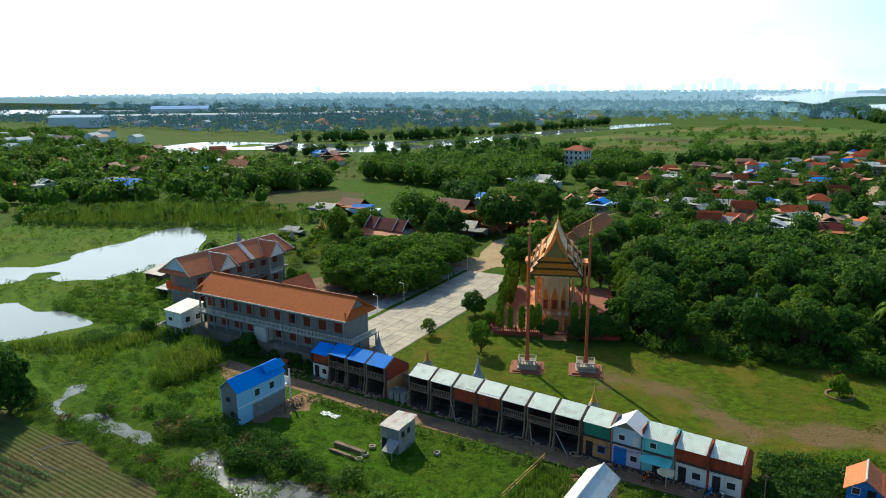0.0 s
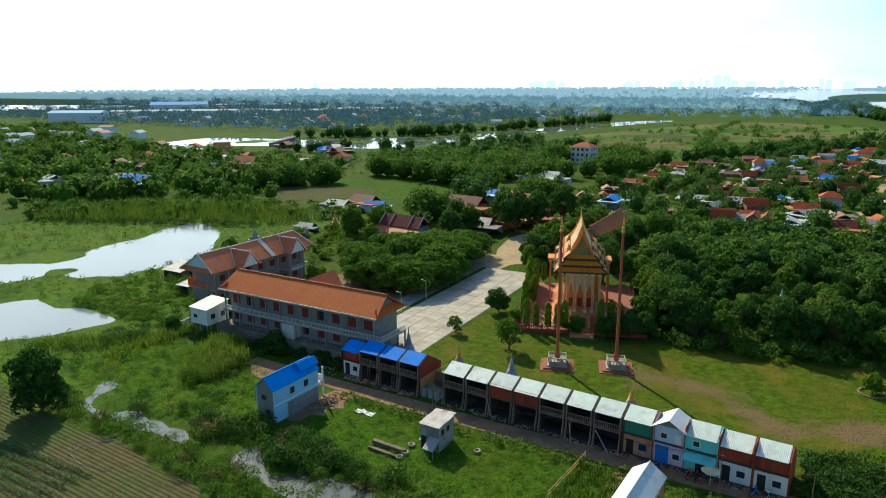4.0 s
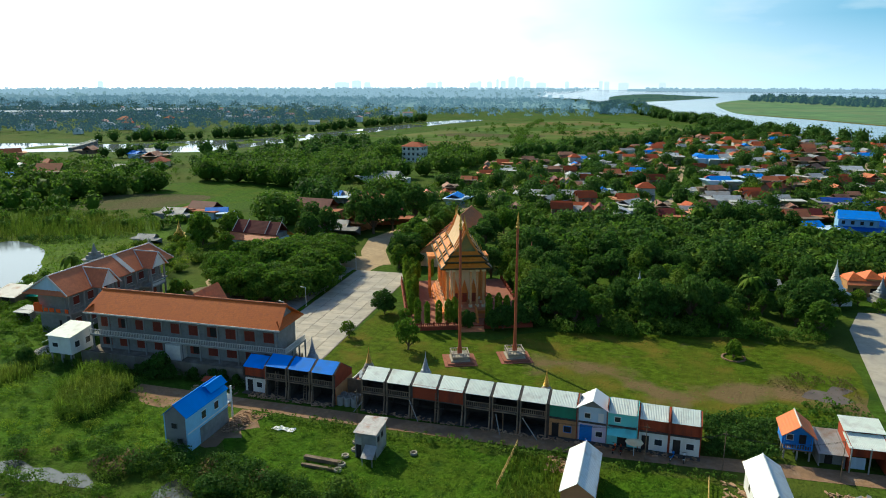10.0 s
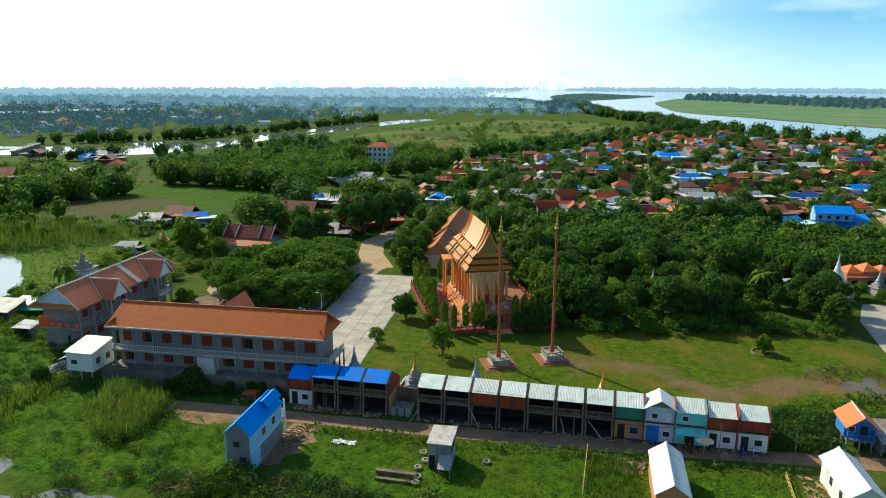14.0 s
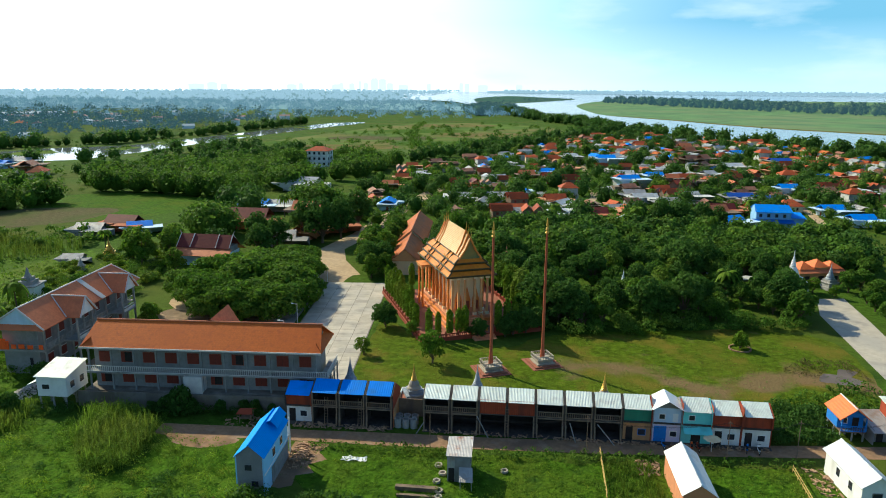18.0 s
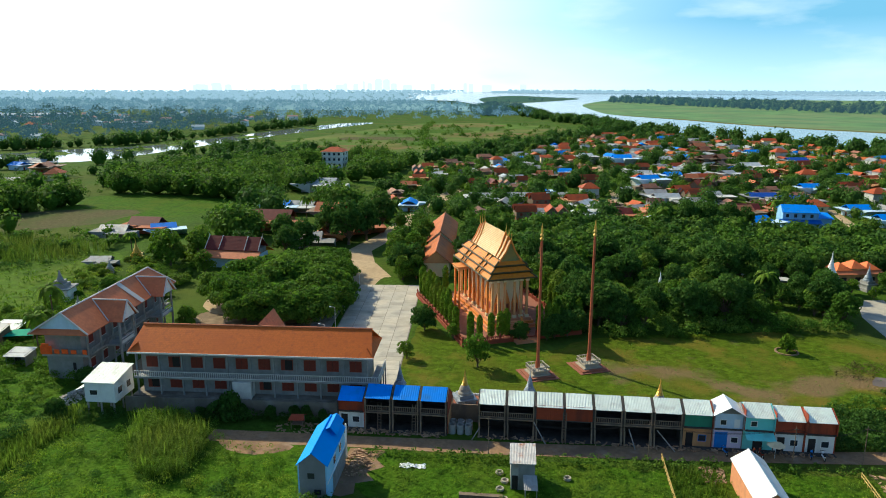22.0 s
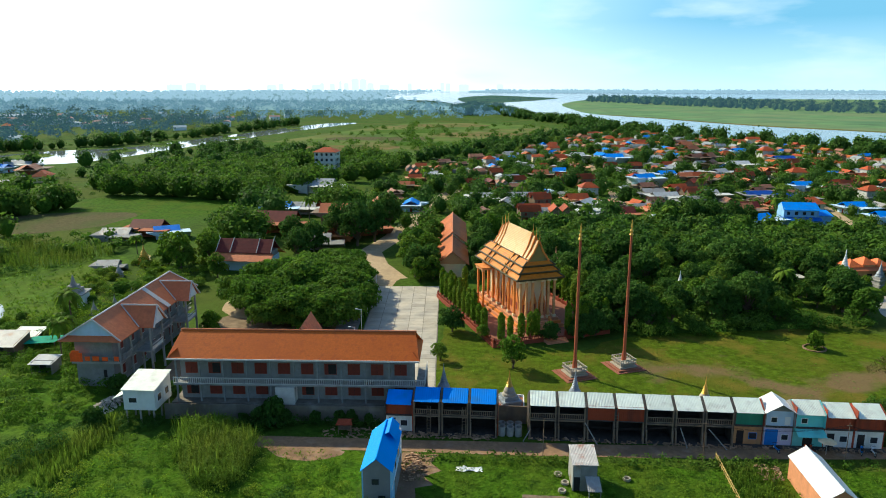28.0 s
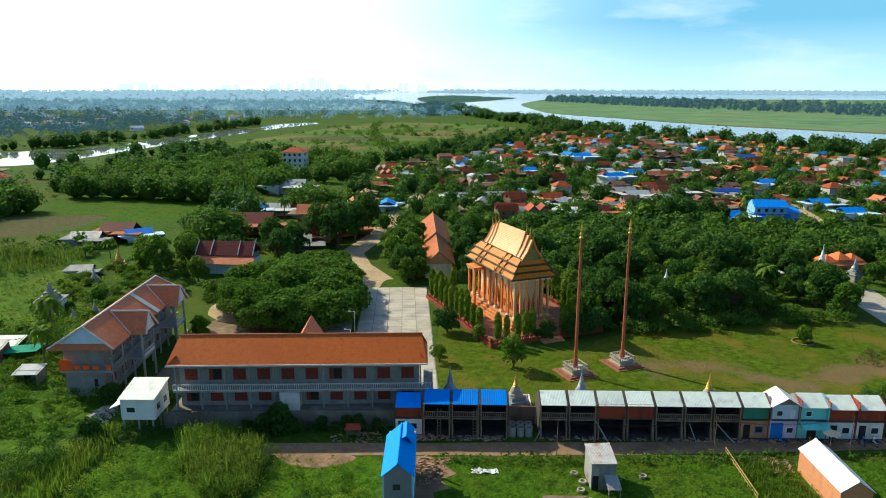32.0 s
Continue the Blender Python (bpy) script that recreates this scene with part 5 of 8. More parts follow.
def clear_of(pts, taken, gap):
    """Leaves out places nearer than gap to any of taken."""
    grid = {}
    for x, y in taken:
        grid.setdefault((int(x // gap), int(y // gap)), []).append((x, y))
    out = []
    for x, y in pts:
        i, j = int(x // gap), int(y // gap)
        if not any((x - a) ** 2 + (y - b) ** 2 < gap * gap for u in (i - 1, i, i + 1) for v in (j - 1, j, j + 1) for a, b in grid.get((u, v), ())):
            out.append((x, y))
    return out


VILLAGE = [(-50, 160), (0, 150), (45, 144), (84, 168), (112, 150), (160, 146), (230, 190), (250, 290), (225, 410), (185, 500), (140, 570), (100, 590), (60, 540), (30, 470), (0, 380), (-50, 300), (-60, 220)]
LANES = [[(51, 369), (47, 310), (45, 265), (44, 213), (38, 190)], [(150, 392), (141, 332), (134, 280), (127, 235), (121, 198), (119, 181), (114, 152), (108, 134)]]
lane_spots = []
for line in LANES:
    strip("village_lane", line, 3.2, 0.03, SAND, "pale sandy lane between village houses", "lane")
    for (xa, ya), (xb, yb) in zip(line, line[1:]):
        lane_spots += [(xa + (xb - xa) * k / 8, ya + (yb - ya) * k / 8) for k in range(9)]
rng = random.Random(11)
NAMED = [(11, 6, 156, 10), (3, 12, 160, 8), (11, 17, 156, 95), (11, 11, 183, 20), (10, 25.6, 151, 98), (8, 39, 162, 8), (3, 46, 146, 70), (0, 26, 190, 15), (3, 28, 180, 60), (7, 32, 205, 10), (11, 35, 243, 15), (0, 30, 343, 10), (10, 41, 340, 12), (4, 25, 280, 10), (0, 37, 296, 80),
         (11, 26, 249, 20), (2, 15, 256, 15), (9, 60, 326, 8), (0, 76, 415, 12), (1, 82, 498, 8), (3, 69, 364, 50), (3, 86, 350, 10), (3, 64, 279, 5), (4, 78, 272, 15), (6, 59, 210, 10), (9, 61, 240, 20), (8, 69, 212, 70), (11, 73, 203, 20), (3, 62, 201, 10), (3, 80, 209, 12), (6, 70, 190, 15),
         (11, 82, 231, 60), (2, 89, 243, 60), (0, 92, 265, 12), (2, 125, 426, 15), (0, 100, 463, 20), (5, 110, 341, 30), (2, 121, 395, 30), (10, 103, 269, 30), (5, 109, 306, 60), (2, 118, 343, 50), (0, 130, 370, 60), (1, 136, 371, 20), (11, 112, 261, 15), (3, 128, 320, 10), (13, 100, 206, 8), (13, 110, 200, 10),
         (4, 153, 398, 15), (6, 177, 428, 15), (7, 161, 373, 10), (13, 163, 349, 10), (0, 146, 302, 15), (11, 156, 314, 15), (1, 146, 285, 5), (4, 129, 236, 10), (0, 136, 223, 25), (11, 144, 232, 20), (1, 112, 186, 8), (4, 82, 152, 30), (0, 99, 180, 15), (8, 86, 177, 10), (2, 80, 163, 20), (4, 125, 180, 10),
         (7, 143, 205, 8), (0, 159, 252, 20), (4, 127, 161, 10), (5, 138, 219, 15), (3, -11, 193, 5), (4, -37, 172, 95), (3, 4, 196, 5), (6, -2, 178, 80)]
for k, x, y, turn in NAMED:
    settle(k, x, y, turn, 0.84 if y < 300 else 0.95)
named_spots = [(x, y) for k, x, y, turn in NAMED] + [(97, 158), (84, 156), (108, 160), (-35, 160), (-31, 190), (-26, 215)]
spots = clear_of(clear_of(scatter(VILLAGE, 10.5, 21, 0.62), named_spots, 10.5), lane_spots, 6.0)
near_spots = sorted(spots, key=lambda p: p[1] + 0.25 * abs(p[0]))[:150]
for x, y in near_spots:
    k = rng.choices(range(14), (3, 1.6, 3, 1.6, 0.7, 3, 2.6, 0.9, 2, 0.7, 0.9, 3, 1.2, 0.4))[0]
    settle(k, x, y, 15 + rng.choice((0, 90, 180, 270)) + rng.uniform(-12, 12), rng.uniform(0.5, 0.74))
more_spots = clear_of(spots, near_spots, 1.0)
spots = spots + named_spots


def far_houses(places, name, walls, roofs, label, seed, size=1.0):
    """Houses too many and too far to be told apart, in one mesh with two materials."""
    r = random.Random(seed)
    g = Geo()
    cut = []
    for x, y in places:
        w, d, hh, up = r.uniform(8, 16), r.uniform(6, 9), r.uniform(3, 6), r.uniform(1.5, 2.6)
        m = at(x, y, 0, 20 + r.choice((0, 90, 180, 270)) + r.uniform(-14, 14)) @ Matrix.Scale(size, 4)
        for roof in (0, 1):
            part_geo = Geo()
            if roof:
                part_geo.add([(-w / 2, -d / 2 - 0.4, hh), (w / 2, -d / 2 - 0.4, hh), (w / 2, 0, hh + up), (-w / 2, 0, hh + up), (w / 2, d / 2 + 0.4, hh), (-w / 2, d / 2 + 0.4, hh)],
                             [(0, 1, 2, 3), (3, 2, 4, 5), (1, 4, 2), (0, 3, 5)])
            else:
                part_geo.box(-w / 2 + 0.4, -d / 2, 0, w / 2 - 0.4, d / 2, hh)
            part_geo.moved(m)
            cut += [roof] * len(part_geo.f)
            g.add(part_geo.v, part_geo.f)
    me = g.mesh(name, walls)
    me.materials.append(roofs)
    me.polygons.foreach_set("material_index", cut)
    return tagged(new(name, me), label, "houses", "", "stuff")


# Far house materials with bluish emission mixed in as distance haze.
FARPALE = mat("far_pale_plaster_haze_glow", (0.5, 0.5, 0.48), 0.9, var=0.12, scale=0.1, emit=((0.25, 0.45, 0.6), 0.12))
FARGREY = mat("far_grey_sheet_haze_glow", (0.34, 0.37, 0.39), 0.8, var=0.12, scale=0.1, emit=((0.25, 0.45, 0.6), 0.12))
FARRED = mat("far_red_tiles_haze_glow", (0.33, 0.13, 0.075), 0.8, var=0.2, scale=0.1, emit=((0.25, 0.45, 0.6), 0.12))
OUTER = [(-420, 70), (-235, 75), (-205, 120), (-210, 230), (-250, 290), (-420, 260), (-640, 330), (-700, 180)]
outer_spots = scatter(OUTER, 24.0, 22, 0.5)
for i, (x, y) in enumerate(sorted(outer_spots, key=lambda p: math.hypot(*p))):
    if i < 40:
        settle(rng.choice((0, 1, 3, 3, 4, 5, 6, 8)), x, y, rng.uniform(0, 360), rng.uniform(0.8, 1.2))
rest = sorted(outer_spots, key=lambda p: math.hypot(*p))[40:] + scatter([(-900, 380), (-330, 420), (-280, 600), (-300, 900), (-1100, 900)], 34.0, 23, 0.4)
rng_v = random.Random(19)
rng_v.shuffle(more_spots)
k0 = len(more_spots) // 12
for a, b, wall_mat, roof_mat, note in ((0, 3, CREAM, VTILE, "village houses with orange roofs"), (3, 6, DULLWALL, OLDTILE, "village houses with red-brown roofs"), (6, 9, DULLWALL, DULLZINC, "village houses with grey sheet roofs"),
                                       (11, 12, PALEBLUE, BLUEROOF, "village houses with blue sheet roofs"), (9, 11, TIMBER, RUSTROOF, "village houses with rusty roofs")):
    far_houses(more_spots[a * k0:b * k0], "far_houses", wall_mat, roof_mat, note, 30 + a, 0.62)
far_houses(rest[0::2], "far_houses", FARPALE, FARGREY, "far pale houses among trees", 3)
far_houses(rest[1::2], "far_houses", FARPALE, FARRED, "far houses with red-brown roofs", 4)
far_houses(clear_of(scatter([(60, 470), (200, 500), (320, 420), (360, 300), (420, 200), (330, 180), (330, 270), (290, 400), (190, 480)], 15, 24, 0.7), spots, 9), "far_houses", CREAM, VTILE, "far village houses with orange roofs", 5, 0.8)


# ---- woods too many to count ----
def wood(name, places, size, material, seed, quads=46, label="", leaf=1.0, kind="stuff"):
    """Many crowns in one mesh: each a heap of leaf sprays. places: x, y and scale."""
    places = [q for q in places if not (q[0] < -60 and q[1] < 70 and (inside(q[0], q[1], POND_FAR) or inside(q[0], q[1], POND_NEAR)))]
    r = np.random.default_rng(seed)
    P = np.array(places, float)
    n = len(P)
    if n == 0:
        return
    d = r.normal(0, 1, (n, quads, 3))
    d /= np.linalg.norm(d, axis=2, keepdims=True)
    d[..., 2] = np.where(d[..., 2] < -0.2, -d[..., 2], d[..., 2])
    sc = P[:, 2][:, None, None] * size
    lump = r.normal(0, 0.22, (n, quads, 1)) + 1.0
    tall = np.where(sc > 3.0, 1.0, 0.0)
    reach = np.concatenate([0.62 + 0 * sc, 0.62 + 0 * sc, 0.5 + 0.12 * tall], 2)
    lift = np.concatenate([0 * sc, 0 * sc, 0.44 + 0.08 * tall], 2)
    c = np.concatenate([P[:, :2], np.zeros((n, 1))], 1)[:, None, :] + d * lump * sc * reach + sc * lift
    nr = d + r.normal(0, 0.5, d.shape)
    nr /= np.linalg.norm(nr, axis=2, keepdims=True)
    a = np.cross(nr, r.normal(0, 1, d.shape))
    a /= np.linalg.norm(a, axis=2, keepdims=True)
    b = np.cross(nr, a)
    s = sc * leaf * 0.17 * r.uniform(0.7, 1.4, (n, quads, 1))
    vs = np.stack([c - a * s, c - b * s * 0.7 + nr * s * 0.2, c + a * s, c + b * s * 0.7 + nr * s * 0.2], 2).reshape(-1, 3)
    me = bpy.data.meshes.new(name)
    big = P[P[:, 2] * size > 3.0] if quads >= 60 else P[:0]
    if len(big):
        rings, around = 4, 7
        u, w = np.meshgrid(np.linspace(0.12, 0.86, rings) * math.pi, np.arange(around) * 2 * math.pi / around, indexing="ij")
        ball = np.stack([np.sin(u) * np.cos(w), np.sin(u) * np.sin(w), np.cos(u)], 2).reshape(1, -1, 3)
        hearts = ball * r.uniform(0.8, 1.15, (len(big), rings * around, 1)) * big[:, 2][:, None, None] * size * np.array((0.53, 0.53, 0.52))
        hearts = hearts + np.concatenate([big[:, :2], 0.52 * size * big[:, 2:3]], 1)[:, None, :]
        faces = [(i * around + j, (i + 1) * around + j, (i + 1) * around + (j + 1) % around, i * around + (j + 1) % around) for i in range(rings - 1) for j in range(around)]
        faces += [(0, 1, 2, 3), (0, 3, 4, 5)]
        hf = (np.array(faces)[None] + (np.arange(len(big)) * rings * around)[:, None, None]).reshape(-1, 4)
        vi = np.concatenate([np.arange(len(vs)), (hf + len(vs)).ravel()])
        vs = np.concatenate([vs, hearts.reshape(-1, 3)])
    else:
        vi = np.arange(len(vs))
    q = len(vi) // 4
    me.vertices.add(len(vs))
    me.vertices.foreach_set("co", vs.ravel())
    me.loops.add(4 * q)
    me.loops.foreach_set("vertex_index", vi)
    me.polygons.add(q)
    me.polygons.foreach_set("loop_start", np.arange(0, 4 * q, 4))
    me.polygons.foreach_set("loop_total", np.full(q, 4))
    me.update(calc_edges=True)
    me.materials.append(material)
    return tagged(new(name, me), label, "trees", "", kind)


def sized(pts, lo, hi, seed):
    r = random.Random(seed)
    return [(x, y, r.uniform(lo, hi)) for x, y in pts]


built_on = spots + lane_spots[::2]
wood("garden_scrub", sized(clear_of(scatter(VILLAGE, 3.6, 431, 0.55), spots, 4.2), 0.7, 1.6, 401), 1, LEAF_DARK, 441, 14, "low dark scrub and banana plants in the village gardens", 1.1)
wood("garden_scrub", sized(scatter([(-62, 150), (0, 146), (45, 138), (84, 160), (112, 148), (160, 140), (120, 120), (60, 112), (0, 118), (-30, 128)], 3.2, 432, 0.6), 0.9, 2.2, 402), 1, LEAF_DARK, 442, 24, "dark scrub between the wood and the village", 0.9)
wood("woodland", sized(clear_of(scatter([(-62, 150), (0, 146), (26, 140), (34, 116), (0, 120), (-30, 130)], 7.0, 433, 0.4), built_on + [(-15, 138), (-20, 122)], 6.0), 3.0, 5.5, 403), 1, LEAF_MID, 443, 260, "garden trees between the wood and the village", 0.45)
wood("village_trees", sized(clear_of(scatter(VILLAGE, 5.2, 31, 0.38), built_on, 4.3), 1.7, 4.0, 1), 1, LEAF_MID, 41, 96, "dense green garden trees between the village houses", 0.62)
wood("village_trees", sized(clear_of(scatter(VILLAGE, 9.0, 32, 0.44), built_on, 5.6), 3.4, 6.4, 2), 1, LEAF_DARK, 42, 240, "tall dark garden trees in the village", 0.48)
wood("village_trees", sized(clear_of(scatter(VILLAGE, 9.5, 332, 0.4), built_on, 5.2), 2.0, 3.4, 2), 1, LEAF_LIGHT, 342, 150, "light green garden bushes in the village", 0.6)


def off_fields(pts):
    """Leaves out places on the two fields."""
    return [p for p in pts if not inside(p[0], p[1], BROWN_FIELD) and not inside(p[0], p[1], GREEN_FIELD)]


BELT = [(-190, 212), (-110, 200), (-70, 250), (-55, 320), (-92, 350), (-150, 300), (-195, 250)]
wood("woodland", sized(clear_of(scatter(BELT, 7.0, 33, 0.75), [(-102, 304), (-100, 292), (-98, 280), (-96, 266)], 12), 4.0, 8.0, 3), 1, LEAF_MID, 43, 230, "dark woodland between the fields and the canal", 0.52)
wood("woodland", sized(clear_of(scatter([(-72, 94), (-62, 150), (-66, 220), (-96, 205), (-98, 140), (-90, 104)], 8.0, 34, 0.5), [(-75, 131), (-75, 122), (-72, 160), (-72, 152), (-80, 199), (-80, 190), (-80, 161), (-84, 214), (-84, 206)], 8), 4, 8, 4), 1, LEAF_DARK, 44, 320, "dark trees round the fields", 0.5)
wood("woodland", sized(off_fields(scatter([(-700, 40), (-330, 45), (-215, 62), (-190, 92), (-150, 118), (-150, 160), (-205, 165), (-205, 215), (-330, 215), (-480, 240), (-700, 340)], 9.5, 35, 0.7)), 3.5, 8, 5), 1, LEAF_MID, 45, 90, "scattered trees round the far hamlets", 0.7)
wood("scrub", sized(clear_of(off_fields(scatter([(-330, 60), (-215, 75), (-150, 108), (-150, 112), (-150, 124), (-180, 150), (-186, 190), (-110, 195), (-130, 215), (-215, 220), (-235, 285), (-340, 235), (-480, 240), (-600, 200)], 7.5, 191, 0.45)), [(-90, 150)], 14), 1.0, 2.8, 51), 1, LEAF_MID, 191, 60, "low scrub over the rough fields", 0.7)
wood("woodland", [(x + dx, y + dy, s) for x, y in ((-184, 134), (-181, 148), (-190, 156), (-172, 162), (-208, 140), (-200, 166), (-81, 113), (-84, 118), (-150, 196), (-136, 194), (-122, 190), (-112, 189), (-166, 196), (-100, 184), (-116, 296), (-121, 306), (-92, 212), (-60, 160), (-66, 166)) for dx, dy, s in ((0, 0, 8.5), (4.5, 2.5, 7.0), (-4.0, 2.0, 6.5))], 1, LEAF_MID, 192, 420, "big dark round trees round the fields", 0.42)
wood("woodland", sized(scatter([(-300, 262), (-235, 282), (-190, 212), (-150, 240), (-150, 300), (-92, 350), (-110, 385), (-165, 392), (-205, 420), (-222, 345), (-246, 292), (-300, 275)], 8.5, 434, 0.36), 3.5, 8, 44), 1, LEAF_DARK, 444, 130, "trees between the belt of woodland and the canal", 0.6)
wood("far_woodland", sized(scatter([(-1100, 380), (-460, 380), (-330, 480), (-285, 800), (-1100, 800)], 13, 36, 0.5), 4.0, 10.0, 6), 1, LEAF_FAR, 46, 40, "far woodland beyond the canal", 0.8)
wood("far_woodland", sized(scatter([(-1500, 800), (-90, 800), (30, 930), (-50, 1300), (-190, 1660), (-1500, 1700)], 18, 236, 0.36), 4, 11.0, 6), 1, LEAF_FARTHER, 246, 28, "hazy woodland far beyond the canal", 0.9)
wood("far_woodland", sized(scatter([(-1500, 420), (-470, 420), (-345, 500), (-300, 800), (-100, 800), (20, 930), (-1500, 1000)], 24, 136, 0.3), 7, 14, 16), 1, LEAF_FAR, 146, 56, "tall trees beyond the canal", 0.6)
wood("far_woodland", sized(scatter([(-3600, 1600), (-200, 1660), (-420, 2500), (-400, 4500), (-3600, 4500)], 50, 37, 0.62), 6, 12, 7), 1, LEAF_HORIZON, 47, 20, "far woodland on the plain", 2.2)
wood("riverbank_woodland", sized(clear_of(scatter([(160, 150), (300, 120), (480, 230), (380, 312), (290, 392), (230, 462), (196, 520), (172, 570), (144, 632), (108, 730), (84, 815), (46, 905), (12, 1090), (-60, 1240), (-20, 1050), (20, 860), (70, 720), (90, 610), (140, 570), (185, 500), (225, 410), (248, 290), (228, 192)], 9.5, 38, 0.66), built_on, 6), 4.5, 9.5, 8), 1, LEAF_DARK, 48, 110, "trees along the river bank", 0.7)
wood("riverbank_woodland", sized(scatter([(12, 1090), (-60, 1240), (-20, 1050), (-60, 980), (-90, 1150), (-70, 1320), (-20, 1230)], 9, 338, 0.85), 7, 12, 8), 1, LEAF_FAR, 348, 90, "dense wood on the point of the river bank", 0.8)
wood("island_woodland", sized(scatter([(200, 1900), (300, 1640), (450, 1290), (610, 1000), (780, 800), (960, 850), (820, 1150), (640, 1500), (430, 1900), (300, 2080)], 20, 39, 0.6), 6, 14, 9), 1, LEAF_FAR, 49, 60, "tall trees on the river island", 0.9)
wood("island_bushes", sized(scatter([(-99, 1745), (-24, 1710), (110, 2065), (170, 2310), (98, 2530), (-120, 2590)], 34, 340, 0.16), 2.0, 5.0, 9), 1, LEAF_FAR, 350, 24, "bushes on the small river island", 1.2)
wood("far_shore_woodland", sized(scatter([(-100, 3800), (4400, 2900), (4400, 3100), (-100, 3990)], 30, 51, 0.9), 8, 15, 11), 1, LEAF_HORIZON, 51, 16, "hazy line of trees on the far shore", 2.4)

wood("canal_bushes", sized(scatter([(-345, 272), (-300, 288), (-255, 300), (-238, 340), (-226, 440), (-195, 640), (-172, 760), (-164, 750), (-186, 630), (-216, 440), (-226, 330), (-250, 288), (-330, 255)], 9, 91, 0.25), 1.0, 2.4, 31), 1, LEAF_MID, 91, 50, "bushes along the near bank of the canal", 0.9)
wood("canal_bushes", sized([(x + random.uniform(-9, 9), y + random.uniform(-9, 9)) for x, y in ((-312, 352), (-272, 388), (-262, 440), (-240, 520), (-222, 655)) for k in range(4)], 1.0, 3.0, 32), 1, LEAF_MID, 92, 60, "bushes on the reed islets", 0.9)
wood("far_bank_trees", sized(scatter([(-380, 352), (-330, 395), (-292, 430), (-274, 515), (-238, 715), (-250, 720), (-290, 520), (-310, 440), (-350, 405), (-385, 360)], 6.0, 93, 0.62), 2, 9, 33), 1, LEAF_DARK, 93, 120, "trees on the far bank of the canal", 0.55)
wood("village_fringe", sized(scatter([(-60, 330), (0, 380), (30, 470), (60, 540), (100, 590), (90, 640), (40, 560), (-30, 430)], 8, 94, 0.6), 3.5, 7.5, 34), 1, LEAF_DARK, 94, 60, "trees between the village and the fields", 0.9)
wood("field_trees", sized(scatter([(-170, 420), (-60, 400), (40, 500), (60, 700), (-100, 770)], 11, 95, 0.16), 1.0, 5.0, 35), 1, LEAF_MID, 95, 56, "single trees in the fields", 0.9)

for k, line in enumerate(([(-180, 470), (-60, 440), (30, 500)], [(-170, 560), (-40, 540), (45, 600)], [(-150, 660), (0, 640)], [(-60, 400), (-90, 560), (-110, 760)], [(-330, 230), (-200, 250), (-150, 300)], [(-165, 380), (-60, 380)])):
    pts = []
    for (xa, ya), (xb, yb) in zip(line, line[1:]):
        n = int(math.hypot(xb - xa, yb - ya) / 3.5)
        pts += [(xa + (xb - xa) * i / n + random.uniform(-4, 4), ya + (yb - ya) * i / n + random.uniform(-4, 4)) for i in range(n) if random.random() < 0.75]
    wood("field_hedge", sized(pts, 0.8, 4.2, 140 + k), 1, LEAF_MID, 150 + k, 56, "hedge of bushes and trees between fields", 0.8)
for k, (cx, cy, a, b, m) in enumerate(((-120, 430, 34, 18, DRYGRASS), (-40, 470, 44, 20, LAWN), (-110, 520, 40, 18, FIELD), (-20, 580, 40, 24, DRYGRASS), (-90, 620, 36, 24, LAWN), (0, 430, 30, 14, FIELD), (-70, 720, 44, 24, DRYGRASS), (-180, 300, 24, 14, LAWN), (-188, 430, 22, 40, LAWN))):
    sheet("field", [(cx - a, cy - b), (cx + a * 0.9, cy - b * 0.8), (cx + a, cy + b), (cx - a * 0.9, cy + b * 0.9)], 0.04 + 0.001 * k, m, "field patch of %s" % ("dry grass" if m is DRYGRASS else "green grass" if m is LAWN else "tilled soil"), "field")

# shrubs, weeds and reeds on the near ground
pool = [(-11.5, -25.2), (-10, -26.6), (-8, -27.4), (-5.5, -28.2), (-3, -27.8), (-1.5, -26.6), (-1, -28.4), (1, -27), (2.5, -25.4), (4.5, -25.2), (6.5, -24.8)]
stream_line = [(-44 + 1.0 * i, -26.6 + 0.9 * math.sin(i * 0.45)) for i in range(52)] + [(-46.3, -21.8), (-46, -23.4), (-45.4, -25.1), (-44.4, -26.6), (-43, -28), (-41, -28.6), (-39.2, -28.9), (-37.8, -28), (-36.4, -27.1), (-34, -27.6), (-31, -28.2), (-29, -27.8), (-27, -27.5), (-24, -27.6), (-21, -27.7)]
wood("shrubs", sized(clear_of(scatter([(-60, -30), (-40, -24.5), (-20, -24), (-13, -18), (8, -19), (22, -20), (20, -40), (-10, -34), (-40, -31)], 1.25, 61, 0.72), stream_line + pool, 1.25), 0.6, 1.7, 12), 1, LEAF_BUSH, 52, 170, "tangled green shrubs along the stream", 0.44)
wood("shrubs", sized(clear_of(scatter([(-60, -23), (-40, -23), (-13, -19), (8, -20), (20, -22), (18, -24), (-10, -24)], 2.6, 66, 0.6), stream_line + pool, 2.1), 1.4, 2.5, 15), 1, LEAF_MID, 55, 380, "taller dark shrubs along the stream", 0.42)
wood("shrubs", sized(clear_of(scatter([(-24, -21), (-13, -19), (8, -20), (10, -24), (-8, -25.5), (-22, -24)], 1.5, 266, 0.7), pool, 1.7), 1.0, 2.4, 215), 1, LEAF_DARK, 255, 320, "dense dark shrubs between the stream and the blue-roofed house", 0.38)
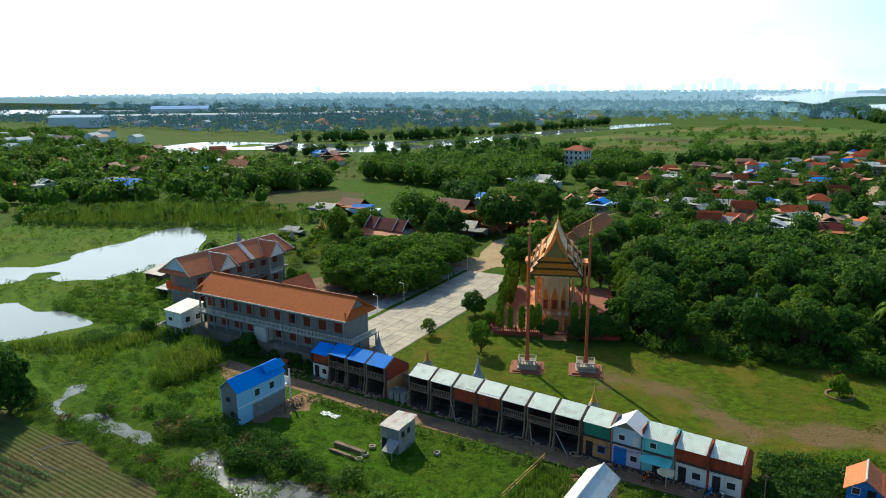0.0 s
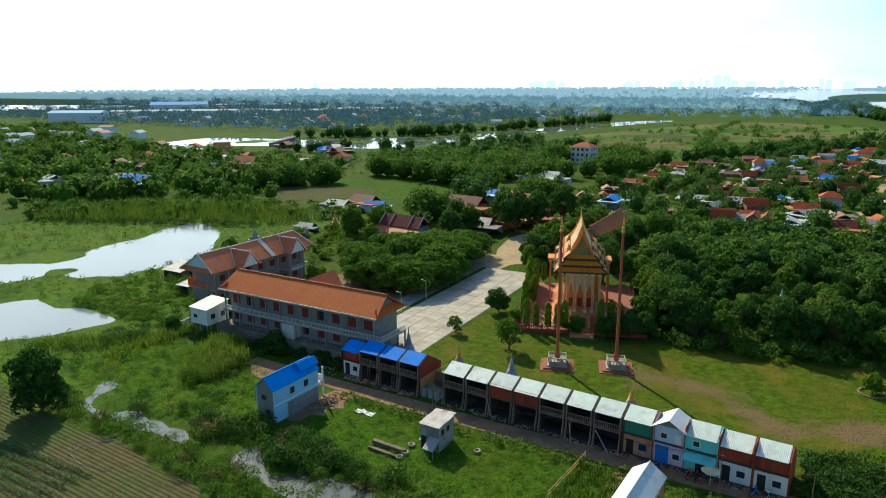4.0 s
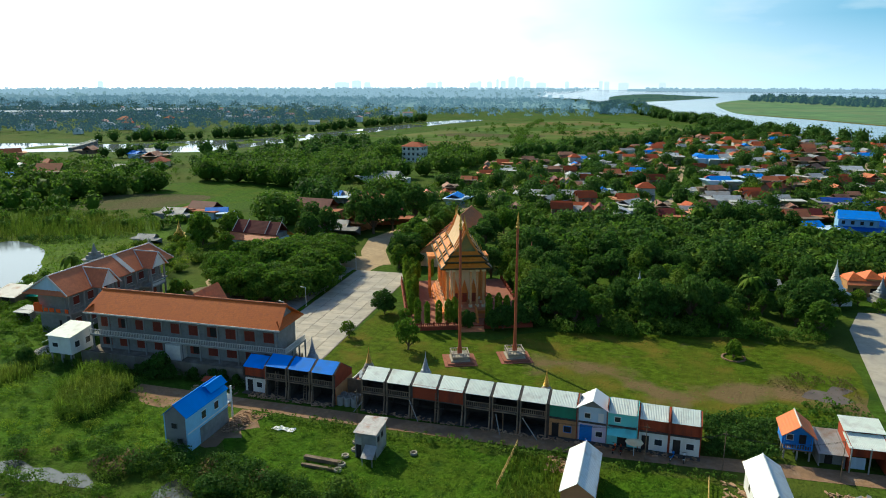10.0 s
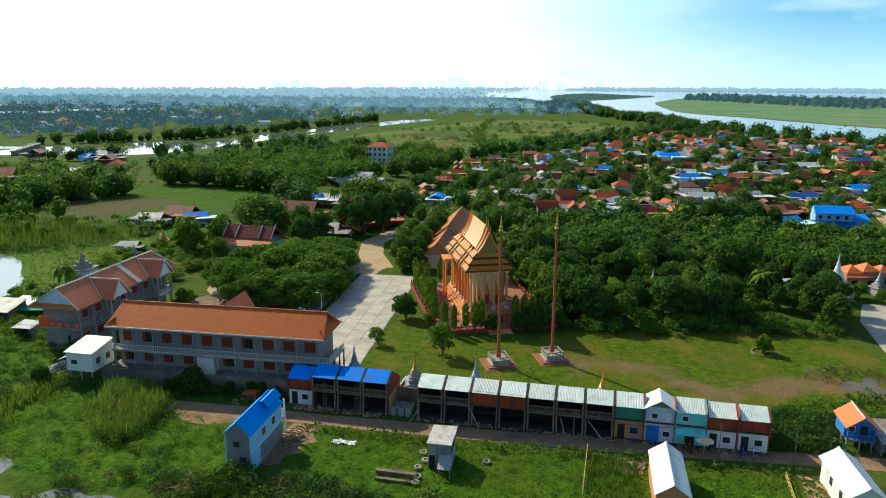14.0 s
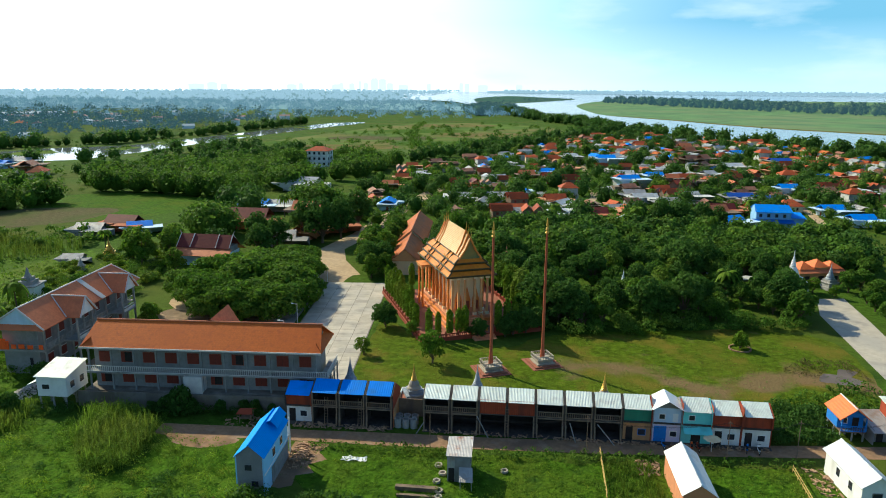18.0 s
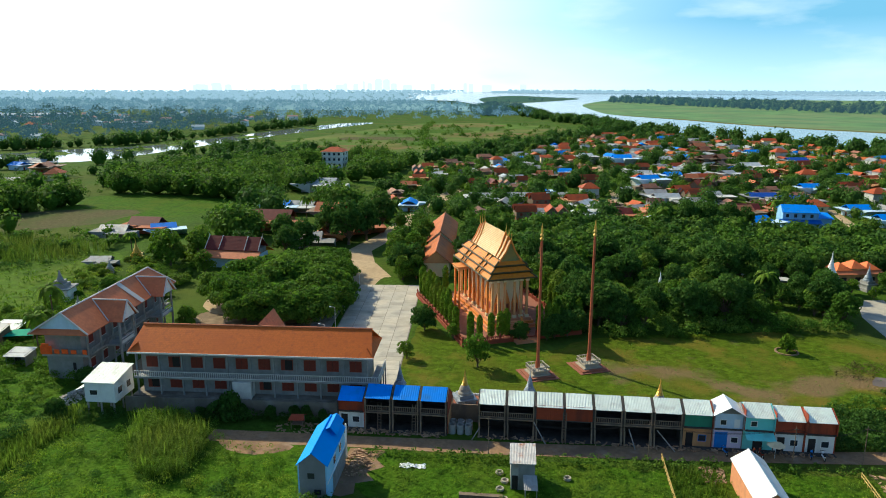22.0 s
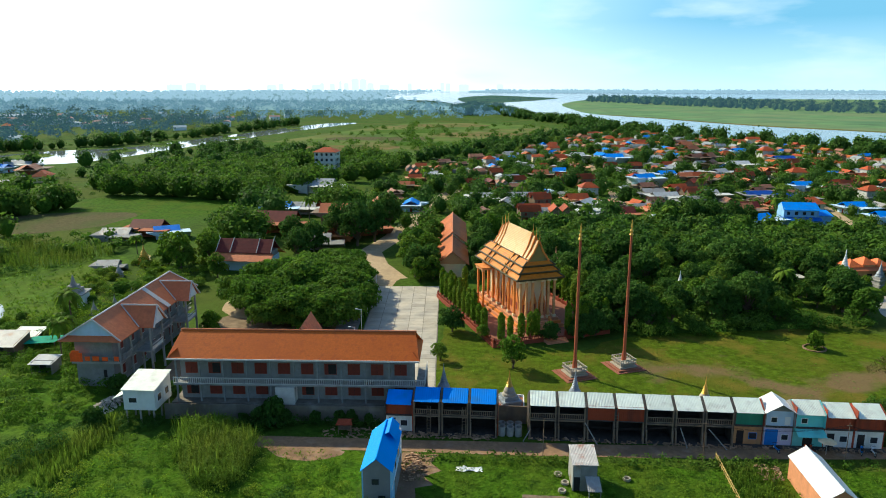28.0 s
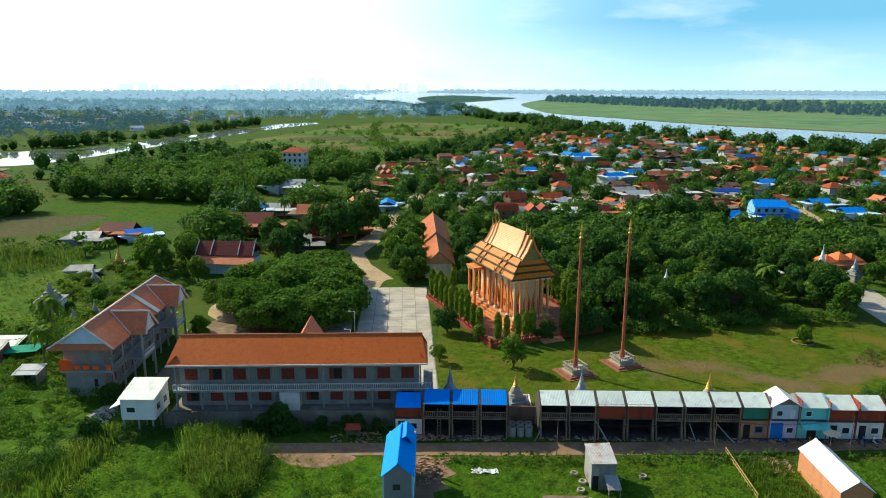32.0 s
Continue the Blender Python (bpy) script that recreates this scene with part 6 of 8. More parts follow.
wood("shrubs", sized(scatter([(-60, -4), (-46, -1.5), (-32, 0.5), (-19.5, 1.0), (-19.5, 2.4), (-48, 0.7), (-50.5, 0.5), (-60, 0)], 1.1, 267, 0.8), 0.5, 1.4, 216), 1, LEAF_DARK, 256, 150, "dark scrub at the foot of the retaining wall", 0.48)
LEAF_DRY = leaves("dry_shrub_leaves", (0.14, 0.12, 0.04), (0.17, 0.13, 0.06))
wood("shrubs", sized(clear_of(scatter([(-50, -30), (-30, -23), (-13, -20), (20, -21), (18, -31), (-10, -32)], 2.3, 77, 0.45), stream_line, 1.6), 0.7, 1.9, 24), 1, LEAF_DRY, 63, 90, "brownish half-dry shrubs along the stream", 0.6)
wood("weeds", sized(clear_of(scatter([(-165, -48), (-62, -48), (-50, -30), (-60, -24), (-96, -26), (-64, 2), (-66, 12), (-78, 40), (-98, 62), (-112, 90), (-180, 84), (-196, 30)], 2.1, 78, 0.7), [(-85, -10), (-95, -12), (-105, -16), (-115, -17), (-125, 30), (-115, 30), (-120, 45), (-130, 50), (-110, 20), (-125, 10), (-140, 0), (-135, 15)], 9.5), 0.5, 1.3, 25), 1, LEAF_LIGHT, 64, 12, "bright green marsh plants round the ponds", 1.2)
wood("crop_rows", [(-78 + 0.75 * i + 0.2 * math.sin(i * 7 + j), -35.6 - 1.1 * j, 0.13 + 0.12 * ((i * 7 + j * 3) % 5) / 5) for j in range(16) for i in range(104)], 1, LEAF_BUSH, 65, 5, "thin rows of young green crop in the tilled field", 2.2)
LEAF_CROP = leaves("pale_crop_leaves", (0.11, 0.19, 0.07), (0.15, 0.22, 0.09))
wood("crop_rows", [(-46 + 0.55 * i, -41.6 - 1.5 * j + 0.06 * i, 0.5 + 0.14 * ((i * 5 + j * 3) % 4) / 4) for j in range(5) for i in range(42)], 1, LEAF_CROP, 66, 30, "dense leafy pale green crop rows at the field's corner", 1.0)
wood("shrubs", sized(scatter([(-48, -1), (-30, -5), (-22, -7), (-22, -16), (-40, -20), (-54, -14)], 1.7, 62, 0.16), 0.5, 1.2, 13), 1, LEAF_BUSH, 53, 260, "green shrubs and tall weeds below the hall", 0.38)
wood("shrubs", sized(scatter([(-95, -4), (-62, -2), (-64, 30), (-88, 50), (-98, 30)], 2.0, 63, 0.6), 0.7, 2.0, 14), 1, LEAF_BUSH, 54, 200, "green shrubs beside the pond", 0.5)
wood("weeds", sized(scatter([(-100, -26), (-66, -8), (-56, -4), (-22, -6), (-13, -18), (-8, -19), (-20, -23.5), (-44, -23.8), (-60, -25)], 0.95, 64, 0.8), 0.3, 0.8, 16), 1, LEAF_LIGHT, 56, 16, "low bright green marsh weeds", 0.9)
wood("weeds", sized(scatter([(-9, -6), (30, -5.4), (49, -4.0), (49, -18), (20, -20), (4, -22), (-8, -19)], 0.8, 65, 0.75), 0.25, 0.6, 17), 1, LEAF_LIGHT, 57, 14, "tufts of rough bright green grass", 0.9)
wood("weeds", sized(scatter([(-14, -5.4), (50, -2.6), (50, -4.2), (24, -6), (-12, -7.4)], 0.8, 67, 0.8), 0.4, 0.9, 18), 1, LEAF_MID, 58, 16, "dark grass bank beside the dirt road", 1.2)
wood("weeds", sized(scatter([(48, 4), (55, 4), (55, 12), (70, 16), (68, 24), (52, 16), (47, 9)], 1.2, 68, 0.8), 0.5, 1.2, 19), 1, LEAF_MID, 59, 26, "dark weeds behind the stilt house", 1.1)
wood("shrubs", sized(scatter([(47.3, 1.5), (55, 2.4), (55.5, 9), (70, 10), (70, 12.5), (47, 11.5)], 1.0, 176, 0.8), 0.7, 1.9, 126), 1, LEAF_DARK, 166, 190, "dark overgrown bank beside the shop houses", 0.55)
wood("weeds", sized(scatter([(-13, 9), (62, 9), (70, 24), (70, 46), (52, 48), (22, 41), (12, 33), (-4, 33), (-12, 44)], 1.7, 69, 0.5), 0.15, 0.38, 20), 1, LEAF_LIGHT, 60, 12, "short tufts on the lawn", 0.9)
TEMPLEGRASS = [(-13, 9), (62, 9), (70, 24), (70, 46), (52, 48), (22, 41), (12, 33), (-4, 33), (-12, 44)]
wood("weeds", sized(scatter(TEMPLEGRASS, 1.1, 169, 0.4), 0.15, 0.45, 120), 1, LEAF_MID, 160, 12, "dark tufts on the lawn", 0.8)
wood("weeds", sized(scatter([(16, 20), (40, 15), (70, 20), (70, 34), (50, 30), (24, 28)], 1.3, 170, 0.35), 0.15, 0.4, 121), 1, LEAF_DRY, 161, 12, "brown dry tufts on the bare soil", 0.7)
wood("weeds", sized(scatter([(56, 27), (62, 25), (66, 30), (70, 24), (70, 33), (62, 33)], 0.7, 172, 0.8), 0.3, 0.7, 122), 1, LEAF_DRY, 162, 16, "brown weeds round the muddy puddle", 1.0)
wood("weeds", sized(scatter([(-9, -6), (30, -5.4), (49, -4.0), (49, -18), (20, -20), (4, -22), (-8, -19)], 1.5, 173, 0.6), 0.3, 0.9, 123), 1, LEAF_BUSH, 163, 50, "clumps of taller grass on the meadow", 0.55)
wood("shrubs", sized(scatter([(18, 40), (24, 39), (52, 46), (69, 49), (70, 53), (50, 52), (20, 45)], 1.7, 70, 0.55), 0.6, 3.0, 21), 1, LEAF_MID, 61, 220, "bushes along the edge of the wood", 0.5)


def reeds(name, poly, gap, lo, hi, seed, label, material):
    """Upright blades, each a bent narrow strip."""
    r = random.Random(seed)
    g = Geo()
    for x, y in scatter(poly, gap, seed, 0.85):
        for k in range(5):
            a, hgt, w = r.uniform(0, 6.28), r.uniform(lo, hi), r.uniform(0.05, 0.11)
            bx, by = x + r.uniform(-0.3, 0.3), y + r.uniform(-0.3, 0.3)
            dx, dy, lean = math.cos(a), math.sin(a), hgt * r.uniform(0.1, 0.45)
            w *= 0.6
            g.add([(bx - dy * w, by + dx * w, 0), (bx + dy * w, by - dx * w, 0), (bx + dx * lean * 0.4 + dy * w, by + dy * lean * 0.4 - dx * w, hgt * 0.65),
                   (bx + dx * lean * 0.4 - dy * w, by + dy * lean * 0.4 + dx * w, hgt * 0.65), (bx + dx * lean, by + dy * lean, hgt)], [(0, 1, 2, 3), (3, 2, 4)])
    return tagged(new(name, g.mesh(name, material)), label, "reeds", "", "stuff")


wood("shrubs", sized(scatter([(-191, 37), (-149, 59), (-117, 75), (-112, 80), (-150, 66), (-194, 43)], 2.0, 475, 0.75), 0.9, 2.0, 422), 1, LEAF_DARK, 462, 90, "dark bushes along the foot of the reed belt", 0.6)
LEAF_REED = leaves("reed_leaves", (0.11, 0.175, 0.018), (0.145, 0.185, 0.028))
LEAF_THICKET = leaves("thicket_leaves", (0.145, 0.24, 0.022), (0.19, 0.25, 0.032))
THICKET = [(-44, -9.5), (-46.6, -2), (-41.5, 0), (-35.2, -4), (-33.4, -9.3), (-34, -15), (-38, -15.6)]
wood("tall_thicket", sized(scatter(THICKET, 0.95, 171, 0.7), 0.9, 2.5, 41), 1, LEAF_THICKET, 171, 300, "tall feathery yellow-green thicket below the hall", 0.26)
wood("tall_thicket", sized(scatter([(-48, -11), (-48, 0), (-40, 1.5), (-33, -2), (-30, -8), (-30, -14), (-36, -18), (-41, -14)], 1.5, 172, 0.45), 0.5, 1.3, 42), 1, LEAF_BUSH, 172, 160, "lower shrubs round the thicket", 0.32)
reeds("reeds", THICKET, 0.7, 1.7, 3.3, 71, "tall yellow-green reeds below the hall", LEAF_THICKET)
reeds("reeds", [(-58.6, -16), (-55.4, -17), (-54.6, -8), (-54.8, 0.5), (-58, 1.5), (-58.6, -6)], 0.5, 0.7, 1.7, 372, "ridge of pale tall grass across the marsh", LEAF_THICKET)
reeds("reeds", [(-62, -6), (-56, -4.5), (-52, -6), (-62, -16), (-72, -22), (-74, -19)], 0.7, 0.7, 1.5, 72, "bank of tall grass between the marshes", LEAF_REED)
reeds("reeds", [(-192, 40), (-150, 63), (-118, 79), (-108, 96), (-150, 104), (-190, 84), (-205, 60)], 1.35, 2.4, 4.6, 73, "belt of tall reeds behind the pond", LEAF_REED)
wood("shrubs", sized(scatter([(-230, 52), (-160, 104), (-118, 122), (-104, 100), (-150, 76), (-195, 42)], 3.6, 75, 0.6), 1.3, 3.4, 22), 1, LEAF_MID, 62, 60, "bushes behind the pond", 0.9)
reeds("reeds", [(24, -5), (30, -6), (31, -16), (25, -16)], 0.6, 0.5, 1.1, 74, "rough tall grass beside the brick house", LEAF_REED)

LEAF_LIME = leaves("lime_green_leaves", (0.19, 0.29, 0.018), (0.24, 0.29, 0.03))
wood("weeds", sized(clear_of(scatter([(-62, -26), (-52, -8), (-46, -14), (-32, -14), (-20, -9), (-19.5, -16), (-14, -21), (-30, -24), (-44, -23.6)], 1.9, 301, 0.5), stream_line, 1.4), 0.6, 1.5, 301), 1, LEAF_LIME, 301, 130, "clumps of lime-green weeds in the marsh", 0.42)
wood("weeds", sized(scatter([(-9, -7), (30, -6.4), (47, -5.0), (47, -17), (20, -20), (4, -21), (-8, -18)], 2.2, 302, 0.4), 0.3, 0.8, 302), 1, LEAF_LIME, 302, 60, "lime-green tufts on the meadow", 0.5)
wood("weeds", sized(clear_of(scatter([(-150, -44), (-64, -44), (-56, -30), (-100, -27), (-68, -4), (-72, 6), (-95, -3), (-120, -27)], 2.6, 303, 0.45), [(-74, -9), (-80, -12), (-87, -13), (-94, -14), (-101, -15), (-108, -16), (-115, -17)], 10), 0.5, 1.3, 303), 1, LEAF_LIME, 303, 60, "lime-green marsh plants beside the pond", 0.55)
wood("shrubs", sized(clear_of(scatter([(-62, -26), (-50, -10), (-46, -16), (-24, -13), (-21, -20), (-44, -23.6)], 3.4, 304, 0.2), stream_line, 1.6), 0.8, 1.7, 304), 1, LEAF_DARK, 304, 220, "dark bushes in the marsh", 0.42)
wood("weeds", sized(scatter([(-15, -5.4), (-9, -5.6), (-8.6, -12), (-11.5, -16.2), (-15, -16)], 0.8, 305, 0.4), 0.2, 0.55, 305), 1, LEAF_BUSH, 305, 34, "weeds growing over the bare soil", 0.6)


# ---- temple terrace ----
T22 = at(4.4, 43.2, 0, 23.5)


def terrace():
    h = thing("temple_terrace", T22, "raised terracotta terrace with low maroon railings", "terrace", "", "structure")
    part("paving", Geo().box(-12, -6.2, 0, 11.5, 26, 0.5), REDCARPET, h)
    part("kerb", Geo().box(-12.2, -6.4, 0, 11.7, -6.2, 0.75).box(-12.2, -6.2, 0, -12, 26.2, 0.75).box(11.5, -6.2, 0, 11.7, 26.2, 0.75), MAROON, h)
    runs = [((-12, -6.1), (-2.4, -6.1)), ((2.4, -6.1), (11.4, -6.1)), ((-11.9, -6.1), (-11.9, 26)), ((11.4, -6.1), (11.4, 26))]
    for (xa, ya), (xb, yb) in runs:
        n = int(math.hypot(xb - xa, yb - ya) / 2.0)
        g = Geo()
        for i in range(n + 1):
            x, y = xa + (xb - xa) * i / n, ya + (yb - ya) * i / n
            part("post", Geo().box(x - 0.16, y - 0.16, 0.5, x + 0.16, y + 0.16, 1.5).lathe([(0.2, 1.5), (0.02, 1.85)], 4, x, y, 0, math.pi / 4), MAROON, h)
            for j in range(1, 6):
                u = (i + j / 6) / n
                if u < 1:
                    x2, y2 = xa + (xb - xa) * u, ya + (yb - ya) * u
                    g.box(x2 - 0.07, y2 - 0.07, 0.55, x2 + 0.07, y2 + 0.07, 1.15)
        g.box(min(xa, xb) - 0.08, min(ya, yb) - 0.08, 1.15, max(xa, xb) + 0.08, max(ya, yb) + 0.08, 1.3)
        part("railing", g, MAROON, h)
    for k in range(4):
        part("step", box(-2.2, -6.4 - 0.4 * (4 - k), 0, 2.2, -6.0 - 0.4 * (4 - k), 0.13 * (k + 1)), PINKWALL, h)


terrace()


def spire_stupa(x, y, s, top, base, label, turn=22, bell=None):
    h = thing("stupa", at(x, y, 0, turn) @ Matrix.Scale(s, 4), label, "stupa", "stupas")
    part("base", Geo().box(-1.5, -1.5, 0, 1.5, 1.5, 0.6).box(-1.2, -1.2, 0.6, 1.2, 1.2, 1.3).box(-1.35, -1.35, 1.3, 1.35, 1.35, 1.5).box(-0.95, -0.95, 1.5, 0.95, 0.95, 2.0), base, h)
    part("bell", Geo().lathe([(0.95, 2.0), (0.9, 2.25), (0.75, 2.4), (0.72, 2.7), (0.5, 3.1), (0.4, 3.15)], 16), bell or top, h)
    g = Geo()
    for i in range(7):
        r = 0.4 - 0.045 * i
        g.lathe([(r, 3.15 + 0.2 * i), (r * 1.12, 3.25 + 0.2 * i), (r * 0.85, 3.35 + 0.2 * i)], 12)
    part("spire", g.lathe([(0.1, 4.5), (0.06, 5.0), (0.01, 5.5)], 8), top, h)
    return h


spire_stupa(-11.1, 8.3, 1.25, SILVER, SILVER, "blue-grey stupa with ringed spire")
spire_stupa(7.75, 8.3, 1.2, SILVER, SILVER, "blue-grey stupa with ringed spire")
spire_stupa(-1.6, 8.6, 1.1, GOLD, SILVER, "grey stupa with a golden spire on a walled base", bell=PALESTONE)
spire_stupa(25.9, 8.4, 1.12, GOLD, WHITEWALL, "white stupa with a golden spire", bell=PALESTONE)
g = Geo()
for a, b in (((-3.8, 6.4), (0.6, 6.55)), ((-3.8, 10.8), (0.6, 10.95)), ((-3.8, 6.55), (-3.65, 10.8)), ((0.45, 6.55), (0.6, 10.8))):
    g.box(a[0], a[1], 0, b[0], b[1], 1.2)
solid("low_wall", g, WHITEWALL, "low white wall round the golden stupa", "wall")
solid("stupa_court", box(-3.65, 6.55, 0, 0.45, 10.8, 0.9), REDCARPET, "raised terracotta court of the golden stupa", "terrace", "structure")
spire_stupa(75.4, 77.0, 1.75, WHITEWALL, WHITEWALL, "tall white stupa beside the pavilion")
spire_stupa(85.0, 80.0, 1.15, SILVER, CONCRETE, "grey stupa beside the pavilion")
spire_stupa(10.0, 80.0, 1.5, PINKWALL, PINKWALL, "salmon-coloured stupa among trees")
spire_stupa(36.0, 66.0, 1.2, WHITEWALL, WHITEWALL, "small white stupa among the trees")
spire_stupa(-97.0, 86.5, 1.05, GOLD, GOLD, "golden shrine tower among trees and sheds")
for x, y, s in ((-86, 44.5, 0.6), (-83.5, 48.0, 0.65), (-83.0, 54, 0.6), (-96.5, 73.0, 0.7)):
    spire_stupa(x, y, s, CONCRETE, CONCRETE, "small weathered grey stupa in the grass")


def chedi(x, y):
    h = thing("shrine", at(x, y, 0, 10), "weathered white shrine with a stepped spire", "shrine")
    part("hall", box(-2.2, -2.2, 0, 2.2, 2.2, 2.6), WHITEWALL, h)
    part("doorway", box(-0.7, -2.26, 0, 0.7, -2.18, 1.9), TANWALL, h)
    part("cornice", box(-2.6, -2.6, 2.6, 2.6, 2.6, 2.9), CONCRETE, h)
    part("spire", Geo().box(-1.5, -1.5, 2.9, 1.5, 1.5, 3.7).box(-1.0, -1.0, 3.7, 1.0, 1.0, 4.4).lathe([(0.8, 4.4), (0.45, 5.2), (0.1, 6.6)], 8), CONCRETE, h)


chedi(-93.8, 50.5)


# ---- white house on stilts beside the hall ----
def stilt_box():
    h = thing("stilt_house", at(-54.95, -0.35, 0, 1), "small white house on stilts with a pale sheet roof", "house")
    part("wall", Geo().add([(0, 0, 2.0), (4.5, 0, 2.0), (4.5, 5.0, 2.0), (0, 5.0, 2.0), (0, 0, 4.98), (4.5, 0, 4.98), (4.5, 5.0, 5.76), (0, 5.0, 5.76)], [(3, 2, 1, 0), (4, 5, 6, 7), (0, 1, 5, 4), (1, 2, 6, 5), (2, 3, 7, 6), (3, 0, 4, 7)]), WHITEWALL, h)
    part("roof", Geo().slab([(-0.2, -0.25, 5.05), (4.7, -0.25, 5.05), (4.7, 5.2, 5.9), (-0.2, 5.2, 5.9)], 0.08), ZINC, h)
    part("lean_to_roof", Geo().slab([(-1.7, 0.2, 3.5), (-0.05, 0.2, 4.2), (-0.05, 4.6, 4.2), (-1.7, 4.6, 3.5)], 0.07), ZINC, h)
    opening(0.8, 3.1, 1.9, 3.8, 0.0, h, GLASS, WHITEPAINT)
    for y in (0.9, 3.2):
        w = part("window", box(4.46, y, 3.0, 4.54, y + 0.9, 4.0), GLASS, h)
        part("frame", Geo().box(4.5, y - 0.08, 2.92, 4.58, y + 0.98, 3.0).box(4.5, y - 0.08, 4.0, 4.58, y + 0.98, 4.08), WHITEPAINT, w)
    for x in (0.1, 2.1, 4.0):
        for y in (0.1, 2.4, 4.7):
            part("stilt", box(x, y, 0, x + 0.2, y + 0.2, 2.0), CONCRETE, h)


stilt_box()


# ---- small houses along the dirt road ----
def gable_house(name, x, y, w, d, eave, ridge, turn, side, front, roof_mat, label, windows=(), over=0.35):
    """Ridge along local y; the front gable at y = 0. windows: (face, along, z, width, height)."""
    h = thing(name, at(x, y, 0, turn), label, "house")
    t = 0.16
    part("side_wall", box(0, 0, 0, t, d, eave), side, h)
    part("side_wall", box(w - t, 0, 0, w, d, eave), side, h)
    part("front_wall", Geo().prism([(t, 0), (w - t, 0), (w - t, eave), (w / 2, ridge - 0.12), (t, eave)], 0.004, t), front, h)
    part("back_wall", Geo().prism([(t, 0), (w - t, 0), (w - t, eave), (w / 2, ridge - 0.12), (t, eave)], d - t, d - 0.004), front, h)
    dz = (ridge - eave) / (w / 2) * over
    part("roof", Geo().slab([(-over, -over, eave - dz), (w / 2, -over, ridge), (w / 2, d + over, ridge), (-over, d + over, eave - dz)], 0.07)
         .slab([(w / 2, -over, ridge), (w + over, -over, eave - dz), (w + over, d + over, eave - dz), (w / 2, d + over, ridge)], 0.07), roof_mat, h)
    part("ridge", Geo().rod((w / 2, -over, ridge + 0.02), (w / 2, d + over, ridge + 0.02), 0.1), roof_mat, h)
    for face, u, z, ww, hh in windows:
        if face == "front":
            opening(u, z, u + ww, z + hh, 0.0, h, GLASS, CEMENT)
        else:
            xx = w if face == "right" else 0.0
            wd = part("window", box(xx - 0.05, u, z, xx + 0.05, u + ww, z + hh), GLASS, h)
            part("frame", Geo().box(xx - 0.07, u - 0.08, z - 0.08, xx + 0.07, u + ww + 0.08, z).box(xx - 0.07, u - 0.08, z + hh, xx + 0.07, u + ww + 0.08, z + hh + 0.08), WHITEPAINT, wd)
    return h


BLUEROOF2 = mat("bright_blue_roof_sheet", (0.02, 0.30, 0.88), 0.6, metal=0.0, spec=0.1, var=0.08, scale=1.2, stripes=("Y", 0.25, 0.012))
ZINC2 = mat("pale_roof_sheet", (0.66, 0.68, 0.70), 0.4, metal=0.15, var=0.07, scale=1.2, stripes=("Y", 0.25, 0.012), stain=((0.52, 0.51, 0.49), 0.7))
b = gable_house("blue_roof_house", -17.95, -18.0, 3.3, 9.0, 5.0, 6.4, 2, SKYBLUE, CEMENT, BLUEROOF2, "narrow two-storey house with a blue sheet roof and pale blue side",
                [("front", 1.1, 3.2, 0.8, 0.7), ("front", 1.8, 1.2, 0.8, 0.7), ("right", 3.2, 3.2, 0.8, 1.0), ("right", 6.0, 3.2, 0.8, 1.0)], over=0.16)
part("lower_side", box(3.3, 2.6, 0, 3.36, 8.9, 2.2), CEMENT, b, "bare cement lower wall")
part("raised_roof", Geo().slab([(1.75, 5.6, 6.3), (2.35, 5.6, 6.6), (2.35, 9.4, 6.6), (1.75, 9.4, 6.3)], 0.06).slab([(2.35, 5.6, 6.6), (3.2, 5.6, 5.7), (3.2, 9.4, 5.7), (2.35, 9.4, 6.6)], 0.06), BLUEROOF2, b)
part("balcony", Geo().box(0.1, 9.0, 2.6, 3.3, 10.2, 2.75).box(0.1, 10.1, 2.75, 3.3, 10.2, 3.5).box(3.1, 10.0, 0, 3.3, 10.2, 4.8).box(0.1, 10.0, 0, 0.3, 10.2, 4.8), WHITEPAINT, b)
part("string_course", box(3.3, 0.1, 2.5, 3.37, 8.9, 2.65), WHITEPAINT, b)
gable_house("brick_house", 31.7, -16.6, 3.5, 9.2, 3.1, 4.3, 1, PINKWALL, PINKWALL, ZINC2, "single-storey salmon brick house with a pale sheet roof", [("right", 2.6, 1.2, 1, 1), ("right", 6, 1.2, 1, 1)], over=0.18)
gable_house("white_house", 51.7, -12.6, 3.4, 8.2, 3.2, 4.3, 4, WHITEWALL, WHITEWALL, ZINC2, "white house with a pale sheet roof beside the dirt road", [("left", 2.0, 1.3, 0.7, 1.0), ("left", 4.8, 1.3, 0.7, 1.0), ("front", 1.2, 1.2, 1, 1)])


